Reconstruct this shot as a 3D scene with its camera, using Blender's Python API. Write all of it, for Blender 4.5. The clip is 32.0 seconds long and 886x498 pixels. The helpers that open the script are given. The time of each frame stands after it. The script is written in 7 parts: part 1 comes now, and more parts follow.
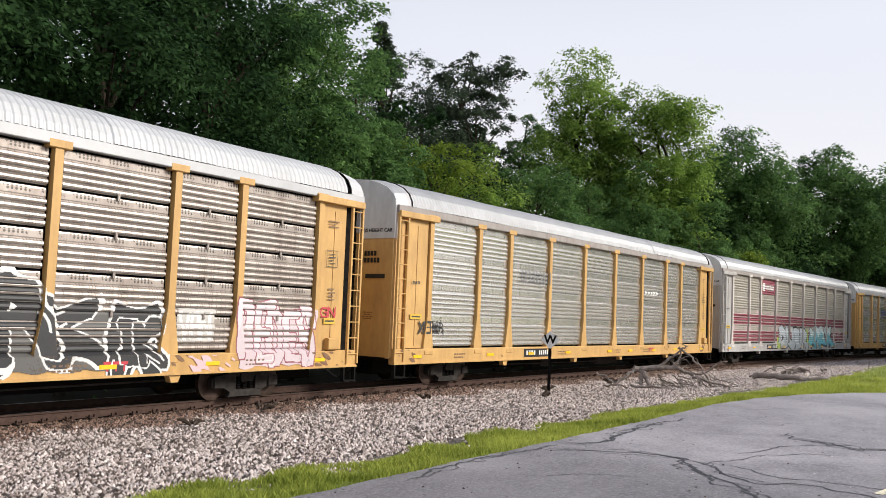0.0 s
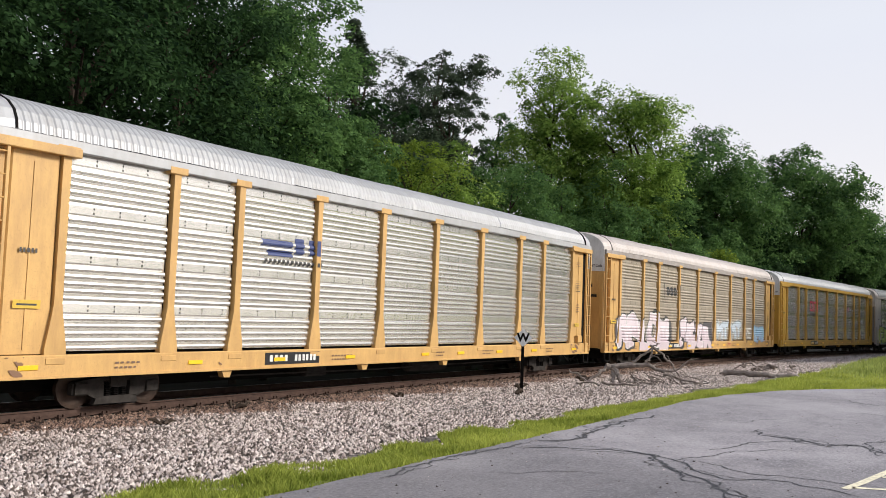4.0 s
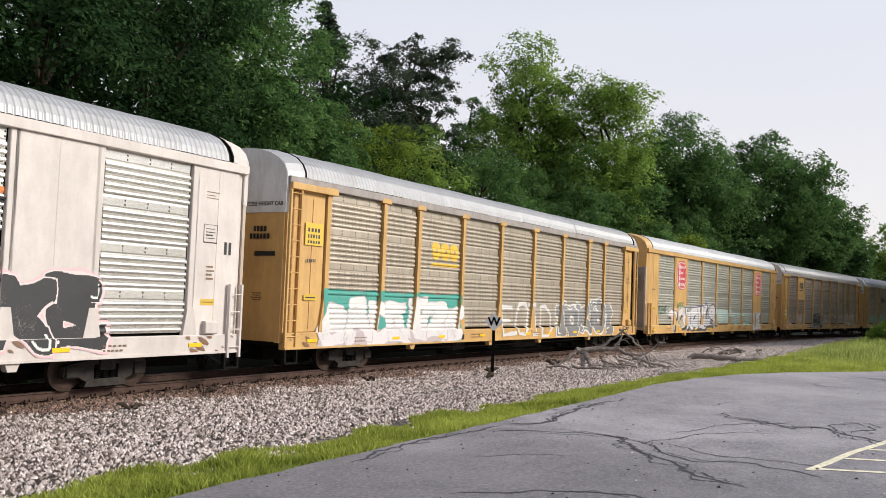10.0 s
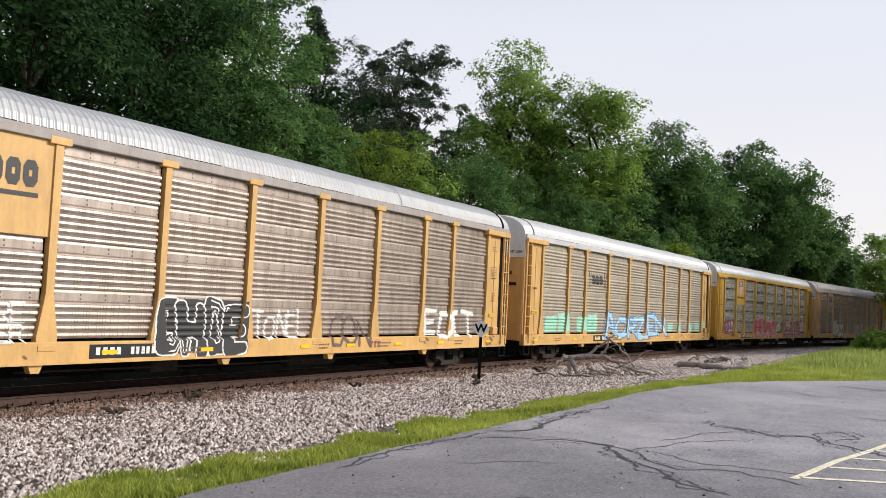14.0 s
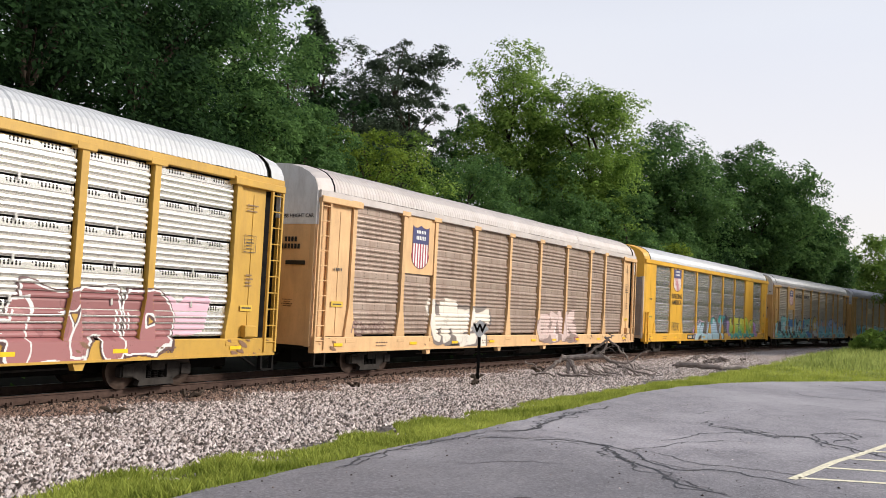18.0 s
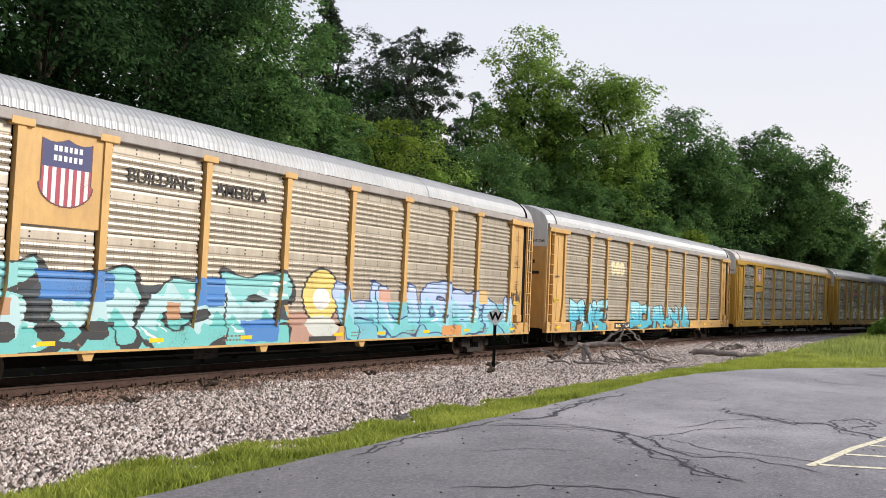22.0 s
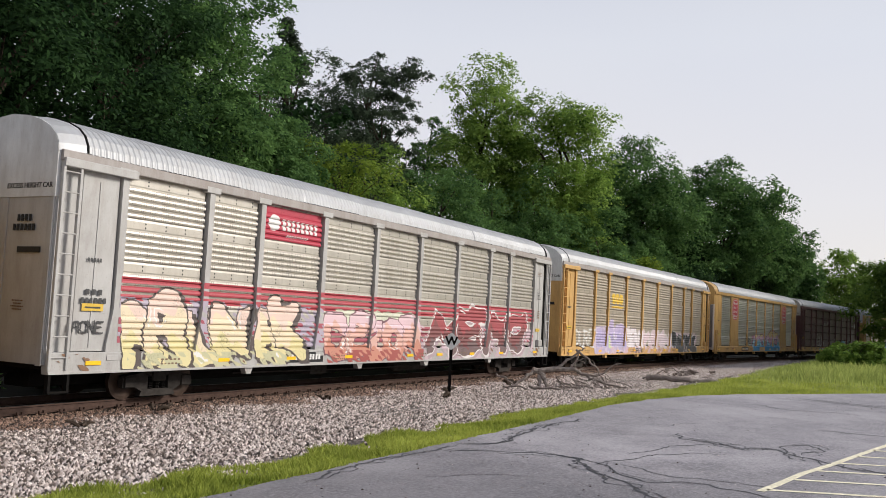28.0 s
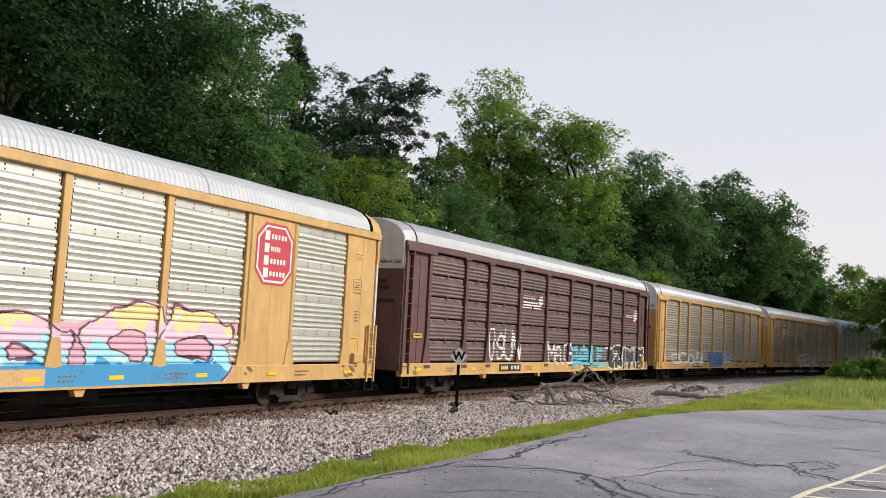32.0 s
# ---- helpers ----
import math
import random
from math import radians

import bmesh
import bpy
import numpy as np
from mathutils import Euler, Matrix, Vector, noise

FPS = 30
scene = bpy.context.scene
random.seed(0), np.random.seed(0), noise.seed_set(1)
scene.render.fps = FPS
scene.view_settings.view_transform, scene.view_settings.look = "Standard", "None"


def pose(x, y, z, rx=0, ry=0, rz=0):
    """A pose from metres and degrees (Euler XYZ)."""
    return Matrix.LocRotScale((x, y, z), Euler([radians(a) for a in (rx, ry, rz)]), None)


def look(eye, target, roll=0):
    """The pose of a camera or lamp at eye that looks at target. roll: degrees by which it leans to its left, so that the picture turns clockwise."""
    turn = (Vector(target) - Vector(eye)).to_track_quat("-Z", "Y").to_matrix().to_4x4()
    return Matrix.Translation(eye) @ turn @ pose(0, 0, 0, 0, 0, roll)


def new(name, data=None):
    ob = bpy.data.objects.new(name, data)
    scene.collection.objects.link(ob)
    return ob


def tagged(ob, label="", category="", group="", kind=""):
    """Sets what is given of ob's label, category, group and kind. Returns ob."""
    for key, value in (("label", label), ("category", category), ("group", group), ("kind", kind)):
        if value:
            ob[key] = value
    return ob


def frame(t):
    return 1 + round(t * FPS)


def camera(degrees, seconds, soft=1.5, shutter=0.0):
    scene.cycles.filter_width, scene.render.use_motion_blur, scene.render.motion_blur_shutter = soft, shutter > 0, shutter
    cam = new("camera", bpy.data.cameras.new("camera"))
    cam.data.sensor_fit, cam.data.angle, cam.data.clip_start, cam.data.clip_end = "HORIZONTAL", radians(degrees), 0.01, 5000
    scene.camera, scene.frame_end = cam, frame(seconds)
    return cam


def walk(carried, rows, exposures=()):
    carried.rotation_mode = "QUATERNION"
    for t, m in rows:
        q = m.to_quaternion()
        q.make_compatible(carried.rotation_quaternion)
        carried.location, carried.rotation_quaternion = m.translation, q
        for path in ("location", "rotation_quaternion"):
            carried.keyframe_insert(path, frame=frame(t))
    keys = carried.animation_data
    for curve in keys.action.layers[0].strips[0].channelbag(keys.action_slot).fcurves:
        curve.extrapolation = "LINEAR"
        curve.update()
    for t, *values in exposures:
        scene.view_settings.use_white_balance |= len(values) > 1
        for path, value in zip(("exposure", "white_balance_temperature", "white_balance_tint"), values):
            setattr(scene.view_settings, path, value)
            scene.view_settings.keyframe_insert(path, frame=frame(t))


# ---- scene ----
# ---- camera and its path ----
cam = camera(52.5, 32.0, soft=0.6)
EYE = (0.0, 0.0, 2.39)
# seconds, yaw from the +x axis, pitch, roll in degrees
PATH = [
    (0.0, 32.12, 4.04, 2.28), (0.5, 31.95, 3.99, 2.27), (1.0, 31.75, 4.01, 2.30), (1.5, 31.49, 4.06, 2.35),
    (2.0, 31.20, 4.10, 2.39), (2.5, 30.92, 4.10, 2.37), (3.0, 30.69, 4.06, 2.31), (3.5, 30.53, 4.01, 2.23),
    (5.5, 29.89, 4.11, 2.07), (6.0, 29.59, 4.15, 2.05), (6.5, 29.30, 4.12, 2.03), (7.0, 29.09, 3.96, 2.02),
    (7.5, 28.99, 3.72, 2.02), (8.0, 28.94, 3.46, 2.02), (8.5, 28.90, 3.25, 2.03), (9.0, 28.83, 3.11, 2.06),
    (9.5, 28.71, 3.06, 2.12), (10.0, 28.54, 3.06, 2.22), (10.5, 28.33, 3.08, 2.31), (11.0, 28.06, 3.10, 2.38),
    (11.5, 27.83, 3.12, 2.42), (12.0, 27.69, 3.17, 2.44), (12.5, 27.64, 3.24, 2.47), (13.0, 27.69, 3.34, 2.52),
    (13.5, 27.75, 3.44, 2.59), (14.0, 27.77, 3.50, 2.66), (14.5, 27.71, 3.51, 2.72), (16.5, 27.46, 3.59, 2.81),
    (17.0, 27.54, 3.60, 2.79), (17.5, 27.64, 3.57, 2.77), (18.0, 27.70, 3.50, 2.76), (18.5, 27.73, 3.39, 2.75),
    (19.0, 27.75, 3.24, 2.74), (19.5, 27.82, 3.09, 2.71), (20.0, 27.98, 2.95, 2.66), (20.5, 28.20, 2.85, 2.60),
    (21.0, 28.42, 2.78, 2.54), (21.5, 28.58, 2.75, 2.47), (22.0, 28.63, 2.71, 2.43), (22.5, 28.58, 2.64, 2.41),
    (23.0, 28.44, 2.53, 2.41), (23.5, 28.24, 2.44, 2.39), (24.0, 27.97, 2.46, 2.37), (24.5, 27.62, 2.62, 2.36),
    (25.0, 27.17, 2.89, 2.38), (25.5, 26.72, 3.19, 2.45), (27.5, 25.98, 4.15, 2.85), (28.0, 25.96, 4.38, 2.89),
    (28.5, 26.00, 4.58, 2.90), (29.0, 26.14, 4.73, 2.91), (29.5, 26.32, 4.88, 2.93), (30.0, 26.49, 5.02, 2.95),
    (30.5, 26.60, 5.16, 2.96), (31.0, 26.65, 5.27, 2.97), (31.5, 26.62, 5.32, 2.97), (32.0, 26.48, 5.30, 2.98),
]


def aim(yaw, pitch, roll):
    a, e = radians(yaw), radians(pitch)
    way = Vector((math.cos(e) * math.cos(a), math.cos(e) * math.sin(a), math.sin(e)))
    return look(EYE, Vector(EYE) + way * 10, roll)


walk(cam, [(t, aim(y, p, r)) for t, y, p, r in PATH], exposures=[(0.0, 0.1), (3.0, 0.08), (8.0, -0.04), (10.0, 0.0), (14.0, 0.05), (17.0, 0.06), (21.0, 0.06), (24.0, 0.14), (26.0, 0.05), (28.0, -0.11), (32.0, -0.07)])

# ---- light: a bright, thinly clouded evening sky ----
world = bpy.data.worlds.new("sky")
scene.world = world
world.use_nodes = True
wt = world.node_tree
wt.nodes.clear()
w_out = wt.nodes.new("ShaderNodeOutputWorld")
w_bg = wt.nodes.new("ShaderNodeBackground")
w_sky = wt.nodes.new("ShaderNodeTexSky")
w_sky.sky_type, w_sky.sun_disc = "NISHITA", False
SUN_EL, SUN_AZ = 30.0, 298.0
w_sky.sun_elevation, w_sky.sun_rotation = radians(SUN_EL), radians(90 - SUN_AZ)
w_dim = wt.nodes.new("ShaderNodeMix")
w_dim.data_type, w_dim.blend_type = "RGBA", "MULTIPLY"
w_dim.inputs["Factor"].default_value = 1.0
w_dim.inputs["B"].default_value = (0.09, 0.09, 0.09, 1)
w_mix = wt.nodes.new("ShaderNodeMix")
w_mix.data_type = "RGBA"
w_mix.inputs["Factor"].default_value = 0.86
w_co = wt.nodes.new("ShaderNodeTexCoord")
w_sep = wt.nodes.new("ShaderNodeSeparateXYZ")
w_ramp = wt.nodes.new("ShaderNodeValToRGB")
w_ramp.color_ramp.elements[0].position, w_ramp.color_ramp.elements[0].color = 0.0, (1.0, 0.93, 0.88, 1)
w_ramp.color_ramp.elements[1].position, w_ramp.color_ramp.elements[1].color = 0.30, (0.865, 0.885, 0.965, 1)
el = w_ramp.color_ramp.elements.new(0.14)
el.color = (0.95, 0.925, 0.955, 1)
w_ramp.color_ramp.elements.new(0.5).color = (0.70, 0.73, 0.83, 1)
w_ramp.color_ramp.elements.new(0.95).color = (0.33, 0.40, 0.55, 1)
w_noise = wt.nodes.new("ShaderNodeTexNoise")
w_noise.inputs["Scale"].default_value, w_noise.inputs["Detail"].default_value = 2.2, 4.0
w_map = wt.nodes.new("ShaderNodeMapping")
w_map.inputs["Scale"].default_value = (1.0, 1.0, 3.5)
w_cl = wt.nodes.new("ShaderNodeMix")
w_cl.data_type, w_cl.blend_type = "RGBA", "OVERLAY"
w_cl.inputs["Factor"].default_value = 0.28
wt.links.new(w_co.outputs["Generated"], w_sep.inputs[0])
wt.links.new(w_co.outputs["Generated"], w_map.inputs["Vector"])
wt.links.new(w_map.outputs[0], w_noise.inputs["Vector"])
wt.links.new(w_sep.outputs["Z"], w_ramp.inputs[0])
# the thin cloud glows towards the sun and is duller opposite to it
w_dot = wt.nodes.new("ShaderNodeVectorMath")
w_dot.operation = "DOT_PRODUCT"
w_dot.inputs[1].default_value = (math.cos(radians(SUN_AZ)), math.sin(radians(SUN_AZ)), 0.0)
w_side = wt.nodes.new("ShaderNodeMapRange")
for key, value in (("From Min", -1.0), ("From Max", -0.12), ("To Min", 0.55), ("To Max", 1.0)):
    w_side.inputs[key].default_value = value
w_dull = wt.nodes.new("ShaderNodeMix")
w_dull.data_type, w_dull.blend_type = "RGBA", "MULTIPLY"
w_dull.inputs["Factor"].default_value = 1.0
wt.links.new(w_co.outputs["Generated"], w_dot.inputs[0])
wt.links.new(w_dot.outputs["Value"], w_side.inputs["Value"])
wt.links.new(w_ramp.outputs[0], w_dull.inputs["A"])
wt.links.new(w_side.outputs[0], w_dull.inputs["B"])
wt.links.new(w_dull.outputs["Result"], w_cl.inputs["A"])
wt.links.new(w_noise.outputs["Fac"], w_cl.inputs["B"])
wt.links.new(w_sky.outputs[0], w_dim.inputs["A"])
wt.links.new(w_dim.outputs["Result"], w_mix.inputs["A"])
wt.links.new(w_cl.outputs["Result"], w_mix.inputs["B"])
wt.links.new(w_mix.outputs["Result"], w_bg.inputs["Color"])
w_bg.inputs["Strength"].default_value = 1.0
wt.links.new(w_bg.outputs[0], w_out.inputs[0])

sun_data = bpy.data.lights.new("sun", "SUN")
sun_data.energy, sun_data.angle, sun_data.color = 4.5, radians(16), (1.0, 0.945, 0.86)
sun = new("sun", sun_data)
sun.matrix_world = look((0, 0, 0), (-math.cos(radians(SUN_AZ)) * math.cos(radians(SUN_EL)),
                                    -math.sin(radians(SUN_AZ)) * math.cos(radians(SUN_EL)), -math.sin(radians(SUN_EL))))


# ---- materials ----
def material(name):
    m = bpy.data.materials.new(name)
    m.use_nodes = True
    nt = m.node_tree
    return m, nt, nt.nodes["Principled BSDF"]


def coords(nt, scale=1.0, by_object=True):
    """Object coordinates, shifted for each object by its random number."""
    co = nt.nodes.new("ShaderNodeTexCoord")
    mul = nt.nodes.new("ShaderNodeVectorMath")
    mul.operation = "SCALE"
    mul.inputs["Scale"].default_value = scale
    if by_object:
        info = nt.nodes.new("ShaderNodeObjectInfo")
        add = nt.nodes.new("ShaderNodeVectorMath")
        add.operation = "MULTIPLY_ADD"
        nt.links.new(info.outputs["Random"], add.inputs[0])
        add.inputs[1].default_value = (37.0, 11.0, 23.0)
        nt.links.new(co.outputs["Object"], add.inputs[2])
        nt.links.new(add.outputs[0], mul.inputs[0])
    else:
        nt.links.new(co.outputs["Object"], mul.inputs[0])
    return mul.outputs[0]


def tex(nt, vec, scale, detail=4.0, rough=0.6, stretch=None):
    n = nt.nodes.new("ShaderNodeTexNoise")
    n.inputs["Scale"].default_value, n.inputs["Detail"].default_value, n.inputs["Roughness"].default_value = scale, detail, rough
    if stretch:
        mp = nt.nodes.new("ShaderNodeMapping")
        mp.inputs["Scale"].default_value = stretch
        nt.links.new(vec, mp.inputs["Vector"])
        vec = mp.outputs[0]
    nt.links.new(vec, n.inputs["Vector"])
    return n.outputs["Fac"]


def ramp(nt, fac, stops):
    r = nt.nodes.new("ShaderNodeValToRGB")
    e = r.color_ramp.elements
    e[0].position, e[0].color = stops[0][0], (*stops[0][1], 1)
    e[1].position, e[1].color = stops[-1][0], (*stops[-1][1], 1)
    for p, c in stops[1:-1]:
        e.new(p).color = (*c, 1)
    nt.links.new(fac, r.inputs[0])
    return r.outputs[0]


def blend(nt, fac, a, b, mode="MIX"):
    m = nt.nodes.new("ShaderNodeMix")
    m.data_type, m.blend_type = "RGBA", mode
    for key, v in (("Factor", fac), ("A", a), ("B", b)):
        if isinstance(v, (int, float)):
            m.inputs[key].default_value = v if key == "Factor" else (v, v, v, 1)
        elif isinstance(v, tuple):
            m.inputs[key].default_value = (*v, 1)
        else:
            nt.links.new(v, m.inputs[key])
    return m.outputs["Result"]


def calc(nt, op, a, b=None, c=None):
    n = nt.nodes.new("ShaderNodeMath")
    n.operation = op
    for i, v in enumerate((a, b, c)):
        if v is None:
            continue
        if isinstance(v, (int, float)):
            n.inputs[i].default_value = v
        else:
            nt.links.new(v, n.inputs[i])
    return n.outputs[0]


def relief(nt, bsdf, height, strength, distance):
    bp = nt.nodes.new("ShaderNodeBump")
    bp.inputs["Strength"].default_value, bp.inputs["Distance"].default_value = strength, distance
    nt.links.new(height, bp.inputs["Height"])
    nt.links.new(bp.outputs[0], bsdf.inputs["Normal"])


def painted(name, colour, rough=0.55, metal=0.0, grime=(0.12, 0.07, 0.035), dirt=0.35, streak=True, vary=0.12, dents=0.25):
    """Weathered paint or bare sheet: patches, streaks that run down, specks and per-piece tone."""
    m, nt, b = material(name)
    v = coords(nt)
    patch = tex(nt, v, 0.9, 5.0, 0.65)
    run = tex(nt, v, 2.2, 6.0, 0.75, (1.3, 1.3, 0.32)) if streak else tex(nt, v, 4.0)
    speck = tex(nt, v, 38.0, 2.0)
    info = nt.nodes.new("ShaderNodeObjectInfo")
    light = tuple(min(1.0, c * (1 + vary)) for c in colour)
    dark = tuple(c * (1 - vary) for c in colour)
    base = ramp(nt, patch, [(0.3, dark), (0.7, light)])
    base = blend(nt, calc(nt, "MULTIPLY", info.outputs["Random"], 0.22), base, tuple(c * 0.72 for c in colour))
    mask = calc(nt, "MULTIPLY", ramp(nt, run, [(0.42, (0, 0, 0)), (0.72, (1, 1, 1))]), dirt)
    base = blend(nt, mask, base, grime)
    mask2 = calc(nt, "MULTIPLY", ramp(nt, speck, [(0.60, (0, 0, 0)), (0.72, (1, 1, 1))]), dirt * 0.9)
    base = blend(nt, mask2, base, grime)
    nt.links.new(base, b.inputs["Base Color"])
    nt.links.new(calc(nt, "MULTIPLY_ADD", patch, 0.25 * (1.0 - metal), rough - 0.1 * (1.0 - metal)), b.inputs["Roughness"])
    b.inputs["Metallic"].default_value = metal
    relief(nt, b, calc(nt, "ADD", patch, calc(nt, "MULTIPLY", speck, 0.15)), dents, 0.01)
    return m


def holed(name, colour, rough, metal, grime, dirt, tier, strength=1.0, ribs=5, louvre=0.5, fields=False):
    """Perforated galvanised sheet: rows of punched holes in the flat bands of each tier."""
    m = painted(name, colour, rough, metal, grime, dirt, vary=0.13 * (1.0 - metal), dents=0.2 * (1.0 - metal))
    nt = m.node_tree
    b = nt.nodes["Principled BSDF"]
    co = nt.nodes.new("ShaderNodeTexCoord")
    sep = nt.nodes.new("ShaderNodeSeparateXYZ")
    nt.links.new(co.outputs["Object"], sep.inputs[0])
    along_x = calc(nt, "ADD", sep.outputs["X"], 20.0)
    level = calc(nt, "FRACT", calc(nt, "DIVIDE", sep.outputs["Z"], tier))
    if ribs == 4 or fields:
        # slanted fields of small holes, three rows high
        fx = calc(nt, "MULTIPLY", calc(nt, "SUBTRACT", calc(nt, "FRACT", calc(nt, "DIVIDE", along_x, 0.085)), 0.5), 0.085)
        fz = calc(nt, "MULTIPLY", calc(nt, "SUBTRACT", calc(nt, "FRACT", calc(nt, "DIVIDE", sep.outputs["Z"], 0.055)), 0.5), 0.055)
        band = calc(nt, "LESS_THAN", calc(nt, "ABSOLUTE", calc(nt, "SUBTRACT", level, 0.86)), 0.075)
        field = calc(nt, "GREATER_THAN", calc(nt, "FRACT", calc(nt, "DIVIDE", calc(nt, "ADD", along_x, sep.outputs["Z"]), 0.72)), 0.32)
        size = 0.025
    else:
        # two rows of bolt holes in the flat band, three or five across a panel
        fx = calc(nt, "MULTIPLY", calc(nt, "SUBTRACT", calc(nt, "FRACT", calc(nt, "ADD", calc(nt, "DIVIDE", sep.outputs["X"], 0.62), 20.5)), 0.5), 0.62)
        fz = calc(nt, "SUBTRACT", calc(nt, "ABSOLUTE", calc(nt, "MULTIPLY", calc(nt, "SUBTRACT", level, 0.865), tier)), 0.045)
        band, field, size = calc(nt, "GREATER_THAN", level, 0.76), 1.0, 0.023
    d = calc(nt, "ADD", calc(nt, "POWER", fx, 2.0), calc(nt, "POWER", fz, 2.0))
    dot = calc(nt, "LESS_THAN", d, size * size)
    mask = calc(nt, "MULTIPLY", calc(nt, "MULTIPLY", dot, band), calc(nt, "MULTIPLY", field, strength))
    # punched louvres under the ribs, worn and sooty in patches
    rib = tier * 0.74 / ribs
    low = calc(nt, "LESS_THAN", calc(nt, "ABSOLUTE", calc(nt, "SUBTRACT", calc(nt, "FRACT", calc(nt, "DIVIDE", sep.outputs["Z"], rib)), 0.5)), 0.3)
    low = calc(nt, "MULTIPLY", low, calc(nt, "LESS_THAN", sep.outputs["Z"], tier * 0.73))
    column = calc(nt, "DIVIDE", calc(nt, "ADD", sep.outputs["X"], 20.0), 0.068)
    pick = nt.nodes.new("ShaderNodeTexWhiteNoise")
    pick.noise_dimensions = "1D"
    nt.links.new(calc(nt, "FLOOR", column), pick.inputs["W"])
    dash = calc(nt, "MULTIPLY", calc(nt, "LESS_THAN", calc(nt, "FRACT", column), 0.24), calc(nt, "GREATER_THAN", pick.outputs["Value"], 0.35))
    soot = ramp(nt, tex(nt, coords(nt), 1.3, 5.0, 0.7), [(0.30, (0, 0, 0)), (0.46, (1, 1, 1))])
    mask = calc(nt, "MAXIMUM", mask, calc(nt, "MULTIPLY", calc(nt, "MULTIPLY", low, dash), calc(nt, "MULTIPLY", soot, louvre)))
    old = b.inputs["Base Color"].links[0].from_socket
    nt.links.new(blend(nt, mask, old, (0.02, 0.02, 0.02)), b.inputs["Base Color"])
    return m


def spray(name, colour):
    """Sprayed paint, thin and broken where the sheet below shows through."""
    m, nt, b = material(name)
    co = nt.nodes.new("ShaderNodeTexCoord")
    n1 = tex(nt, co.outputs["Object"], 1.6, 4.0)
    n2 = tex(nt, co.outputs["Object"], 26.0, 3.0)
    c = blend(nt, calc(nt, "MULTIPLY", n1, 0.5), colour, tuple(0.75 * x + 0.06 for x in colour))
    nt.links.new(c, b.inputs["Base Color"])
    b.inputs["Roughness"].default_value = 0.55
    clear = nt.nodes.new("ShaderNodeBsdfTransparent")
    mx = nt.nodes.new("ShaderNodeMixShader")
    hole = ramp(nt, calc(nt, "MULTIPLY_ADD", n1, 0.5, calc(nt, "MULTIPLY", n2, 0.5)), [(0.56, (0.03, 0.03, 0.03)), (0.70, (0.6, 0.6, 0.6))])
    nt.links.new(hole, mx.inputs[0])
    nt.links.new(b.outputs[0], mx.inputs[1])
    nt.links.new(clear.outputs[0], mx.inputs[2])
    nt.links.new(mx.outputs[0], nt.nodes["Material Output"].inputs[0])
    return m


SPRAYS = {}


def spray_of(colour):
    key = tuple(round(c, 3) for c in colour)
    if key not in SPRAYS:
        SPRAYS[key] = spray("spray_paint", key)
    return SPRAYS[key]


def plain(name, colour, rough=0.6, metal=0.0, scale=6.0, vary=0.25):
    m, nt, b = material(name)
    v = coords(nt)
    n = tex(nt, v, scale, 5.0, 0.65)
    nt.links.new(ramp(nt, n, [(0.3, tuple(c * (1 - vary) for c in colour)), (0.7, tuple(min(1, c * (1 + vary)) for c in colour))]), b.inputs["Base Color"])
    b.inputs["Roughness"].default_value, b.inputs["Metallic"].default_value = rough, metal
    b.inputs["Specular IOR Level"].default_value = 0.08 if rough > 0.7 else 0.4
    relief(nt, b, n, 0.3, 0.01)
    return m


def leafy(name, low, high):
    m, nt, b = material(name)
    geo = nt.nodes.new("ShaderNodeNewGeometry")
    co = nt.nodes.new("ShaderNodeTexCoord")
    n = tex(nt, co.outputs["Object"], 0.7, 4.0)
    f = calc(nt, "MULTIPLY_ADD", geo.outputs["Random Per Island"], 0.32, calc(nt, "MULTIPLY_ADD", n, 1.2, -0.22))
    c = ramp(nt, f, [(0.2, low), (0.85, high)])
    nt.links.new(c, b.inputs["Base Color"])
    b.inputs["Roughness"].default_value = 0.7
    b.inputs["Specular IOR Level"].default_value = 0.06
    tr = nt.nodes.new("ShaderNodeBsdfTranslucent")
    nt.links.new(c, tr.inputs[0])
    mx = nt.nodes.new("ShaderNodeMixShader")
    mx.inputs[0].default_value = 0.46
    nt.links.new(b.outputs[0], mx.inputs[1])
    nt.links.new(tr.outputs[0], mx.inputs[2])
    nt.links.new(mx.outputs[0], nt.nodes["Material Output"].inputs[0])
    return m


TAN = painted("tan_paint", (0.58, 0.35, 0.12), 0.5, dirt=0.45, grime=(0.27, 0.14, 0.06))
BUFF = painted("faded_buff_paint", (0.66, 0.41, 0.20), 0.6, dirt=0.25)
YELLOW = painted("yellow_paint", (0.70, 0.38, 0.035), 0.42, dirt=0.2)
DEEP = painted("deep_yellow_paint", (0.53, 0.31, 0.05), 0.45, dirt=0.25)
GREY = painted("grey_paint", (0.42, 0.41, 0.40), 0.5, dirt=0.3)
CREAM = painted("off_white_paint", (0.60, 0.545, 0.51), 0.45, dirt=0.18)
MAROON = painted("brown_maroon_paint", (0.10, 0.035, 0.035), 0.5, dirt=0.25, grime=(0.2, 0.16, 0.13))
ROOF = painted("galvanised_roof", (0.40, 0.405, 0.42), 0.5, 0.25, grime=(0.25, 0.22, 0.19), dirt=0.3)
ROOF_PINK = painted("dusty_roof", (0.50, 0.455, 0.435), 0.55, 0.1, grime=(0.30, 0.2, 0.15), dirt=0.3)
ROOF_WHITE = painted("white_roof", (0.50, 0.505, 0.52), 0.5, 0.1, grime=(0.35, 0.33, 0.3), dirt=0.18)
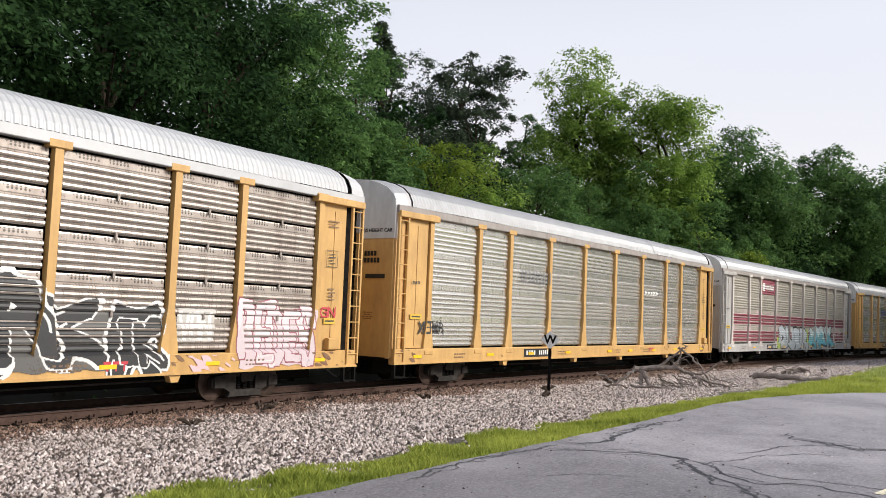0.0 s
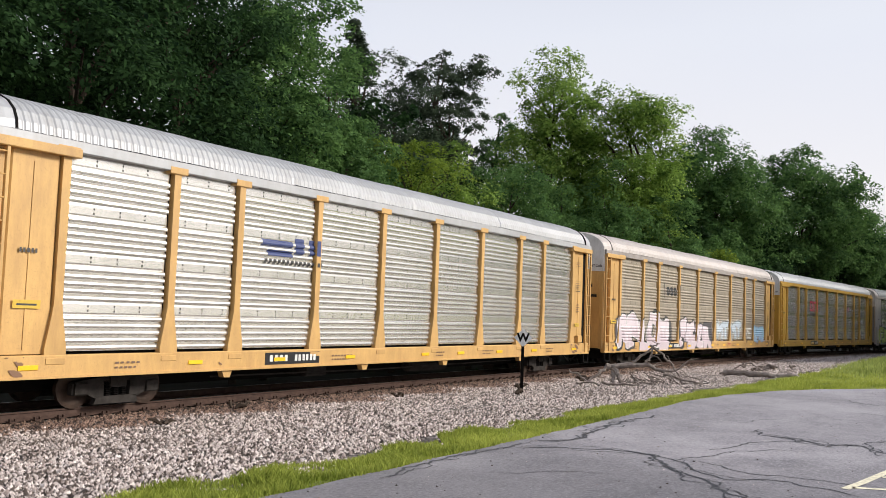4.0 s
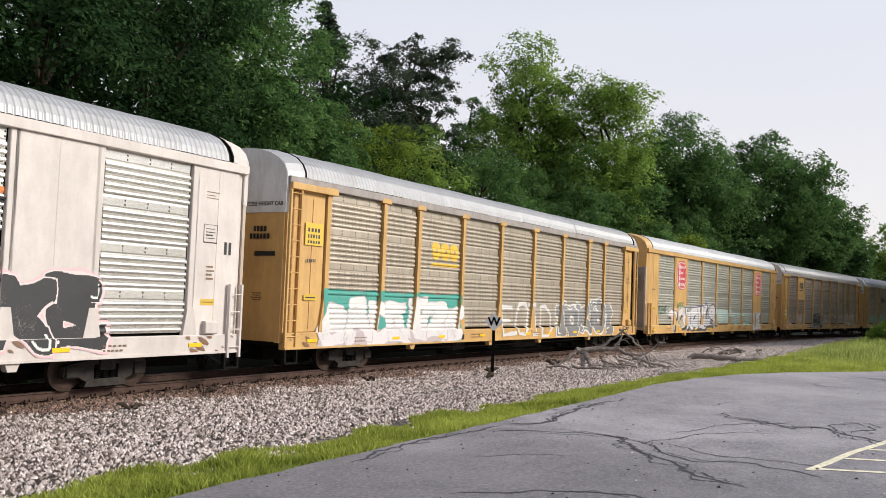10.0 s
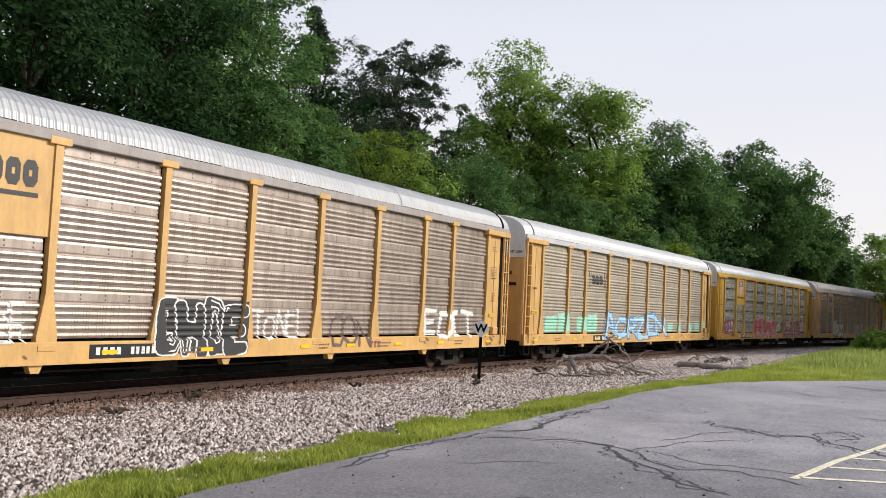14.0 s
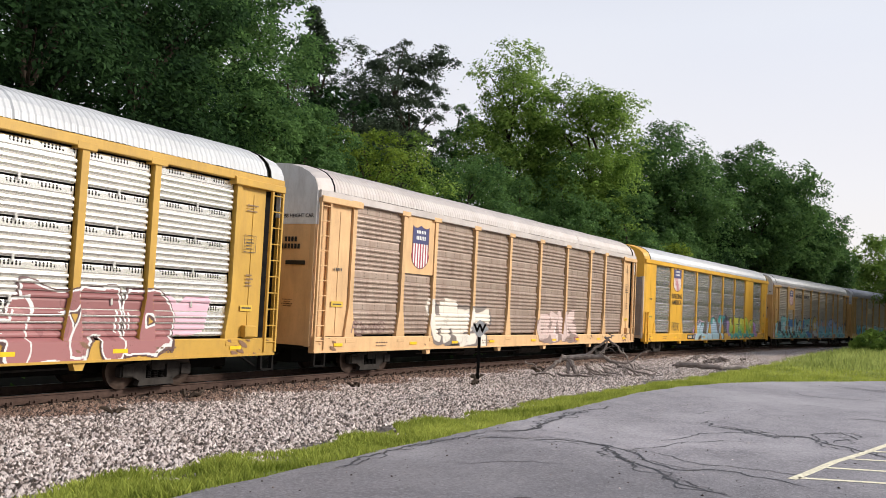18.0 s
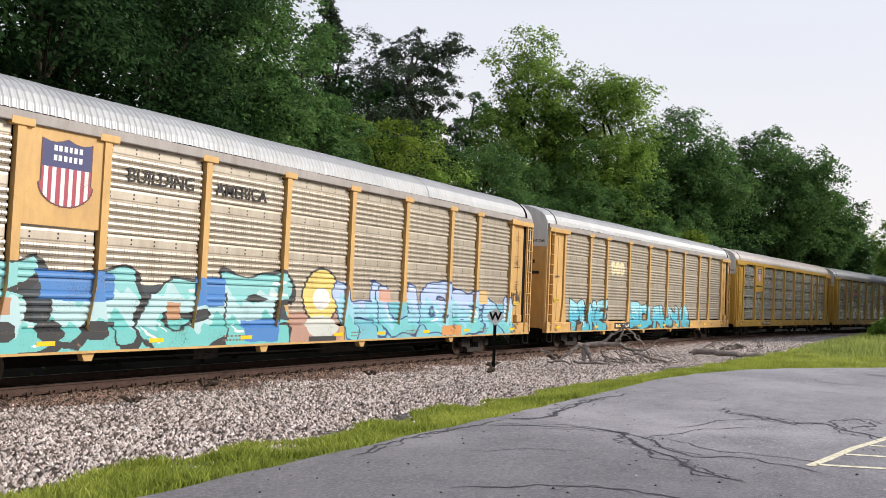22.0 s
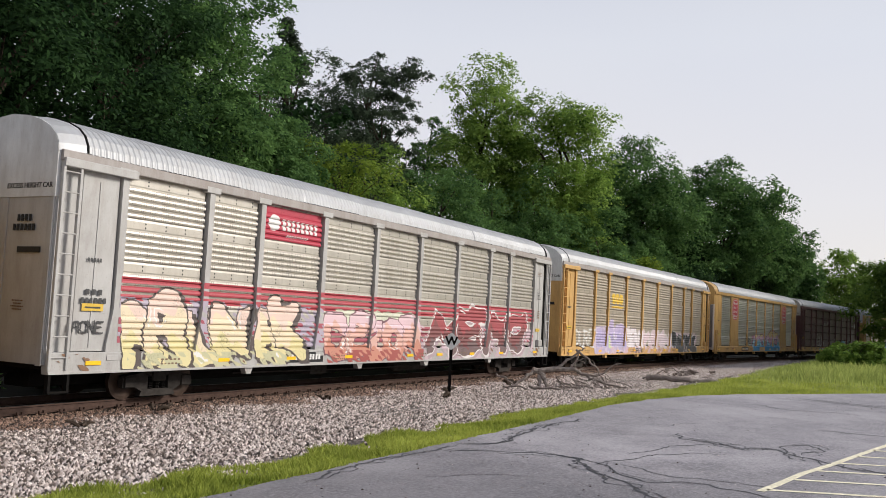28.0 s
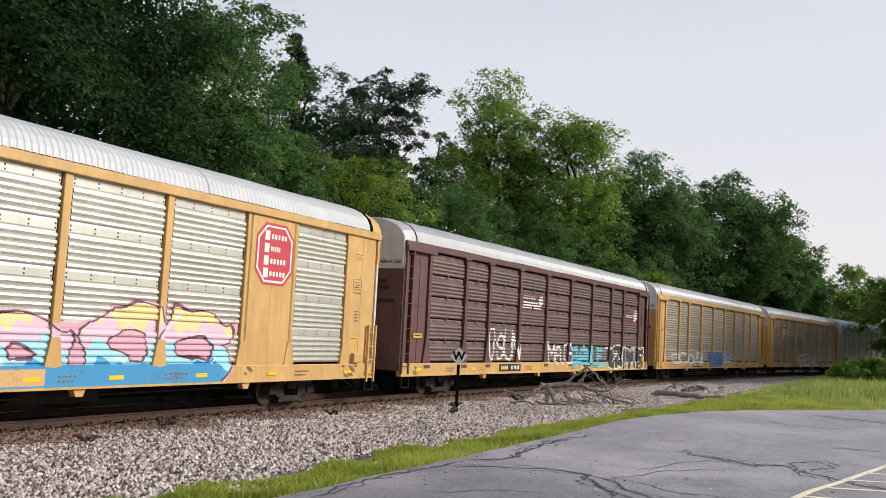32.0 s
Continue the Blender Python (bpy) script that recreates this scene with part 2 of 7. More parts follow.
END_CAP = painted("white_end_cap", (0.62, 0.62, 0.62), 0.5, dirt=0.3)
# eave paint with grime, darkened to carry the shade of the roof overhang
EAVE_SHADE = painted("shaded_brown_grey_paint", (0.33, 0.30, 0.285), 0.6, dirt=0.4)
GALV = painted("blotchy_galvanised", (0.24, 0.25, 0.29), 0.4, 0.5, grime=(0.12, 0.11, 0.12), dirt=0.6, vary=0.4)
PALE_DOOR = painted("pale_dusty_paint", (0.50, 0.42, 0.34), 0.6, dirt=0.5, grime=(0.25, 0.15, 0.09))
# near-black; as inner wall and door slot its colour stands in for shade
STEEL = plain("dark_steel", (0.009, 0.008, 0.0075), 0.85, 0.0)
BOGIE = plain("dusty_bogie_iron", (0.042, 0.037, 0.034), 0.75, 0.1, 5.0, 0.4)
WHEEL = plain("rusty_wheel", (0.06, 0.038, 0.028), 0.55, 0.4, 5.0, 0.4)
TREAD = plain("polished_tread", (0.45, 0.43, 0.41), 0.3, 0.9)
BLACK = plain("black_paint", (0.012, 0.012, 0.013), 0.5)
WHITE = plain("white_lettering", (0.75, 0.75, 0.74), 0.5, vary=0.1)
AMBER = plain("yellow_reflector", (0.85, 0.50, 0.02), 0.35, vary=0.1)
RAIL = plain("rusted_rail", (0.075, 0.048, 0.039), 0.75, 0.0, 8.0, 0.3)
RAIL_TOP = plain("worn_rail_head", (0.33, 0.31, 0.30), 0.3, 0.9)
TIE = plain("weathered_tie", (0.03, 0.024, 0.02), 0.9)


# ---- mesh helpers ----
class Build:
    """Collects boxes, strips and prisms for one mesh."""

    def __init__(self):
        self.v, self.f = [], []

    def add(self, verts, faces):
        n = len(self.v)
        self.v += [tuple(p) for p in verts]
        self.f += [tuple(i + n for i in q) for q in faces]
        return self

    def box(self, x0, x1, y0, y1, z0, z1, c=0.0):
        """A box; c: chamfer of the edges that run along its longest side."""
        s = sorted(((x0, x1), (y0, y1), (z0, z1)), key=lambda p: abs(p[1] - p[0]))
        if c <= 0:
            vs = [(x, y, z) for x in (x0, x1) for y in (y0, y1) for z in (z0, z1)]
            return self.add(vs, [(0, 1, 3, 2), (4, 6, 7, 5), (0, 4, 5, 1), (2, 3, 7, 6), (0, 2, 6, 4), (1, 5, 7, 3)])
        ext = [(x0, x1), (y0, y1), (z0, z1)]
        k = max(range(3), key=lambda i: abs(ext[i][1] - ext[i][0]))
        a, b = [i for i in range(3) if i != k]
        (a0, a1), (b0, b1) = ext[a], ext[b]
        ring = [(a0 + c, b0), (a1 - c, b0), (a1, b0 + c), (a1, b1 - c), (a1 - c, b1), (a0 + c, b1), (a0, b1 - c), (a0, b0 + c)]
        vs = []
        for e in ext[k]:
            for p, q in ring:
                t = [0, 0, 0]
                t[k], t[a], t[b] = e, p, q
                vs.append(t)
        fs = [(i, (i + 1) % 8, (i + 1) % 8 + 8, i + 8) for i in range(8)] + [tuple(range(7, -1, -1)), tuple(range(8, 16))]
        return self.add(vs, fs)

    def prism(self, ring, axis, lo, hi):
        """A polygon in the two other axes, drawn out along axis from lo to hi."""
        a, b = [i for i in range(3) if i != axis]
        vs, n = [], len(ring)
        for e in (lo, hi):
            for p, q in ring:
                t = [0, 0, 0]
                t[axis], t[a], t[b] = e, p, q
                vs.append(t)
        return self.add(vs, [(i, (i + 1) % n, (i + 1) % n + n, i + n) for i in range(n)] + [tuple(range(n - 1, -1, -1)), tuple(range(n, 2 * n))])

    def tube(self, p, q, r0, r1=None, n=6):
        r1 = r0 if r1 is None else r1
        p, q = Vector(p), Vector(q)
        d = (q - p).normalized()
        s = d.orthogonal().normalized()
        u = d.cross(s)
        vs = [c + (s * math.cos(2 * math.pi * i / n) + u * math.sin(2 * math.pi * i / n)) * r for c, r in ((p, r0), (q, r1)) for i in range(n)]
        return self.add(vs, [(i, (i + 1) % n, (i + 1) % n + n, i + n) for i in range(n)] + [tuple(range(n - 1, -1, -1)), tuple(range(n, 2 * n))])

    def pipe(self, points, radii, n=6):
        """One continuous tapering tube along a line of points."""
        pts = [Vector(q) for q in points]
        k0 = len(self.v)
        s = (pts[1] - pts[0]).orthogonal().normalized()
        for i, (q, r) in enumerate(zip(pts, radii)):
            d = (pts[min(i + 1, len(pts) - 1)] - pts[max(i - 1, 0)]).normalized()
            s = (s - d * s.dot(d)).normalized()
            u = d.cross(s)
            self.v += [tuple(q + (s * math.cos(2 * math.pi * j / n) + u * math.sin(2 * math.pi * j / n)) * r) for j in range(n)]
        m = len(pts)
        self.f += [(k0 + i * n + j, k0 + i * n + (j + 1) % n, k0 + (i + 1) * n + (j + 1) % n, k0 + (i + 1) * n + j) for i in range(m - 1) for j in range(n)]
        self.f += [tuple(k0 + j for j in range(n - 1, -1, -1)), tuple(k0 + (m - 1) * n + j for j in range(n))]
        return self

    def wheel(self, c, rings, n=20):
        """Rings of (y, radius) turned round an axis along y through c."""
        vs = [(c[0] + r * math.cos(2 * math.pi * i / n), c[1] + y, c[2] + r * math.sin(2 * math.pi * i / n)) for y, r in rings for i in range(n)]
        fs = [(k * n + i, k * n + (i + 1) % n, (k + 1) * n + (i + 1) % n, (k + 1) * n + i) for k in range(len(rings) - 1) for i in range(n)]
        return self.add(vs, fs + [tuple(range(n)), tuple(range(len(rings) * n - 1, (len(rings) - 1) * n - 1, -1))])

    def mesh(self, name, smooth=False):
        me = bpy.data.meshes.new(name)
        me.from_pydata(self.v, [], self.f)
        bm = bmesh.new()
        bm.from_mesh(me)
        bmesh.ops.recalc_face_normals(bm, faces=bm.faces)
        bm.to_mesh(me)
        bm.free()
        if smooth:
            me.polygons.foreach_set("use_smooth", [True] * len(me.polygons))
        me.materials.append(None)
        return me


def part(name, me, mat, parent, at=(0, 0, 0), label="", turn=0.0):
    """Links a mesh as one object under its thing, with a material of its own."""
    if isinstance(me, Build):
        me = me.mesh(name)
    ob = new(name, me)
    if not me.materials:
        me.materials.append(None)
    slot = ob.material_slots[0]
    slot.link, slot.material = "OBJECT", mat
    ob.parent, ob.location = parent, at
    if turn:
        ob.rotation_euler = (0, 0, turn)
    return tagged(ob, label)


def soup(name, verts, faces, mats, index=None):
    """A mesh from numpy arrays of vertices and equal-sized faces."""
    me = bpy.data.meshes.new(name)
    n, k = len(faces), faces.shape[1]
    me.vertices.add(len(verts))
    me.vertices.foreach_set("co", np.ascontiguousarray(verts, np.float32).ravel())
    me.loops.add(n * k)
    me.loops.foreach_set("vertex_index", np.ascontiguousarray(faces, np.int32).ravel())
    me.polygons.add(n)
    me.polygons.foreach_set("loop_start", np.arange(0, n * k, k, dtype=np.int32))
    for mt in mats:
        me.materials.append(mt)
    if index is not None:
        me.polygons.foreach_set("material_index", np.ascontiguousarray(index, np.int32))
    me.update(calc_edges=True)
    return me


# ---- the line of the track: straight behind, a gentle bend, then straight again ----
TRACK_Y, BEND, BEND_END = 16.54, -0.000836, 125.0


def track(x):
    """Centre line of the track at x: y and the heading."""
    if x < 0:
        return TRACK_Y, 0.0
    e = min(x, BEND_END)
    y = TRACK_Y + BEND * e * e + (x - e) * 2 * BEND * e
    return y, math.atan(2 * BEND * e)


ARC_X = np.arange(-700.0, 900.0, 0.5)
ARC_Y = np.array([track(x)[0] for x in ARC_X])
ARC_S = np.concatenate([[0.0], np.cumsum(np.hypot(np.diff(ARC_X), np.diff(ARC_Y)))])
ARC_S -= np.interp(0.0, ARC_X, ARC_S)


def along(s):
    x = float(np.interp(s, ARC_S, ARC_X))
    return x, *track(x)


def off(x):
    """How far the line has bent away from straight at x (arrays too)."""
    x = np.asarray(x, float)
    e = np.clip(x, 0, BEND_END)
    return BEND * e * e + np.maximum(x - e, 0) * 2 * BEND * e


RAIL_Y = TRACK_Y - 0.75


def ground_z(x, y):
    v = RAIL_Y + off(x) - np.asarray(y, float)
    return np.interp(v, [-60, -12, -5, -2.2, -0.3, 0.2, 1.6, 4.5, 7.6, 10.2, 40], [1.2, -0.3, -0.25, -0.03, -0.03, -0.03, -0.01, 0.12, 0.34, 0.59, 0.62])


# ---- ground, asphalt, ballast, grass ----
def ballast_material():
    m, nt, b = material("grey_pink_ballast")
    co = nt.nodes.new("ShaderNodeTexCoord")
    vor = nt.nodes.new("ShaderNodeTexVoronoi")
    vor.inputs["Scale"].default_value = 14.0
    nt.links.new(co.outputs["Object"], vor.inputs["Vector"])
    n = tex(nt, co.outputs["Object"], 0.5, 4.0)
    sepc = nt.nodes.new("ShaderNodeSeparateColor")
    nt.links.new(vor.outputs["Color"], sepc.inputs[0])
    c = ramp(nt, sepc.outputs[0], [(0.0, (0.02, 0.017, 0.015)), (0.5, (0.085, 0.07, 0.062)), (1.0, (0.26, 0.22, 0.20))])
    c = blend(nt, calc(nt, "MULTIPLY", n, 0.35), c, (0.10, 0.075, 0.06))
    nt.links.new(c, b.inputs["Base Color"])
    b.inputs["Roughness"].default_value = 0.85
    relief(nt, b, vor.outputs["Distance"], 1.0, 0.05)
    return m


def stone_material(name="ballast_stone", tint=(1.0, 1.0, 1.0)):
    m, nt, b = material(name)
    geo = nt.nodes.new("ShaderNodeNewGeometry")
    co = nt.nodes.new("ShaderNodeTexCoord")
    big = tex(nt, co.outputs["Object"], 0.35, 3.0)
    c = ramp(nt, geo.outputs["Random Per Island"], [(0.0, (0.018, 0.013, 0.01)), (0.28, (0.11, 0.08, 0.065)), (0.5, (0.42, 0.335, 0.295)), (1.0, (0.86, 0.76, 0.71))])
    c = blend(nt, ramp(nt, big, [(0.5, (0, 0, 0)), (0.8, (0.5, 0.5, 0.5))]), c, (0.12, 0.085, 0.065))
    c = blend(nt, 1.0, c, tint, "MULTIPLY")
    nt.links.new(c, b.inputs["Base Color"])
    b.inputs["Roughness"].default_value = 0.85
    return m


def grass_ground():
    m, nt, b = material("grassy_soil")
    co = nt.nodes.new("ShaderNodeTexCoord")
    n = tex(nt, co.outputs["Object"], 0.7, 6.0, 0.7)
    n2 = tex(nt, co.outputs["Object"], 9.0, 4.0)
    c = ramp(nt, n, [(0.3, (0.15, 0.19, 0.035)), (0.55, (0.25, 0.27, 0.06)), (0.75, (0.34, 0.28, 0.12))])
    c = blend(nt, calc(nt, "MULTIPLY", n2, 0.4), c, (0.06, 0.07, 0.02))
    nt.links.new(c, b.inputs["Base Color"])
    b.inputs["Roughness"].default_value = 0.95
    relief(nt, b, n2, 0.8, 0.06)
    return m


def asphalt_material():
    m, nt, b = material("worn_asphalt")
    co = nt.nodes.new("ShaderNodeTexCoord")
    fine = tex(nt, co.outputs["Object"], 26.0, 6.0, 0.85)
    mid = tex(nt, co.outputs["Object"], 2.2, 6.0, 0.7)
    big = tex(nt, co.outputs["Object"], 0.25, 4.0)
    c = ramp(nt, mid, [(0.3, (0.15, 0.138, 0.154)), (0.7, (0.295, 0.274, 0.294))])
    c = blend(nt, ramp(nt, big, [(0.45, (0, 0, 0)), (0.60, (0.75, 0.75, 0.75))]), c, (0.37, 0.345, 0.365))
    c = blend(nt, ramp(nt, fine, [(0.50, (0, 0, 0)), (0.64, (0.85, 0.85, 0.85))]), c, (0.50, 0.47, 0.49))
    c = blend(nt, ramp(nt, fine, [(0.3, (0.8, 0.8, 0.8)), (0.47, (0, 0, 0))]), c, (0.03, 0.03, 0.033))
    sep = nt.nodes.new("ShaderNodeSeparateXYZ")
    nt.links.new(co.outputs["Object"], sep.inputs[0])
    # darker towards low x, with an edge broken by noise
    near_tone = calc(nt, "ADD", sep.outputs["X"], calc(nt, "MULTIPLY_ADD", big, 7.0, calc(nt, "MULTIPLY_ADD", mid, 2.0, -4.5)))
    near_tone = calc(nt, "MULTIPLY", calc(nt, "SUBTRACT", 13.5, near_tone), 0.2)
    near_tone = ramp(nt, near_tone, [(0.0, (0, 0, 0)), (1.0, (0.48, 0.48, 0.48))])
    c = blend(nt, near_tone, c, (0.07, 0.066, 0.072))
    nt.links.new(c, b.inputs["Base Color"])
    nt.links.new(calc(nt, "MULTIPLY_ADD", mid, 0.25, 0.5), b.inputs["Roughness"])
    relief(nt, b, calc(nt, "ADD", fine, calc(nt, "MULTIPLY", mid, 0.6)), 0.5, 0.012)
    return m


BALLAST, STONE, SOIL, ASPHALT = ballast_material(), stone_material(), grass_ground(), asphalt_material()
STONE_RUST = stone_material("rust_stained_stone", (0.45, 0.335, 0.27))
# shade below the train, put into the colour of the track bed
BED_SHADE = plain("shaded_track_bed", (0.010, 0.008, 0.007), 0.9, scale=6.0, vary=0.5)
TAR = plain("crack_tar", (0.04, 0.039, 0.045), 0.6, scale=9.0, vary=0.35)
LINE_PAINT = plain("faded_yellow_line", (0.76, 0.70, 0.52), 0.7, scale=14.0, vary=0.3)
WOOD_GREY = plain("bleached_dead_wood", (0.25, 0.212, 0.188), 0.9, scale=7.0, vary=0.45)
BARK = plain("dark_bark", (0.06, 0.045, 0.035), 0.9, scale=5.0, vary=0.4)
# wood floor sunk towards black for the shade behind the train
SOIL_SHADE = plain("leaf_litter_in_shade", (0.014, 0.013, 0.008), 0.95, scale=1.5, vary=0.5)


def make_ground():
    xs = [-3000, -900, -300, -120, -60, -30, *range(-20, 170, 3), 200, 260, 400, 900, 3000]
    vs = [-3000, -900, -250, -80, -40, -20, -12, -8, -5, -3.6, -2.2, -1, -0.3, 0, 0.2, 0.8, 1.6, 2.4, 3.2, 4, 4.8, 5.6, 6.4, 7.0, 7.6, 8.2, 8.8, 9.5, 10.2, 11, 13, 18, 30, 60, 150, 500, 3000]
    verts, faces, idx = [], [], []
    for x in xs:
        for v in vs:
            y = RAIL_Y + float(off(x)) - v
            z = float(ground_z(x, y)) + (0.03 * noise.noise((x * 0.5, y * 0.5, 0)) if 0.5 < v < 40 else 0)
            verts.append((x, y, z))
    n = len(vs)
    for i in range(len(xs) - 1):
        for j in range(n - 1):
            faces.append((i * n + j, i * n + j + 1, (i + 1) * n + j + 1, (i + 1) * n + j))
            mid = (vs[j] + vs[j + 1]) / 2
            # 3: strip coloured as shade under the cars, 2: floor darkened behind them
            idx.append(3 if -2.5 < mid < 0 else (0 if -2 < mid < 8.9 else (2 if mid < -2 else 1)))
    me = soup("ground", np.array(verts), np.array(faces)[:, ::-1], [BALLAST, SOIL, SOIL_SHADE, BED_SHADE], idx)
    tagged(new("ground", me), "ballast bed, grass verge and ground darkened for shade under and behind the train", "ground", kind="structure")


EDGE = [(-60, 6.0), (-20, 5.9), (0, 5.75), (7, 5.6), (11.6, 5.5), (16.8, 5.4), (20.0, 5.42), (22.6, 5.1), (25.0, 4.55), (27.0, 3.75), (30.0, 1.9), (33.7, -0.3), (37, -2.6), (44, -7.5), (60, -20), (60, -60), (-60, -60)]
LOT_Z = 0.625


def make_lot():
    pts = []
    for (x0, y0), (x1, y1) in zip(EDGE, EDGE[1:] + EDGE[:1]):
        steps = max(1, int(math.hypot(x1 - x0, y1 - y0) / 0.35)) if y0 > -9 and y1 > -9 and x0 >= 0 else 1
        for k in range(steps):
            t = k / steps
            x, y = x0 + (x1 - x0) * t, y0 + (y1 - y0) * t
            j = 0.07 * noise.noise((x * 1.3, y * 1.3, 3)) + 0.05 * noise.noise((x * 4, y * 4, 5)) if steps > 1 else 0
            pts.append((x + j, y + j))
    bm = bmesh.new()
    top = [bm.verts.new((x, y, LOT_Z)) for x, y in pts]
    low = [bm.verts.new((x, y, LOT_Z - 0.12)) for x, y in pts]
    bm.faces.new(top)
    for i in range(len(pts)):
        j = (i + 1) % len(pts)
        bm.faces.new((top[i], low[i], low[j], top[j]))
    bmesh.ops.recalc_face_normals(bm, faces=bm.faces)
    me = bpy.data.meshes.new("parking_lot")
    bm.to_mesh(me)
    bm.free()
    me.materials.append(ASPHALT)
    lot = tagged(new("parking_lot", me), "worn grey asphalt parking lot with dark tar cracks", "parking lot", kind="structure")
    return lot


def ribbon(points, width, z, wob=0.0, seed=0.0):
    """A flat, uneven band along a line of points on the lot."""
    b, n = Build(), 0
    dense = []
    for (x0, y0), (x1, y1) in zip(points, points[1:]):
        k = max(1, int(math.hypot(x1 - x0, y1 - y0) / 0.06))
        dense += [(x0 + (x1 - x0) * i / k, y0 + (y1 - y0) * i / k) for i in range(k)]
    dense.append(points[-1])
    vs = []
    for i, (x, y) in enumerate(dense):
        a, c = dense[max(0, i - 1)], dense[min(len(dense) - 1, i + 1)]
        d = Vector((c[0] - a[0], c[1] - a[1], 0)).normalized()
        nrm = Vector((-d.y, d.x, 0))
        s = noise.noise((x * 1.7 + seed, y * 1.7, 0)) * wob + noise.noise((x * 6 + seed, y * 6, 4)) * wob * 0.35 + noise.noise((x * 19 + seed, y * 19, 2)) * wob * 0.14
        taper = min(1.0, (i + 0.3) / 6, (len(dense) - 0.7 - i) / 6) if wob else 1.0
        w = width * (0.6 + 0.8 * abs(noise.noise((x * 3 + seed, y * 3, 9))) * (1 if wob else 0) + (0 if wob else 0.4)) * taper * 0.5
        p = Vector((x, y, z)) + nrm * s
        vs += [p + nrm * w, p - nrm * w]
    b.add(vs, [(2 * i, 2 * i + 1, 2 * i + 3, 2 * i + 2) for i in range(len(dense) - 1)])
    return b


def make_track():
    xs = np.concatenate([np.arange(-120, -10, 10.0), np.arange(-10, 150, 2.0), np.arange(150, 420, 15.0)])
    base = new("railway_track")
    tagged(base, "rusty single railway track on grey ballast", "railway track", kind="structure")
    prof = [(-0.07, 0.0), (-0.07, 0.015), (-0.012, 0.035), (-0.012, 0.13), (-0.036, 0.142), (-0.036, 0.172), (0.036, 0.172), (0.036, 0.142), (0.012, 0.13), (0.012, 0.035), (0.07, 0.015), (0.07, 0.0)]
    for side in (-0.75, 0.75):
        b, n = Build(), len(prof)
        for x in xs:
            y, h = track(x)
            b.v += [(x - math.sin(h) * (side + p), y + math.cos(h) * (side + p), q + 0.005) for p, q in prof]
        b.f = [(i * n + j, i * n + (j + 1) % n, (i + 1) * n + (j + 1) % n, (i + 1) * n + j) for i in range(len(xs) - 1) for j in range(n)]
        part("rail", b, RAIL, base, label="rust-brown steel rail")
        c = Build()
        for x in xs:
            y, h = track(x)
            c.v += [(x - math.sin(h) * (side + p), y + math.cos(h) * (side + p), 0.1795) for p in (-0.026, 0.026)]
        c.f = [(2 * i, 2 * i + 1, 2 * i + 3, 2 * i + 2) for i in range(len(xs) - 1)]
        part("rail_head", c, RAIL_TOP, base, label="worn bright running surface")
    tie = Build().box(-0.115, 0.115, -1.3, 1.3, -0.16, -0.02, 0.015).mesh("tie")
    plate = Build().box(-0.09, 0.09, -0.19, 0.19, 0.02, 0.034).box(-0.07, -0.04, -0.15, -0.10, 0.03, 0.085).box(0.04, 0.07, -0.15, -0.10, 0.03, 0.085).box(-0.03, 0.03, 0.1, 0.14, 0.03, 0.06).mesh("tie_plate")
    s = 4.0
    while s < 120:
        x, y, h = along(s)
        part("tie", tie, TIE, base, (x, y, 0.0), turn=h)
        if s < 70:
            part("tie_plate", plate, RAIL, base, (x + math.sin(h) * 0.75, y - math.cos(h) * 0.75, -0.015), turn=h)
        s += 0.52


def scatter_stones():
    rng = np.random.default_rng(5)
    n = 225000
    x = 3 + 92 * rng.random(n) ** 2.1
    v = -0.2 + 9.5 * rng.random(n)
    edge = 8.75 + 0.3 * np.sin(x * 0.9) + 0.25 * np.sin(x * 2.3 + 1)
    keep = (v < edge) | (rng.random(n) < 0.06)
    keep &= (np.abs(v - 0.0) > 0.10)
    x, v = x[keep], v[keep]
    n = len(x)
    y = RAIL_Y + off(x) - v
    r = (0.015 + 0.024 * rng.random(n)) * np.where(x > 40, 1.6, 1.0)
    z = ground_z(x, y) + r * (0.15 + 0.5 * rng.random(n))
    # a broken top on a sunken foot
    base = np.array([(1, 0, -0.5), (0, 1, -0.4), (-1, 0, -0.5), (0, -1, -0.5), (0, 0, 0.62)], float)
    tri = np.array([(0, 1, 4), (1, 2, 4), (2, 3, 4), (3, 0, 4)])
    p = base[None] * (0.65 + 0.7 * rng.random((n, 5, 1))) + 0.26 * rng.normal(size=(n, 5, 3))
    a = rng.random(n) * 6.283
    q = np.stack([p[..., 0] * np.cos(a)[:, None] - p[..., 1] * np.sin(a)[:, None], p[..., 0] * np.sin(a)[:, None] + p[..., 1] * np.cos(a)[:, None], p[..., 2]], -1)
    verts = q * r[:, None, None] + np.stack([x, y, z], -1)[:, None]
    faces = tri[None] + (np.arange(n) * 5)[:, None, None]
    near = np.repeat((v < 1.3 + 0.5 * np.sin(x * 1.7) + 0.8 * rng.random(n)).astype(np.int32), 4)
    me = soup("ballast_stones", verts.reshape(-1, 3), faces.reshape(-1, 3), [STONE, STONE_RUST], near)
    tagged(new("ballast_stones", me), "loose grey and pinkish crushed ballast stones", "gravel", kind="stuff")


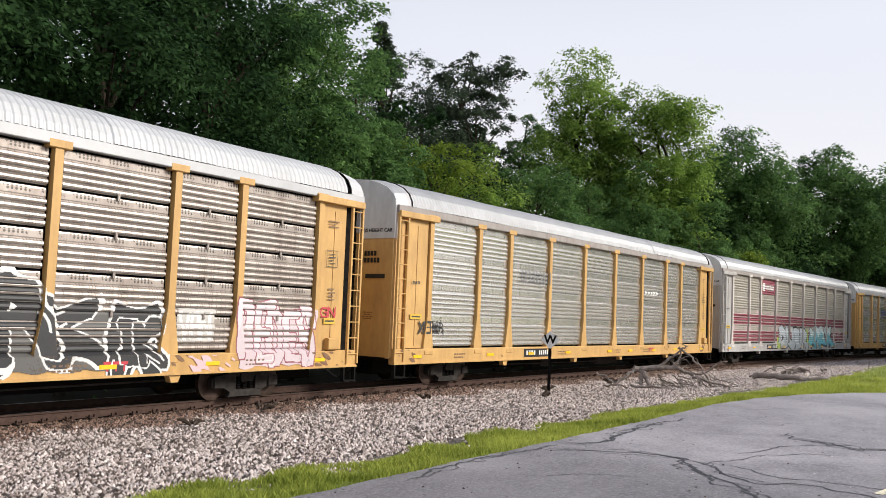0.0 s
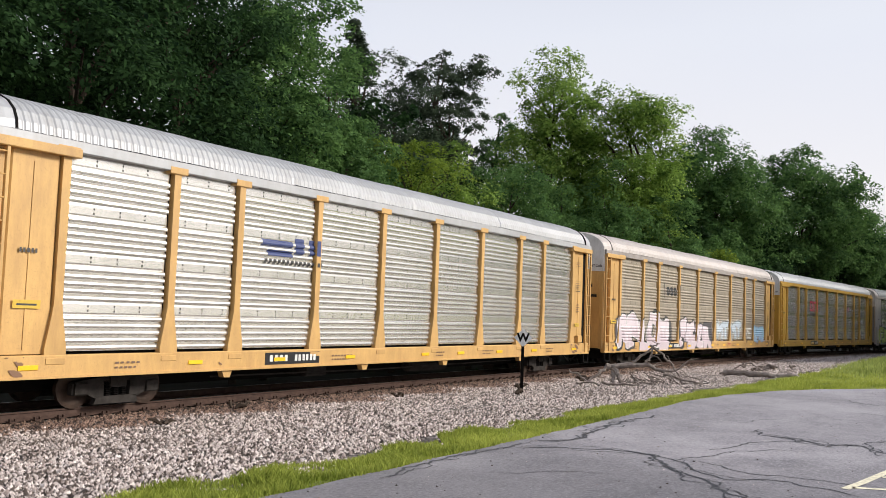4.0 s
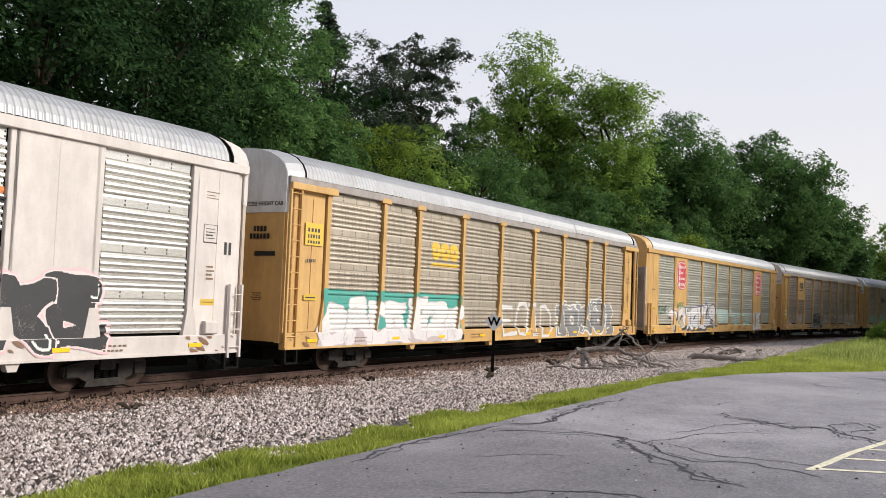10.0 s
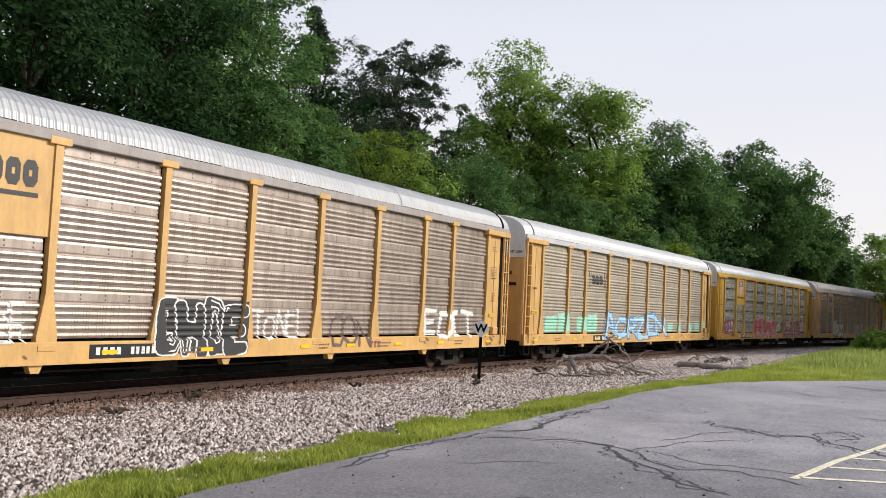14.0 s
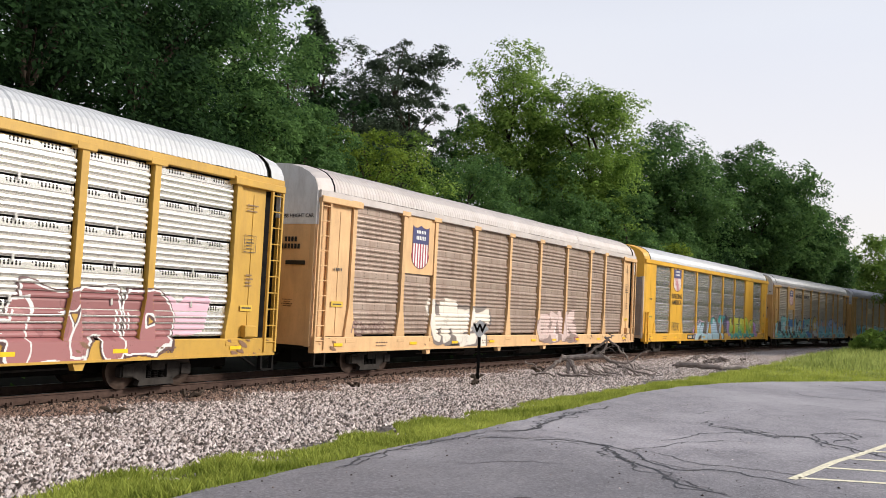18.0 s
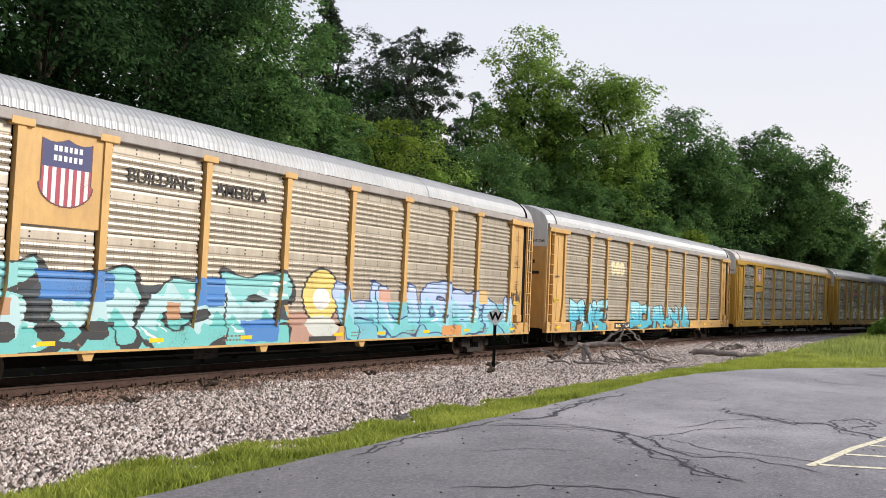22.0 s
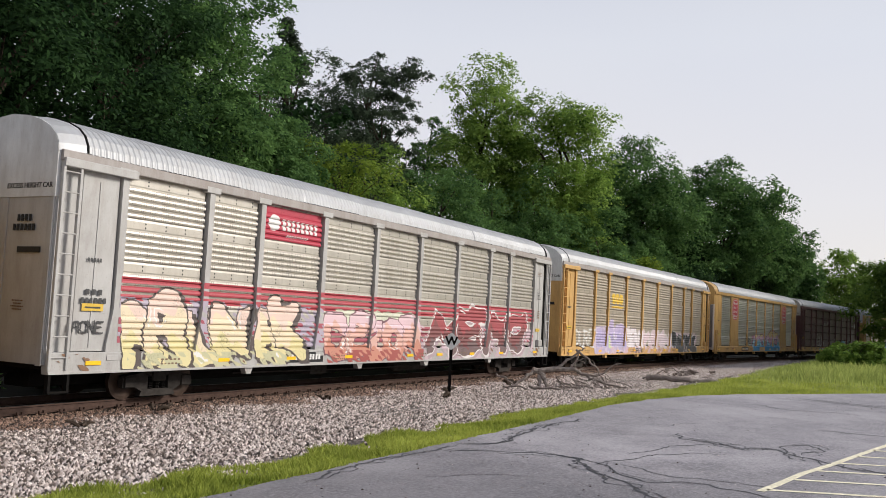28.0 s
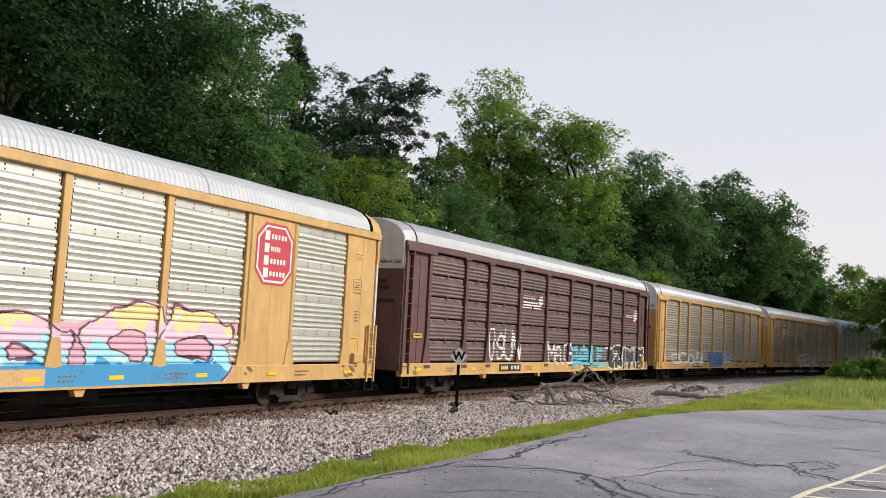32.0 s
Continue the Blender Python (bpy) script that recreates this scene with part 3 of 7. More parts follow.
def blades(name, x, y, h, w, mat, label, seed, lean=0.35):
    rng = np.random.default_rng(seed)
    n = len(x)
    a = rng.random(n) * 6.283
    z = ground_z(x, y) - 0.01
    d = np.stack([np.cos(a), np.sin(a), 0 * a], -1)
    tip = np.stack([rng.normal(size=n) * lean * h, rng.normal(size=n) * lean * h, h], -1)
    base = np.stack([x, y, z], -1)
    mid = base + tip * np.array([0.35, 0.35, 0.6])
    verts = np.stack([base - d * w[:, None], base + d * w[:, None], mid + d * w[:, None] * 0.7, base + tip, mid - d * w[:, None] * 0.7], 1)
    faces = np.array([0, 1, 2, 3, 4])[None] + (np.arange(n) * 5)[:, None]
    me = soup(name, verts.reshape(-1, 3), faces, [mat])
    tagged(new(name, me), label, "grass", kind="stuff")


GRASS = leafy("fresh_grass", (0.16, 0.21, 0.03), (0.50, 0.55, 0.12))
GRASS_DRY = leafy("tall_meadow_grass", (0.16, 0.21, 0.05), (0.48, 0.54, 0.17))


def lot_edge_y(x):
    e = [p for p in EDGE if p[1] > -21][:15]
    return np.interp(x, [p[0] for p in e], [p[1] for p in e])


def grass_limit(x):
    """How far the grass reaches towards the track at x."""
    return np.interp(x, [0, 26, 36, 52, 100], [9.0, 5.9, 5.2, 6.0, 2.0]) + 0.2 * np.sin(x * 2.1) + 0.15 * np.sin(x * 0.9)


def make_grass():
    rng = np.random.default_rng(8)
    n = 80000
    x = 3 + 42 * rng.random(n) ** 1.5
    lo = lot_edge_y(x)
    hi = RAIL_Y + off(x) - 8.75 + 0.22 * np.sin(x * 1.1) + 0.2 * np.sin(x * 3.1)
    hi = np.minimum(hi, grass_limit(x))
    y = lo + (hi - lo) * (rng.random(n) * 1.02 - 0.015)
    clump = np.array([noise.noise((a * 1.4, b * 1.4, 0)) for a, b in zip(x, y)])
    keep = clump + rng.random(n) * 0.8 > 0.0
    x, y, clump = x[keep], y[keep], clump[keep]
    h = (0.035 + 0.085 * rng.random(len(x))) * (1 + 0.9 * clump)
    blades("verge_grass", x, y, h, 0.006 + 0.006 * rng.random(len(x)), GRASS, "short bright green grass verge beside the asphalt", 3)
    # tall grass begins some metres behind the edge of the lot
    n = 60000
    x = 29 + 69 * rng.random(n) ** 1.3
    top = np.minimum(RAIL_Y + off(x) - 7.7, grass_limit(x))
    low = np.maximum(top - 24, lot_edge_y(x) + 0.5)
    y = low + (top - low) * rng.random(n)
    back = x * 0.62 + y * 0.78 - 22.0 + 0.6 * np.sin(x * 1.1 + y) + 0.5 * np.sin(x * 0.4 - y * 1.3)
    tall = np.clip((back - 0.7) / 5.0, 0, 1) * np.clip((0.14 - y / x) / 0.10, 0, 1)
    h = (0.05 + 0.62 * tall) * (0.45 + 0.55 * rng.random(n))
    keep = rng.random(n) < 0.12 + tall
    blades("meadow_grass", x[keep], y[keep], h[keep], (0.010 + 0.018 * rng.random(n))[keep], GRASS_DRY, "tall uncut meadow grass beyond the lot", 4, 0.22)


def side_frame(at):
    """Directions across and away from the lot at a place: a heap is laid out along them."""
    a = math.atan2(at[1], at[0])
    return Vector((math.sin(a), -math.cos(a), 0)), Vector((math.cos(a), math.sin(a), 0))


def add_limb(top, frame_, pts, r0, r1, rng, twigs=0, reach=0.5):
    """One bent limb through rough (across, away, up) points, with twigs on it."""
    ac, aw = frame_
    r0, r1 = r0 * 0.88, r1 * 0.88
    way = [ac * p[0] * 0.8 + aw * p[1] + Vector((0, 0, p[2])) for p in pts]
    fine = []
    for p, q in zip(way, way[1:]):
        for k in range(4):
            fine.append(p.lerp(q, k / 4) + Vector((rng.uniform(-1, 1), rng.uniform(-1, 1), rng.uniform(-1, 1))) * 0.035)
    fine.append(way[-1])
    n = len(fine)
    limb = part("limb", Build().pipe(fine, [(r0 + (r1 - r0) * k / (n - 1)) * rng.uniform(0.85, 1.15) for k in range(n)], 8), WOOD_GREY, top)
    for _ in range(twigs):
        q = fine[rng.randrange(n // 3, n)]
        e = q + ac * rng.uniform(-0.5, 1.0) * reach + aw * rng.uniform(-1, 1) * reach + Vector((0, 0, rng.uniform(-0.7, 0.45) * reach))
        e.z = max(e.z, 0.02)
        m = q.lerp(e, 0.5) + Vector((rng.uniform(-.06, .06), rng.uniform(-.06, .06), rng.uniform(-.03, .1)))
        part("twig", Build().pipe([q, m, e], [0.016, 0.011, 0.004], 5), WOOD_GREY, limb)
    return limb


def dead_pile(at, seed):
    """A fallen dead treetop: a forked main limb on props, thin branches falling to one side."""
    rng = random.Random(seed)
    top = new("dead_branch_pile")
    top.location = (at[0], at[1], float(ground_z(at[0], at[1])) - 0.02)
    fr = side_frame(at)
    add_limb(top, fr, [(-1.1, -.1, .62), (-.3, 0, .66), (.6, .1, .70), (1.3, .2, .46)], 0.12, 0.06, rng, 8)
    add_limb(top, fr, [(-1.0, -.1, .64), (-1.4, -.3, .36), (-1.85, -.5, .08)], 0.075, 0.05, rng, 2)
    add_limb(top, fr, [(-.85, 0, .62), (-.55, -.3, .3), (-.42, -.5, .0)], 0.11, 0.09, rng)
    add_limb(top, fr, [(-.7, .1, .66), (-.85, -.2, .35), (-.75, -.5, .02)], 0.085, 0.07, rng)
    add_limb(top, fr, [(-.1, 0, .7), (.35, .1, 1.0), (.85, .2, 1.36), (1.05, .2, 1.45)], 0.06, 0.022, rng, 4)
    add_limb(top, fr, [(.7, .2, 1.36), (1.2, .1, 1.1), (1.6, 0, .75), (1.95, -.1, .2)], 0.045, 0.025, rng, 4)
    add_limb(top, fr, [(.5, .1, .72), (.75, .2, 1.05), (.85, .2, 1.4)], 0.05, 0.02, rng, 2)
    add_limb(top, fr, [(1.0, .2, .55), (1.7, .2, .55), (2.3, .2, .95)], 0.045, 0.018, rng, 3)
    add_limb(top, fr, [(1.2, 0, .45), (2.1, -.1, .3), (3.2, -.2, .06)], 0.05, 0.02, rng, 7)
    add_limb(top, fr, [(-2.7, -.2, .42), (-2.2, -.3, .3), (-1.8, -.5, .04)], 0.035, 0.03, rng, 2)
    add_limb(top, fr, [(-2.3, -.8, .05), (-1.7, -.9, .12), (-1.3, -.9, .03)], 0.04, 0.025, rng)
    add_limb(top, fr, [(-1.2, -.6, .08), (-.4, -.7, .10), (.6, -.7, .07)], 0.05, 0.03, rng, 3)
    for _ in range(34):
        a, z = rng.uniform(-0.4, 2.6), rng.uniform(0.1, 0.55)
        add_limb(top, fr, [(a, rng.uniform(-.5, .5), z), (a + rng.uniform(-.1, .6), rng.uniform(-.6, .6), z * 0.6 + 0.06), (a + rng.uniform(0, 1.0), rng.uniform(-.7, .7), 0.03)], 0.02, 0.008, rng, 1, 0.3)
    tagged(top, "tangled heap of bleached dead tree limbs on the ballast", "branch pile", group="dead branch heaps")


def low_heap(at, seed):
    """A long rotten log with broken limbs lying flat behind it."""
    rng = random.Random(seed)
    top = new("dead_branch_pile")
    top.location = (at[0], at[1], float(ground_z(at[0], at[1])) - 0.02)
    fr = side_frame(at)
    for _ in range(16):
        a, f, d = rng.uniform(-1.3, 1.6), rng.uniform(-1.0, 1.8), rng.uniform(-1, 1)
        z = rng.uniform(0.06, 0.3)
        add_limb(top, fr, [(a, f, z), (a + d * 0.5, f + .2, z + rng.uniform(-.04, .1)), (a + d, f + rng.uniform(-.3, .5), 0.06)], 0.06, 0.025, rng, 2, 0.35)
    tagged(top, "low heap of broken dead limbs on the ballast", "branch pile", group="dead branch heaps")


def fallen_log(at, seed):
    rng = random.Random(seed)
    top = new("fallen_log")
    top.location = (at[0], at[1], float(ground_z(at[0], at[1])) + 0.02)
    fr = side_frame(at)
    add_limb(top, fr, [(-1.7, .1, .12), (-.8, 0, .13), (.3, -.05, .09), (1.5, 0, .10)], 0.13, 0.09, rng, 5, 0.4)
    add_limb(top, fr, [(-1.9, .5, .05), (-1.2, .6, .10), (-.5, .5, .06)], 0.05, 0.03, rng, 2, 0.3)
    tagged(top, "rotten grey log lying at the edge of the ballast", "log")


def text_mesh(text, size, bold=0.0, deep=0.003):
    """Upright letters of the built-in font, facing -y and centred."""
    curve = bpy.data.curves.new("letters", "FONT")
    curve.body, curve.size, curve.extrude, curve.align_x, curve.align_y = text, size, deep, "CENTER", "CENTER"
    curve.offset = bold
    tmp = bpy.data.objects.new("letters", curve)
    scene.collection.objects.link(tmp)
    me = bpy.data.meshes.new_from_object(tmp.evaluated_get(bpy.context.evaluated_depsgraph_get()))
    bpy.data.objects.remove(tmp)
    me.materials.clear()
    me.transform(Matrix.Rotation(math.pi / 2, 4, "X"))
    return me


def make_sign(x, y):
    z = float(ground_z(x, y))
    top = new("whistle_post_sign")
    top.location = (x, y, z)
    post = Build()
    post.box(-0.045, 0.045, -0.006, 0.006, -0.1, 1.72).box(-0.045, -0.033, -0.03, 0.0, -0.1, 1.72).box(0.033, 0.045, -0.03, 0.0, -0.1, 1.72)
    part("post", post, STEEL, top, label="dark rusty steel channel post")
    r, t = 0.27, 0.012
    plate = Build().prism([(-r, 0), (-r * 0.08, -r * 0.92), (r * 0.08, -r * 0.92), (r, 0), (r * 0.08, r * 0.92), (-r * 0.08, r * 0.92)], 1, -t, 0)
    plate_ob = part("sign_plate", plate, WHITE, top, (0, -0.034, 1.62), "white diamond plate with a black letter", turn=0.0)
    me = text_mesh("W", 0.34, 0.012)
    part("letter", me, STEEL, plate_ob, (0, -0.016, 0.0), "black letter W")
    top.rotation_euler = (0, 0, math.atan2(-x, y))
    tagged(top, "white diamond whistle sign with black W on a dark post", "railway sign")


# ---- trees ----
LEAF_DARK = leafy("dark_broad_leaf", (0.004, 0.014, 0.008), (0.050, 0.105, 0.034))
LEAF_MID = leafy("mid_green_leaf", (0.014, 0.048, 0.022), (0.17, 0.30, 0.088))
LEAF_LIGHT = leafy("light_green_leaf", (0.035, 0.09, 0.02), (0.34, 0.49, 0.10))
LEAF_LIME = leafy("lime_green_leaf", (0.045, 0.10, 0.014), (0.31, 0.40, 0.06))
LEAF_PINE = leafy("dark_pine_needle", (0.018, 0.030, 0.020), (0.10, 0.135, 0.085))


def leaf_cloud(name, centre, size, lobes, per, leaf, mat, seed, shape="round", near=False):
    """A crown of many small leaves gathered in uneven clumps."""
    rng = np.random.default_rng(seed)
    c, s = np.array(centre, float), np.array(size, float)
    d = rng.normal(size=(lobes, 3))
    d /= np.linalg.norm(d, axis=1)[:, None]
    if shape == "round":
        # evenly spread round the crown, then shaken
        i = np.arange(lobes) + 0.5
        up, turn = 1 - 2 * i / lobes, 2.39996 * i
        ring = np.sqrt(1 - up * up)
        d = d * 0.22 + np.stack([ring * np.cos(turn), ring * np.sin(turn), up + 0.08], 1)
        lc = c + d * s * (0.30 + 0.56 * rng.random((lobes, 1)) ** 0.55)
        lr = s.mean() * (0.17 + 0.15 * rng.random(lobes))
    elif shape == "spire":
        t = rng.random(lobes) ** 0.8
        rad = (0.06 + (1 - t) ** 0.8) * rng.random(lobes) ** 0.6
        turn = rng.random(lobes) * 6.283
        lc = c + np.stack([np.cos(turn) * s[0] * rad, np.sin(turn) * s[1] * rad, (t * 2 - 1) * s[2]], 1)
        lr = s[0] * (0.09 + 0.20 * (1 - t)) * (0.8 + 0.5 * rng.random(lobes))
    else:
        lc = c + d * s * (0.5 + 0.5 * rng.random((lobes, 1)))
        lc[:, 2] = c[2] + (rng.random(lobes) ** 0.55 * 2 - 1) * s[2]
        lr = s[0] * (0.14 + 0.14 * rng.random(lobes))
    # each clump carries drooping sprays of leaves, with gaps between them
    sprays = max(4, per // 30)
    flat = np.array([1.15, 1.15, 0.8 if shape == "round" else (0.6 if shape == "spire" else 0.42)])
    owner = np.repeat(np.arange(lobes), sprays)
    q = rng.normal(size=(len(owner), 3)) + (lc[owner] - c) / s * 0.5 + np.array([0, 0, 0.25])
    q /= np.linalg.norm(q, axis=1)[:, None]
    sc = lc[owner] + q * flat * (lr[owner] * (0.35 + 0.62 * rng.random(len(owner)) ** 0.6))[:, None]
    sr = lr[owner] * (0.18 + 0.2 * rng.random(len(owner)))
    which = np.repeat(np.arange(len(owner)), 30)
    n = len(which)
    d = rng.normal(size=(n, 3)) * np.array([0.75, 0.75, 0.32])
    d[:, 2] -= 0.45 * (d[:, 0] ** 2 + d[:, 1] ** 2)
    pos = sc[which] + d * sr[which][:, None]
    nor = q[which] * 0.55 + np.array([0, 0, 0.6]) + 0.42 * rng.normal(size=(n, 3))
    nor /= np.linalg.norm(nor, axis=1)[:, None]
    a = np.cross(nor, rng.normal(size=(n, 3)))
    a /= np.linalg.norm(a, axis=1)[:, None]
    b = np.cross(nor, a)
    L = leaf * (0.6 + 0.8 * rng.random(n))[:, None]
    w = L * 0.52
    if near:
        verts = np.stack([pos - a * L, pos + b * w + nor * L * 0.12, pos + a * L, pos - b * w + nor * L * 0.12], 1)
    else:
        verts = np.stack([pos - a * L, pos + a * L * 0.5 + b * w * 1.3, pos + a * L * 0.7 - b * w * 1.1], 1)
    k = verts.shape[1]
    faces = (np.arange(n) * k)[:, None] + np.arange(k)[None]
    return soup(name, verts.reshape(-1, 3), faces, [mat]), lc


def make_tree(x, y, top, radius, low, mat, seed, label, shape="round", lobes=46, per=330, leaf=0.14, ratio=1.0, near=False):
    """A tree: bent, tapered trunk, limbs that reach the clumps, leafy crown."""
    rng = random.Random(seed)
    z0 = float(ground_z(x, y)) - 0.05
    h0 = top - z0
    ob = new("shrub" if h0 < 4.5 else "tree" if shape != "pine" and shape != "spire" else "conifer_tree")
    ob.location = (x, y, z0)
    h = top - z0
    base = low * h
    c = (0, 0, (h + base) / 2)
    me, lc = leaf_cloud("crown", c, (radius, radius * ratio, (h - base) / 2), lobes, per, leaf, mat, seed, shape, near)
    ob_crown = part("crown", me, mat, ob, label="uneven leafy crown")
    b = Build()
    r = 0.012 * h + 0.07
    pts = [Vector((rng.uniform(-.25, .25) * k, rng.uniform(-.25, .25) * k, (h * 0.86) * k / 5)) for k in range(6)]
    b.pipe(pts, [r * (1.35 if k == 0 else 1 - 0.17 * k) for k in range(6)], 9)
    part("trunk", b, BARK, ob, label="dark tapered trunk")
    for q in lc[:: max(1, len(lc) // 11)]:
        q = Vector(q)
        zz = max(base * 0.8, q.z - radius * 0.5) * 0.9
        k = min(4.99, max(0, zz / (h * 0.86) * 5))
        p = pts[int(k)].lerp(pts[int(k) + 1], k - int(k))
        m = p.lerp(q, 0.5) + Vector((0, 0, radius * 0.08))
        part("limb", Build().pipe([p, m, q], [r * 0.35, r * 0.2, r * 0.06], 5), BARK, ob)
    return tagged(ob, label, "shrub" if "shrub" in label or "bush" in label else "tree")


def make_trees():
    D, M, L, Y, P = LEAF_DARK, LEAF_MID, LEAF_LIGHT, LEAF_LIME, LEAF_PINE
    dark = "large dark green broadleaf tree behind the track"
    rows = [
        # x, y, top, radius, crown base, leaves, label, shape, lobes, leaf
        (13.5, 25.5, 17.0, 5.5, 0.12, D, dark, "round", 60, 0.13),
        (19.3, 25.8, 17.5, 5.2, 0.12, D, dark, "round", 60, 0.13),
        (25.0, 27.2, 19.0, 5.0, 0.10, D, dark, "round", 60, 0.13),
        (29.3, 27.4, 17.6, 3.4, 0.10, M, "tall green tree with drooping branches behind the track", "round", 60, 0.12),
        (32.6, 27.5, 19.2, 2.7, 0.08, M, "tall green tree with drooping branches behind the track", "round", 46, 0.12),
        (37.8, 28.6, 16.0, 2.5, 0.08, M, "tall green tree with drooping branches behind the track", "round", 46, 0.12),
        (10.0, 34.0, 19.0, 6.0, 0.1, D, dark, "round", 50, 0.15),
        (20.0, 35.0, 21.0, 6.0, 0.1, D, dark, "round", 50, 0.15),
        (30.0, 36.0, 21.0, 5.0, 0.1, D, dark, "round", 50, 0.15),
        (47.3, 35.0, 21.4, 3.8, 0.25, P, "narrow dark conifer among broadleaf trees", "spire", 150, 0.11),
        (55.0, 32.4, 20.7, 3.2, 0.5, P, "dark pine with a flat open crown", "pine", 100, 0.12),
        (51.0, 34.6, 18.9, 4.3, 0.15, P, "dusky dark pine behind the shrubs", "round", 70, 0.14),
        (55.6, 34.6, 17.6, 3.4, 0.15, P, "dusky dark pine behind the shrubs", "round", 56, 0.14),
        (62.6, 27.2, 22.6, 3.7, 0.16, L, "tall light green ash tree behind the track", "round", 64, 0.17),
        (64.7, 22.0, 21.2, 4.3, 0.14, L, "tall light green ash tree behind the track", "round", 66, 0.17),
        (66.5, 34.0, 20.0, 2.0, 0.3, M, "thin sparse tree behind the pine", "round", 26, 0.14),
        (80.0, 19.6, 19.8, 5.3, 0.08, M, "rounded mid green tree behind the track", "round", 96, 0.19),
        (86.0, 26.0, 17.0, 5.0, 0.1, D, dark, "round", 44, 0.2),
        (90.0, 13.4, 19.0, 6.3, 0.30, M, "broad rounded dark green tree beside the bend", "round", 80, 0.2),
        (101.0, 11.0, 15.4, 4.6, 0.36, M, "broad rounded dark green tree beside the bend", "round", 64, 0.2),
        (118.0, 10.4, 13.2, 4.8, 0.36, M, "distant green tree by the bend", "round", 50, 0.22),
        (150.0, 4.7, 15.2, 5.0, 0.05, L, "distant pale green tree beyond the bend", "round", 44, 0.25),
        (86.0, 18.0, 13.0, 4.6, 0.03, D, dark, "round", 46, 0.18),
        (97.0, 16.0, 13.5, 5.0, 0.03, D, dark, "round", 46, 0.2),
        (75.5, 21.5, 16.2, 4.2, 0.03, M, "rounded mid green tree behind the track", "round", 46, 0.17),
        (36.2, 26.4, 10.8, 3.2, 0.04, M, "green thicket tree below taller trees", "round", 44, 0.11),
        (41.1, 27.0, 12.6, 3.2, 0.04, Y, "yellow-green thicket tree below taller trees", "round", 46, 0.11),
        (46.2, 26.7, 12.4, 3.4, 0.04, L, "light green thicket tree below taller trees", "round", 46, 0.12),
        (51.7, 25.5, 12.7, 3.6, 0.04, M, "green thicket tree below taller trees", "round", 46, 0.12),
        (56.7, 25.0, 12.6, 3.6, 0.04, M, "green thicket tree below taller trees", "round", 46, 0.13),
        (60.1, 21.9, 12.9, 3.8, 0.04, M, "green thicket tree below taller trees", "round", 46, 0.13),
        (65.0, 19.2, 11.2, 3.4, 0.04, M, "green thicket tree below taller trees", "round", 44, 0.14),
        (68.5, 17.6, 9.0, 2.8, 0.03, Y, "bright yellow-green shrub at the foot of the trees", "round", 36, 0.14),
        (73.0, 17.4, 9.5, 3.4, 0.03, M, "green thicket tree below taller trees", "round", 40, 0.15),
        (81.0, 16.4, 9.5, 3.6, 0.03, D, "dark green thicket tree by the bend", "round", 40, 0.16),
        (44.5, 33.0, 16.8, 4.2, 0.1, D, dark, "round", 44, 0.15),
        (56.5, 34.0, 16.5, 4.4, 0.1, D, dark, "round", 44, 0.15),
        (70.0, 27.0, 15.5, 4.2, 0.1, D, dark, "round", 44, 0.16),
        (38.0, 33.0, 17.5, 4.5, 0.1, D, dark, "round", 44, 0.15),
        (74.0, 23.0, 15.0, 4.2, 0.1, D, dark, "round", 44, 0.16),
    ]
    for i, (x, y, top, r, low, mat, label, shape, lobes, leaf) in enumerate(rows):
        behind = mat is D and y > 22.5 and x > 9 and (x, y) not in ((13.5, 25.5), (19.3, 25.8), (25.0, 27.2))
        near = x < 40 and y < 30
        if x > 50 and shape == "round" and not behind:
            lobes = int(lobes * 1.45)
        per = 150 if behind else (690 if near else 540)
        make_tree(x, y, top, r, low, mat, 100 + i, label, shape, lobes, per if shape == "round" else 330, leaf * (1.7 if behind else 0.8 if near else 0.72), near=near)
    # shrub row added behind the track so that the view below the cars stays dark
    for i in range(26):
        x = 6.0 + i * 3.1 + (i % 3) * 0.5
        y = TRACK_Y + float(off(x)) + 5.0 + (i * 7 % 5) * 0.3
        make_tree(x, y, 2.6 + (i * 5 % 4) * 0.5, 1.9, 0.02, D if i % 3 else M, 400 + i, "dark green trackside shrub, added to darken the view under the cars", "round", 22, 150, 0.13)
    # two bushes, a few visible trees, then trees added out of view to darken far cars
    right = [(54.5, 2.0, 2.15, 1.0, L, 40), (56.0, 0.5, 2.45, 1.2, L, 40), (95.0, -1.5, 11.5, 4.0, L, 60), (104.0, -5.5, 15.0, 5.0, L, 60), (128.0, -4.0, 13.0, 6.0, L, 50), (112.0, -12.0, 17.0, 6.0, M, 50), (100.0, -24.0, 17.0, 7.0, M, 44), (92.0, -36.0, 18.0, 7.0, D, 44), (80.0, -48.0, 17.0, 7.0, M, 44), (64.0, -56.0, 16.0, 7.0, M, 44), (121.0, -9.5, 19.0, 6.5, D, 50), (133.0, -11.0, 20.0, 7.0, M, 50), (147.0, -13.0, 20.0, 7.0, M, 50), (112.0, -7.5, 17.0, 5.0, D, 50), (80.0, -7.5, 17.5, 5.5, M, 76), (71.5, -8.0, 17.0, 5.2, M, 76), (88.5, -8.5, 17.5, 5.6, D, 76), (96.5, -9.0, 17.5, 5.6, D, 76), (105.0, -9.5, 17.5, 6.0, D, 76), (114.0, -10.5, 17.5, 6.0, D, 76), (123.0, -11.0, 18.0, 6.5, D, 76), (98.0, -13.0, 21.0, 6.5, D, 50), (77.0, -15.0, 20.0, 6.0, M, 50), (107.0, -17.0, 22.0, 7.0, D, 50)]
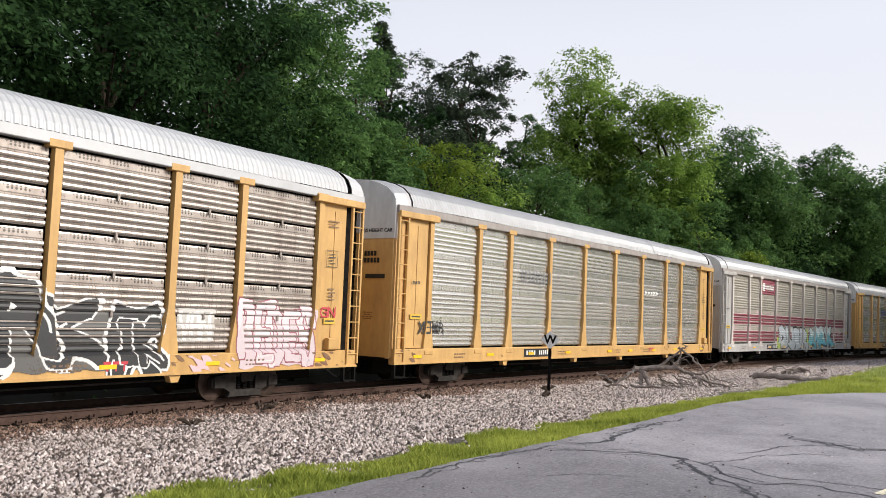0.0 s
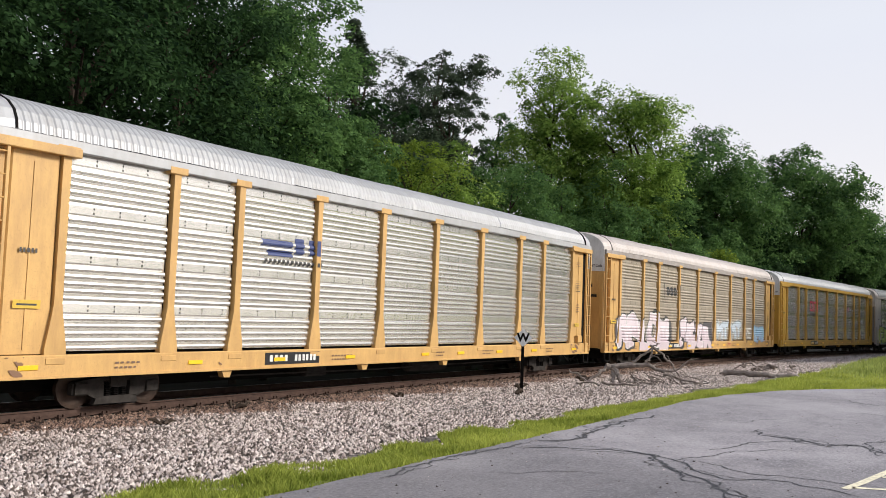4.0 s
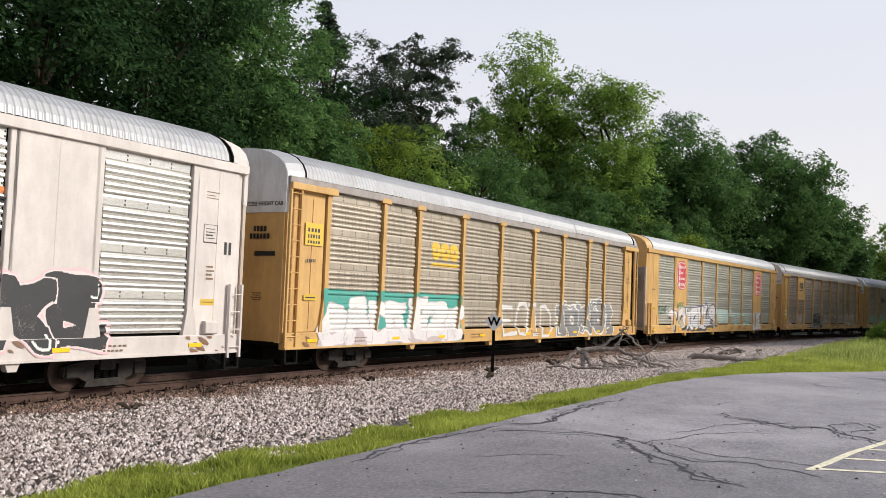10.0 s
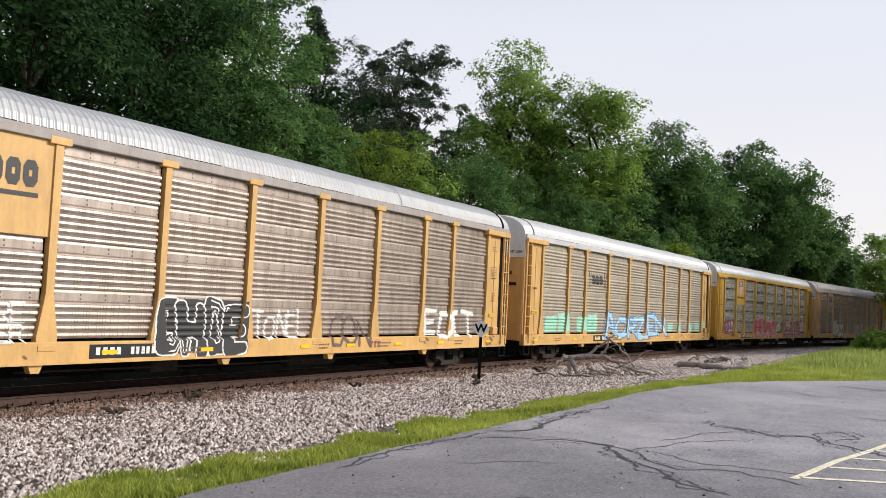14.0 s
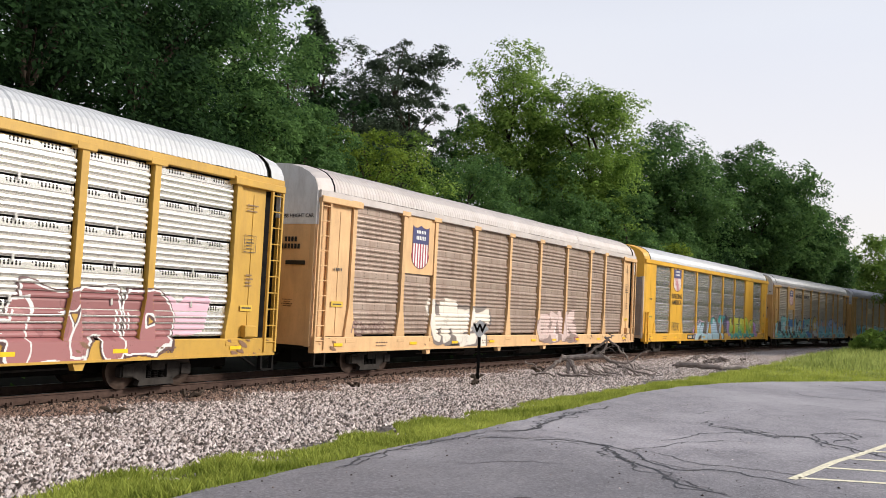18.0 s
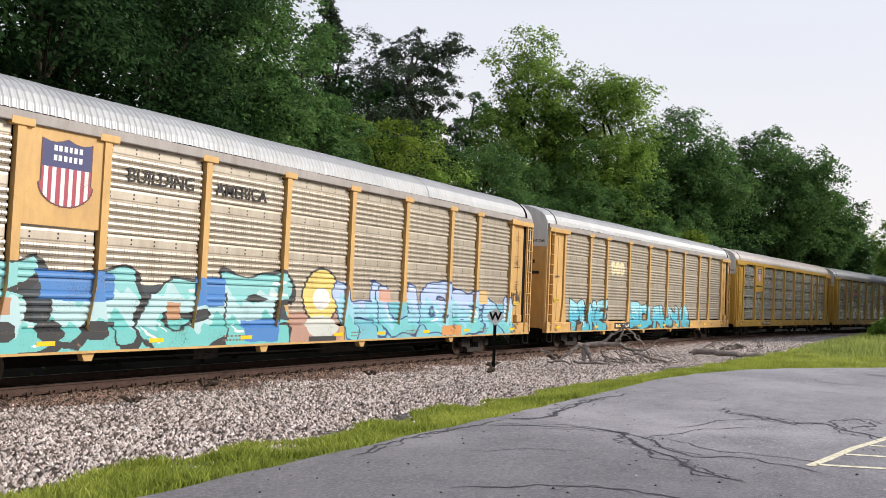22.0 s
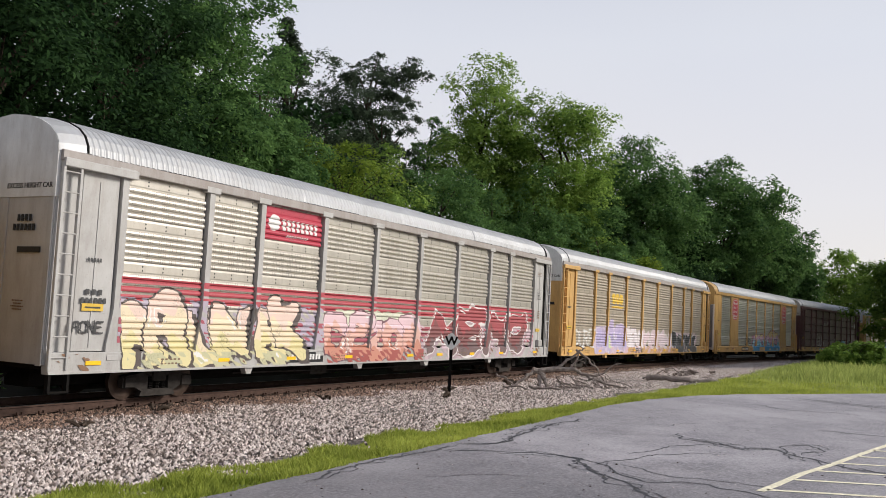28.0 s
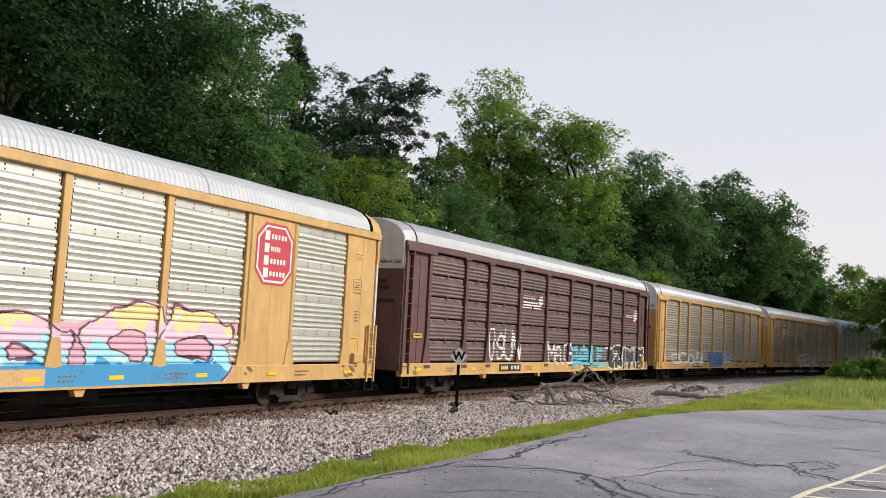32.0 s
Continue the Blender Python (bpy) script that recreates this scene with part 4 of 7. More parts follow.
    for i, (x, y, top, r, mat, lobes) in enumerate(right):
        make_tree(x, y, top, r, 0.02, mat, 300 + i, "light green bush at the edge of the tall grass" if top < 4 else "green roadside tree, most of the row added unseen for shade", "round", lobes, 420 if top < 4 or i in (2, 3, 4) else 120, 0.06 if top < 4 else (0.13 if i in (2, 3, 4) else 0.36))


def make_debris(x, y, seed, size):
    """A dark clod of weeds and rotten wood lying on the ballast."""
    rng = random.Random(seed)
    ob = new("debris_clump")
    ob.location = (x, y, float(ground_z(x, y)) + 0.02)
    for k in range(5):
        a, L = rng.uniform(0, 6.28), size * rng.uniform(0.5, 1.2)
        p = Vector((rng.uniform(-.5, .5) * size, rng.uniform(-.3, .3) * size, 0.03))
        q = p + Vector((math.cos(a) * L, math.sin(a) * L * 0.5, rng.uniform(0.0, 0.5) * size))
        m = p.lerp(q, 0.5) + Vector((0, 0, 0.15 * size))
        part("chunk", Build().pipe([p, m, q], [0.09 * size, 0.16 * size, 0.05 * size], 6), BARK, ob)
    tagged(ob, "dark clump of rotten wood on the ballast", "debris", group="debris clumps on the ballast")


def scatter_grit():
    """Loose chips and bits of bark on the asphalt."""
    rng = np.random.default_rng(12)
    n = 900
    x = 6 + 22 * rng.random(n) ** 1.2
    y = lot_edge_y(x) - 0.1 - 5.5 * rng.random(n) ** 1.3
    r = 0.004 + 0.013 * rng.random(n) ** 4
    base = np.array([(1, 0, 0), (0, 1, 0), (-1, 0, 0), (0, -1, 0), (0, 0, 0.7), (0, 0, -0.2)], float)
    tri = np.array([(0, 1, 4), (1, 2, 4), (2, 3, 4), (3, 0, 4), (1, 0, 5), (2, 1, 5), (3, 2, 5), (0, 3, 5)])
    p = base[None] * (0.6 + 0.8 * rng.random((n, 6, 1))) + 0.2 * rng.normal(size=(n, 6, 3))
    verts = p * r[:, None, None] + np.stack([x, y, np.full(n, LOT_Z) + r * 0.2], -1)[:, None]
    me = soup("asphalt_grit", verts.reshape(-1, 3), (tri[None] + (np.arange(n) * 6)[:, None, None]).reshape(-1, 3), [BARK, STONE], np.repeat((rng.random(n) > 0.7).astype(np.int32), 8))
    tagged(new("asphalt_grit", me), "loose dark chips scattered on the asphalt", "grit", kind="stuff")


# ---- the autorack cars ----
PITCH, HALF = 28.55, 13.5
POSTS = (-11.75, -9.05, -7.1, -4.27, -1.42, 1.42, 4.27, 7.1, 9.05, 11.75)
SILL0, SILL1, WALL0, WALL1, EAVE, TOP = 0.86, 1.30, 1.36, 5.20, 5.42, 6.27
FACE, RIB, PLATE0 = -1.45, 0.05, 3.33
ROOF_LINE = ((-1.585, EAVE), (-1.56, 5.58), (-1.45, 5.79), (-1.24, 5.97), (-0.95, 6.10), (-0.55, 6.21), (0.0, TOP), (0.55, 6.21), (0.95, 6.10), (1.24, 5.97), (1.45, 5.79), (1.56, 5.58), (1.585, EAVE))
CACHE = {}


def cached(key, make):
    if key not in CACHE:
        CACHE[key] = make()
    return CACHE[key]


def tier_profile(h, ribs):
    """Height and outward relief of one pressed panel, from its foot to its head."""
    body = h * 0.74
    step = body / ribs
    out = [(0.0, 0.0)]
    for k in range(ribs):
        z = k * step + step * 0.12
        out += [(z, 0.0), (z + step * 0.06, RIB * 0.8), (z + step * 0.30, RIB), (z + step * 0.60, RIB * 0.85), (z + step * 0.86, 0.0)]
    return out + [(body + 0.01, 0.0), (h * 0.78, 0.008), (h * 0.95, 0.008), (h, 0.0)]


def panel_mesh(w, h, ribs):
    prof = tier_profile(h, ribs)
    ring = [(-r, z) for z, r in prof] + [(0.04, h), (0.04, 0.0)]
    return Build().prism(ring, 0, -w / 2, w / 2).mesh("panel")


def post_mesh(flared):
    b = Build()
    if flared:
        w, y0, y1 = 0.09, -1.57, -1.42
        side = [(SILL1 - 0.06, 0.23), (SILL1 + 0.12, 0.23), (SILL1 + 0.75, 0.12), (SILL1 + 0.95, w), (WALL1 - 0.06, w)]
        ring = [(-hw, z) for z, hw in side] + [(hw, z) for z, hw in reversed(side)]
        b.prism([(x, z) for x, z in ring], 1, y0, y1)
        b.box(-0.24, 0.24, -1.606, -1.42, WALL1 - 0.06, WALL1 + 0.10, 0.015)
        b.box(-0.2, 0.2, -1.597, -1.5, SILL1 - 0.18, SILL1 - 0.06, 0.01)
    else:
        b.box(-0.10, 0.10, -1.53, -1.42, SILL1, WALL1 + 0.06, 0.012)
        b.prism([(-0.22, SILL1 - 0.05), (-0.10, SILL1 + 0.6), (0.10, SILL1 + 0.6), (0.22, SILL1 - 0.05)], 1, -1.55, -1.45)
    return b.mesh("post")


def roof_mesh():
    """Arched sheet roof with closely set cross ribs and lapped sections."""
    b, xs = Build(), []
    x = -HALF + 0.62
    while x < HALF - 0.78:
        xs += [(x, 0.0), (x + 0.022, 0.0), (x + 0.055, 0.9), (x + 0.125, 0.9)]
        x += 0.16
    xs.append((x, 0.0))
    n = len(ROOF_LINE)
    for x, k in xs:
        lap = 0.012 if int((x + HALF) / 2.7) % 2 else 0.0
        for y, z in ROOF_LINE:
            r = math.hypot(y, z - 4.6)
            s = 1 + (0.017 * k + lap) / r
            b.v.append((x, y * s, 4.6 + (z - 4.6) * s))
    b.f = [(i * n + j, i * n + j + 1, (i + 1) * n + j + 1, (i + 1) * n + j) for i in range(len(xs) - 1) for j in range(n - 1)]
    return b.mesh("roof")


def hood_mesh(s):
    """Smooth end hood of the roof, dropped a little towards the end of the car."""
    b, n = Build(), len(ROOF_LINE)
    for x, k in ((HALF - 0.66, 0.012), (HALF - 0.45, 0.004), (HALF - 0.12, -0.045), (HALF + 0.0, -0.07)):
        for y, z in ROOF_LINE:
            r = 1 + k / math.hypot(y, z - 4.6)
            b.v.append((s * x, y * r, 4.6 + (z - 4.6) * r))
    b.f = [(i * n + j, i * n + j + 1, (i + 1) * n + j + 1, (i + 1) * n + j) for i in range(3) for j in range(n - 1)]
    return b.mesh("end_hood")


def seam_mesh(s):
    """Dark open lap where the ribbed roof meets the end hood."""
    b, n = Build(), len(ROOF_LINE)
    for x, k in ((HALF - 0.675, 0.03), (HALF - 0.63, 0.03), (HALF - 0.63, -0.02), (HALF - 0.675, -0.02)):
        for y, z in ROOF_LINE:
            r = 1 + k / math.hypot(y, z - 4.6)
            b.v.append((s * x, y * r, 4.6 + (z - 4.6) * r))
    b.f = [(i * n + j, i * n + j + 1, (i + 1) % 4 * n + j + 1, (i + 1) % 4 * n + j) for i in range(4) for j in range(n - 1)]
    return b.mesh("roof_seam")


def end_ring(z0, grow=0.0):
    pts = [(y * (1 + grow), z + grow) for y, z in ROOF_LINE if z > z0]
    return [(pts[0][0], z0)] + pts + [(pts[-1][0], z0)]


def truck(parent, x):
    """A two-axle bogie under the car floor, seen from the side."""
    base = new("bogie")
    base.parent, base.location = parent, (x, 0, 0)
    for sy in (-1, 1):
        b = Build()
        y0, y1 = sy * 0.98 - 0.07, sy * 0.98 + 0.07
        for s in (-1, 1):
            b.prism([(s * 0.32, 0.40), (s * 0.32, 0.80), (s * 0.95, 0.72), (s * 1.07, 0.66), (s * 1.07, 0.46), (s * 0.72, 0.46), (s * 0.52, 0.36)], 1, y0, y1)
            b.box(s * 0.875 - 0.15, s * 0.875 + 0.15, y0 - 0.05, y1 + 0.05, 0.44, 0.70, 0.03)
        b.prism([(-0.55, 0.24), (0.55, 0.24), (0.48, 0.40), (-0.48, 0.40)], 1, y0, y1)
        b.box(-0.42, 0.42, y0, y1, 0.70, 0.84, 0.02)
        part("side_frame", cached(("frame", sy), lambda: b.mesh("side_frame")), BOGIE, base, label="dusty cast bogie side frame")
        for k in (-0.2, 0.0, 0.2):
            coil = cached("coil", lambda: Build().pipe([(0, 0, 0.40 + 0.02 * i) for i in range(15)], [0.085 if i % 2 else 0.055 for i in range(15)], 6).mesh("spring"))
            part("spring", coil, STEEL, base, (k, sy * 0.98, 0))
        for sx in (-0.875, 0.875):
            w = cached(("wheel", sy), lambda: Build().wheel((0, 0, 0), [(-0.07 * sy, 0.34), (-0.065 * sy, 0.385), (0.05 * sy, 0.39), (0.075 * sy, 0.41), (0.085 * sy, 0.33)], 22).mesh("wheel"))
            wh = part("wheel", w, WHEEL, base, (sx, sy * 0.76, 0.57), "rust-brown steel wheel")
            cap = cached(("hub", sy), lambda: Build().wheel((0, 0, 0), [(0.0, 0.31), (0.012 * sy, 0.24), (0.03 * sy, 0.13), (0.10 * sy, 0.12), (0.12 * sy, 0.06)], 18).mesh("hub"))
            part("hub", cap, BOGIE, wh, (0, sy * 0.06, 0))
    part("bolster", cached("bolster", lambda: Build().box(-0.2, 0.2, -1.1, 1.1, 0.58, 0.86, 0.03).tube((-0.875, -0.8, 0.57), (-0.875, 0.8, 0.57), 0.08).tube((0.875, -0.8, 0.57), (0.875, 0.8, 0.57), 0.08).mesh("bolster")), BOGIE, base)
    return base


def ladder_mesh(x0, x1, z0, z1, y):
    b = Build()
    b.box(x0 - 0.035, x0 + 0.035, y - 0.03, y + 0.05, z0, z1, 0.008).box(x1 - 0.035, x1 + 0.035, y - 0.03, y + 0.05, z0, z1, 0.008)
    z = z0 + 0.25
    while z < z1 - 0.1:
        b.tube((x0, y - 0.01, z), (x1, y - 0.01, z), 0.016)
        z += 0.42
    return b.mesh("ladder")


def surface(plates, tiers, ribs, flared):
    """Relief of the near side: row limits and the outward y there, by zone."""
    h = (WALL1 - WALL0) / tiers
    prof = tier_profile(h, ribs)
    zs, ys = [SILL0 + 0.01, SILL1 - 0.005], [-1.59, -1.59]
    for k in range(tiers):
        zs += [WALL0 + k * h + z for z, r in prof[(0 if k == 0 else 1):]]
        ys += [FACE - r - 0.005 for z, r in prof[(0 if k == 0 else 1):]]
    rows = [zs[0]]
    for z in zs[1:]:
        gap = z - rows[-1]
        if gap < 1e-5:
            continue
        m = max(1, math.ceil(gap / 0.02))
        rows += [rows[-1] + gap * (i + 1) / m for i in range(m)]
    rows = np.array(rows)
    return rows, np.interp(rows, zs, ys)


LETTERS = {
    "A": "00 14 34 40|12 32", "B": "00 04 34 33 22 02|22 42 41 30 00", "C": "43 34 14 03 01 10 30 41", "D": "00 04 24 43 41 20 00", "E": "40 00 04 44|02 32",
    "F": "00 04 44|02 32", "G": "43 34 14 03 01 10 40 42 22", "H": "00 04|40 44|02 42", "I": "20 24|10 30|14 34", "K": "00 04|44 02 40", "L": "04 00 40",
    "M": "00 04 22 44 40", "N": "00 04 40 44", "O": "10 01 03 14 34 43 41 30 10", "P": "00 04 34 43 32 02", "Q": "10 01 03 14 34 43 41 30 10|21 40",
    "R": "00 04 34 43 32 02|22 40", "S": "43 34 14 03 12 32 41 30 10 01", "T": "20 24|04 44", "U": "04 01 10 30 41 44", "V": "04 20 44", "W": "04 10 23 30 44",
    "X": "00 44|04 40", "Y": "04 22 44|22 20", "Z": "04 44 00 40", "J": "44 41 30 10 01", "?": "03 14 34 43 22 21",
}


class Paint:
    """A sheet of sprayed and lettered paint that lies on the relief of one car side."""

    DX = 0.015

    def __init__(self, rows):
        self.rows, self.cols = rows, np.arange(-13.3, 13.3, self.DX)
        self.z, self.u = (rows[1:] + rows[:-1]) / 2, self.cols + self.DX / 2
        self.grid = np.zeros((len(self.z), len(self.u)), np.int16)
        self.colours, self.marks, self.shift = [], [], 0.0
        self.owner, self.before = np.zeros_like(self.grid), self.grid.copy()

    def mark(self, name, label=""):
        """Closes the mark drawn so far and opens the next one."""
        changed = self.grid != self.before
        if self.marks:
            self.owner[changed] = len(self.marks)
        self.before = self.grid.copy()
        if name:
            self.marks.append((name, label))

    def ink(self, colour):
        if colour not in self.colours:
            self.colours.append(colour)
        return self.colours.index(colour) + 1

    def window(self, u0, u1, z0, z1):
        i = slice(np.searchsorted(self.z, z0), np.searchsorted(self.z, z1))
        j = slice(np.searchsorted(self.u, u0), np.searchsorted(self.u, u1))
        uu, zz = np.meshgrid(self.u[j], self.z[i])
        return self.grid[i, j], uu, zz

    def rect(self, u0, u1, z0, z1, colour, wear=0.0):
        g, uu, zz = self.window(u0, u1, z0, z1)
        if wear and g.size:
            n = np.sin(uu * 3.1 + zz * 2.0) + np.sin(uu * 7.7 - zz * 9.1) + np.sin(uu * 17.3 + zz * 31)
            g[n > 3 * (0.9 - wear) - 1.2] = np.where(True, self.ink(colour), 0)
        else:
            g[:] = self.ink(colour)

    def shape(self, u0, u1, z0, z1, colour, kind):
        g, uu, zz = self.window(u0, u1, z0, z1)
        a, b = (uu - (u0 + u1) / 2) / ((u1 - u0) / 2), (zz - (z0 + z1) / 2) / ((z1 - z0) / 2)
        if kind == "ellipse":
            m = a * a + b * b < 1
        elif kind == "octagon":
            m = (np.abs(a) + np.abs(b) * 1.0 < 1.55)
        else:
            m = (np.abs(a) < np.where(b < -0.35, np.sqrt(np.clip(1 - ((b + 0.35) / 0.65) ** 2, 0, 1)), 0.92)) & (b < 0.92 - 0.12 * np.abs(np.sin(a * 3)))
        g[m] = self.ink(colour)

    def word(self, text, u0, u1, z0, z1, fill, line=None, halo=None, weight=0.16, edge=0.05, seed=1, wild=0.12, glow=0.28, shade=None):
        """Fat sprayed letters: strokes with an outline, an outer glow and jagged tips."""
        if wild:
            u0, u1 = u0 - self.shift, u1 - self.shift
            self.mark("graffiti", "sprayed graffiti lettering on the ribbed side")
        else:
            self.mark("lettering", "painted lettering on the side")
        cell = (u1 - u0) / len(text)
        fat = fill is not None and line is not None and weight >= 0.14
        if fat:
            weight, edge = min(cell * 0.20, (z1 - z0) * 0.16), max(0.03, min(edge, cell * 0.06))
        else:
            weight, edge = min(weight, cell * 0.15), min(edge, cell * 0.05)
        wild *= 0.7
        rng = np.random.default_rng(seed)
        pad = 0.5
        i = slice(np.searchsorted(self.z, z0 - pad), np.searchsorted(self.z, z1 + pad))
        j = slice(np.searchsorted(self.u, u0 - pad), np.searchsorted(self.u, u1 + pad))
        uu, zz = np.meshgrid(self.u[j], self.z[i])
        if not uu.size:
            return
        bend = 0.22 if wild > 0.15 else 0.8
        cw, hgt, each = (u1 - u0) / len(text), z1 - z0, []
        for k, ch in enumerate(text):
            if ch not in LETTERS:
                continue
            d = np.full(uu.shape, 9.0)
            ox, oz = u0 + cw * (k + (0.12 if fat else 0.06)) + rng.uniform(-1, 1) * wild * cw * 0.5, z0 + rng.uniform(-0.5, 1) * wild * hgt * 0.5
            sx, sz, sh = cw * (0.76 if fat else 0.88) / 4, (hgt - weight * (2 if fat else 1)) / 4 * rng.uniform(1 - wild, 1), rng.uniform(-1, 1) * wild
            for line_ in LETTERS[ch].split("|"):
                p = [(int(q[0]), int(q[1])) for q in line_.split()]
                p = [(ox + (x + sh * y) * sx + rng.uniform(-1, 1) * wild * sx * 1.2, oz + weight * (1 if fat else 0.5) + y * sz + rng.uniform(-1, 1) * wild * sz) for x, y in p]
                for (ax, az), (bx, bz) in zip(p, p[1:]):
                    vx, vz = bx - ax, bz - az
                    L = vx * vx + vz * vz + 1e-9
                    t = np.clip(((uu - ax) * vx + (zz - az) * vz) / L, 0, 1)
                    w = 1.0 + 0.8 * wild * np.sin(uu * 3.1 + zz * 2.3 + k * 1.7)
                    eu, ez = np.abs(uu - ax - t * vx), np.abs(zz - az - t * vz)
                    d = np.minimum(d, (bend * np.hypot(eu, ez) + (1 - bend) * np.maximum(eu * 0.9 + ez * 0.25, ez)) / w)
            if wild:
                d = d + 0.13 * weight * (np.sin(uu * 6.1 + zz * 4.0 + seed) + np.sin(zz * 9.0 - uu * 3.0))
            each.append(d)
        g = self.grid[i, j]
        if not each:
            return
        d = np.min(each, axis=0)
        if halo is not None:
            g[d < weight + edge + glow * (0.8 + 0.35 * np.sin(uu * 5.3) * np.sin(zz * 4.1 + uu))] = self.ink(halo)
        if shade is not None:
            s = np.full(d.shape, 9.0)
            s[:-5, 8:] = d[5:, :-8]
            g[s < weight + edge] = self.ink(shade)
        fills = fill if isinstance(fill, list) else [fill]
        band = np.clip(((zz - z0) / hgt * len(fills) + 0.3 * np.sin(uu * 4.0) + 0.2 * np.sin(uu * 11 + zz * 5)).astype(int), 0, len(fills) - 1)
        for k in sorted(range(len(each)), key=lambda k: (k % 2, k)):
            d = each[k]
            if line is not None:
                g[d < weight + edge] = self.ink(line)
            if fill is not None:
                for n, c in enumerate(fills):
                    g[(d < weight) & (band == n)] = self.ink(c)
                if line is not None and weight > 0.09:
                    shine = (d < weight * 0.66) & (d > weight * 0.44) & (np.sin(uu * 2.3 + seed) * np.sin(zz * 3.1 + seed * 2) > 0.72)
                    g[shine] = self.ink((0.74, 0.73, 0.71))

    def blob(self, u0, u1, z0, z1, colour, seed=0, ragged=0.25):
        u0, u1 = u0 - self.shift, u1 - self.shift
        g, uu, zz = self.window(u0 - 0.3, u1 + 0.3, z0 - 0.3, z1 + 0.3)
        a, b = (uu - (u0 + u1) / 2) / ((u1 - u0) / 2), (zz - (z0 + z1) / 2) / ((z1 - z0) / 2)
        w = np.sin(uu * 2.7 + seed) * np.sin(zz * 3.9 + seed) + 0.6 * np.sin(uu * 9 + seed * 3) * np.sin(zz * 8.0)
        g[np.maximum(a ** 4, b ** 4) + w * ragged < 0.9] = self.ink(colour)

    def bars(self, u0, u1, z0, z1, colour, n=7):
        """Small lettering that cannot be read, as a row of bars."""
        w = (u1 - u0) / n
        for k in range(n):
            self.rect(u0 + k * w, u0 + k * w + w * 0.62, z0, z1, colour)

    def mesh(self, ys, zone, who, name):
        """Runs of one colour become narrow faces a few millimetres off the sheet."""
        verts, faces, idx = [], [], []
        for r in range(len(self.z)):
            row = np.where(self.owner[r] == who, self.grid[r], 0)
            if not row.any():
                continue
            key = row.astype(np.int32) * 8 + zone(self.z[r], self.u)
            cut = np.flatnonzero(np.diff(key)) + 1
            starts, ends = np.concatenate([[0], cut]), np.concatenate([cut, [len(row)]])
            for s, e in zip(starts, ends):
                c = row[s]
                if not c:
                    continue
                zn = key[s] & 7
                ya, yb = (ys[r], ys[r + 1]) if zn == 0 else ((-1.576, -1.576) if zn == 1 else ((-1.537, -1.537) if zn == 2 else (-1.601, -1.601)))
                ua, ub = self.cols[s], (self.cols[e] if e < len(self.cols) else self.cols[-1] + self.DX)
                n = len(verts)
                verts += [(ua, ya, self.rows[r]), (ub, ya, self.rows[r]), (ub, yb, self.rows[r + 1]), (ua, yb, self.rows[r + 1])]
                faces.append((n, n + 1, n + 2, n + 3))
                idx.append(c - 1)
        if not faces:
            return None
        used = sorted(set(idx))
        return soup(name, np.array(verts), np.array(faces), [spray_of(self.colours[c]) for c in used], [used.index(c) for c in idx])


def bar_rows(counts, wide, tall, step):
    """Rows of small upright bars on an end wall."""
    b = Build()
    for k, n in enumerate(counts):
        for i in range(n):
            y = (i - n / 2) * wide
            b.box(-0.006, 0.0, y, y + wide * 0.65, -k * step, tall - k * step)
    return b.mesh("bars")


def end_notes(car, flared, body):
    """Warning words, number bars and galvanised strips on the end that leads the car past."""
    x = -HALF - 0.014
    if flared:
        note = cached("height_note", lambda: text_mesh("EXCESS HEIGHT CAR", 0.15, 0.003))
        part("lettering", note, INK, car, (x, -0.72, 4.68), "black warning lettering", turn=-math.pi / 2)
    else:
        plate = cached("note_plate", lambda: Build().box(-0.012, 0.0, -0.27, 0.27, -0.30, 0.30).mesh("notice_plate"))
        np_ = part("notice_plate", plate, WHITE, car, (-HALF - 0.012, -0.50, 4.98), "white warning plate")
        for k, word in enumerate(("EXCESS", "HEIGHT", "CAR")):
            part("lettering", cached(("plate_word", word), lambda: text_mesh(word, 0.17, 0.003)), INK, np_, (-0.016, 0, 0.18 - 0.18 * k), "black warning lettering", turn=-math.pi / 2)
        strip = cached("end_strip", lambda: Build().box(-0.02, 0.0, -0.21, 0.21, 0.0, 3.2, 0.004).mesh("corner_strip"))
        part("corner_strip", strip, GALV, car, (-HALF - 0.013, -1.2, 1.2), "blotchy galvanised corner strip")
        rod = cached("lock_rod", lambda: Build().tube((0, 0, 1.1), (0, 0, 5.6), 0.016).box(-0.04, 0.04, -0.05, 0.05, 3.6, 3.75).box(-0.04, 0.04, -0.05, 0.05, 5.2, 5.35).box(-0.04, 0.04, -0.05, 0.05, 1.6, 1.75).mesh("lock_rod"))
        for y in (-0.92, -0.12, 0.7):
            part("lock_rod", rod, body, car, (-HALF - 0.045, y, 0), "painted vertical lock rod")
    part("number_lettering", cached("end_bars", lambda: bar_rows((4, 6), 0.12, 0.14, 0.2)), BLACK, car, (-HALF - 0.006, -0.62, 3.95), "black number bars")
    rows = part("data_lettering", cached("end_rows", lambda: bar_rows((7, 5, 8, 6), 0.05, 0.025, 0.06)), RUSTY_INK, car, (-HALF - 0.006, -0.62, 2.3), "small brown data lettering")
    tagged(rows, kind="stuff")


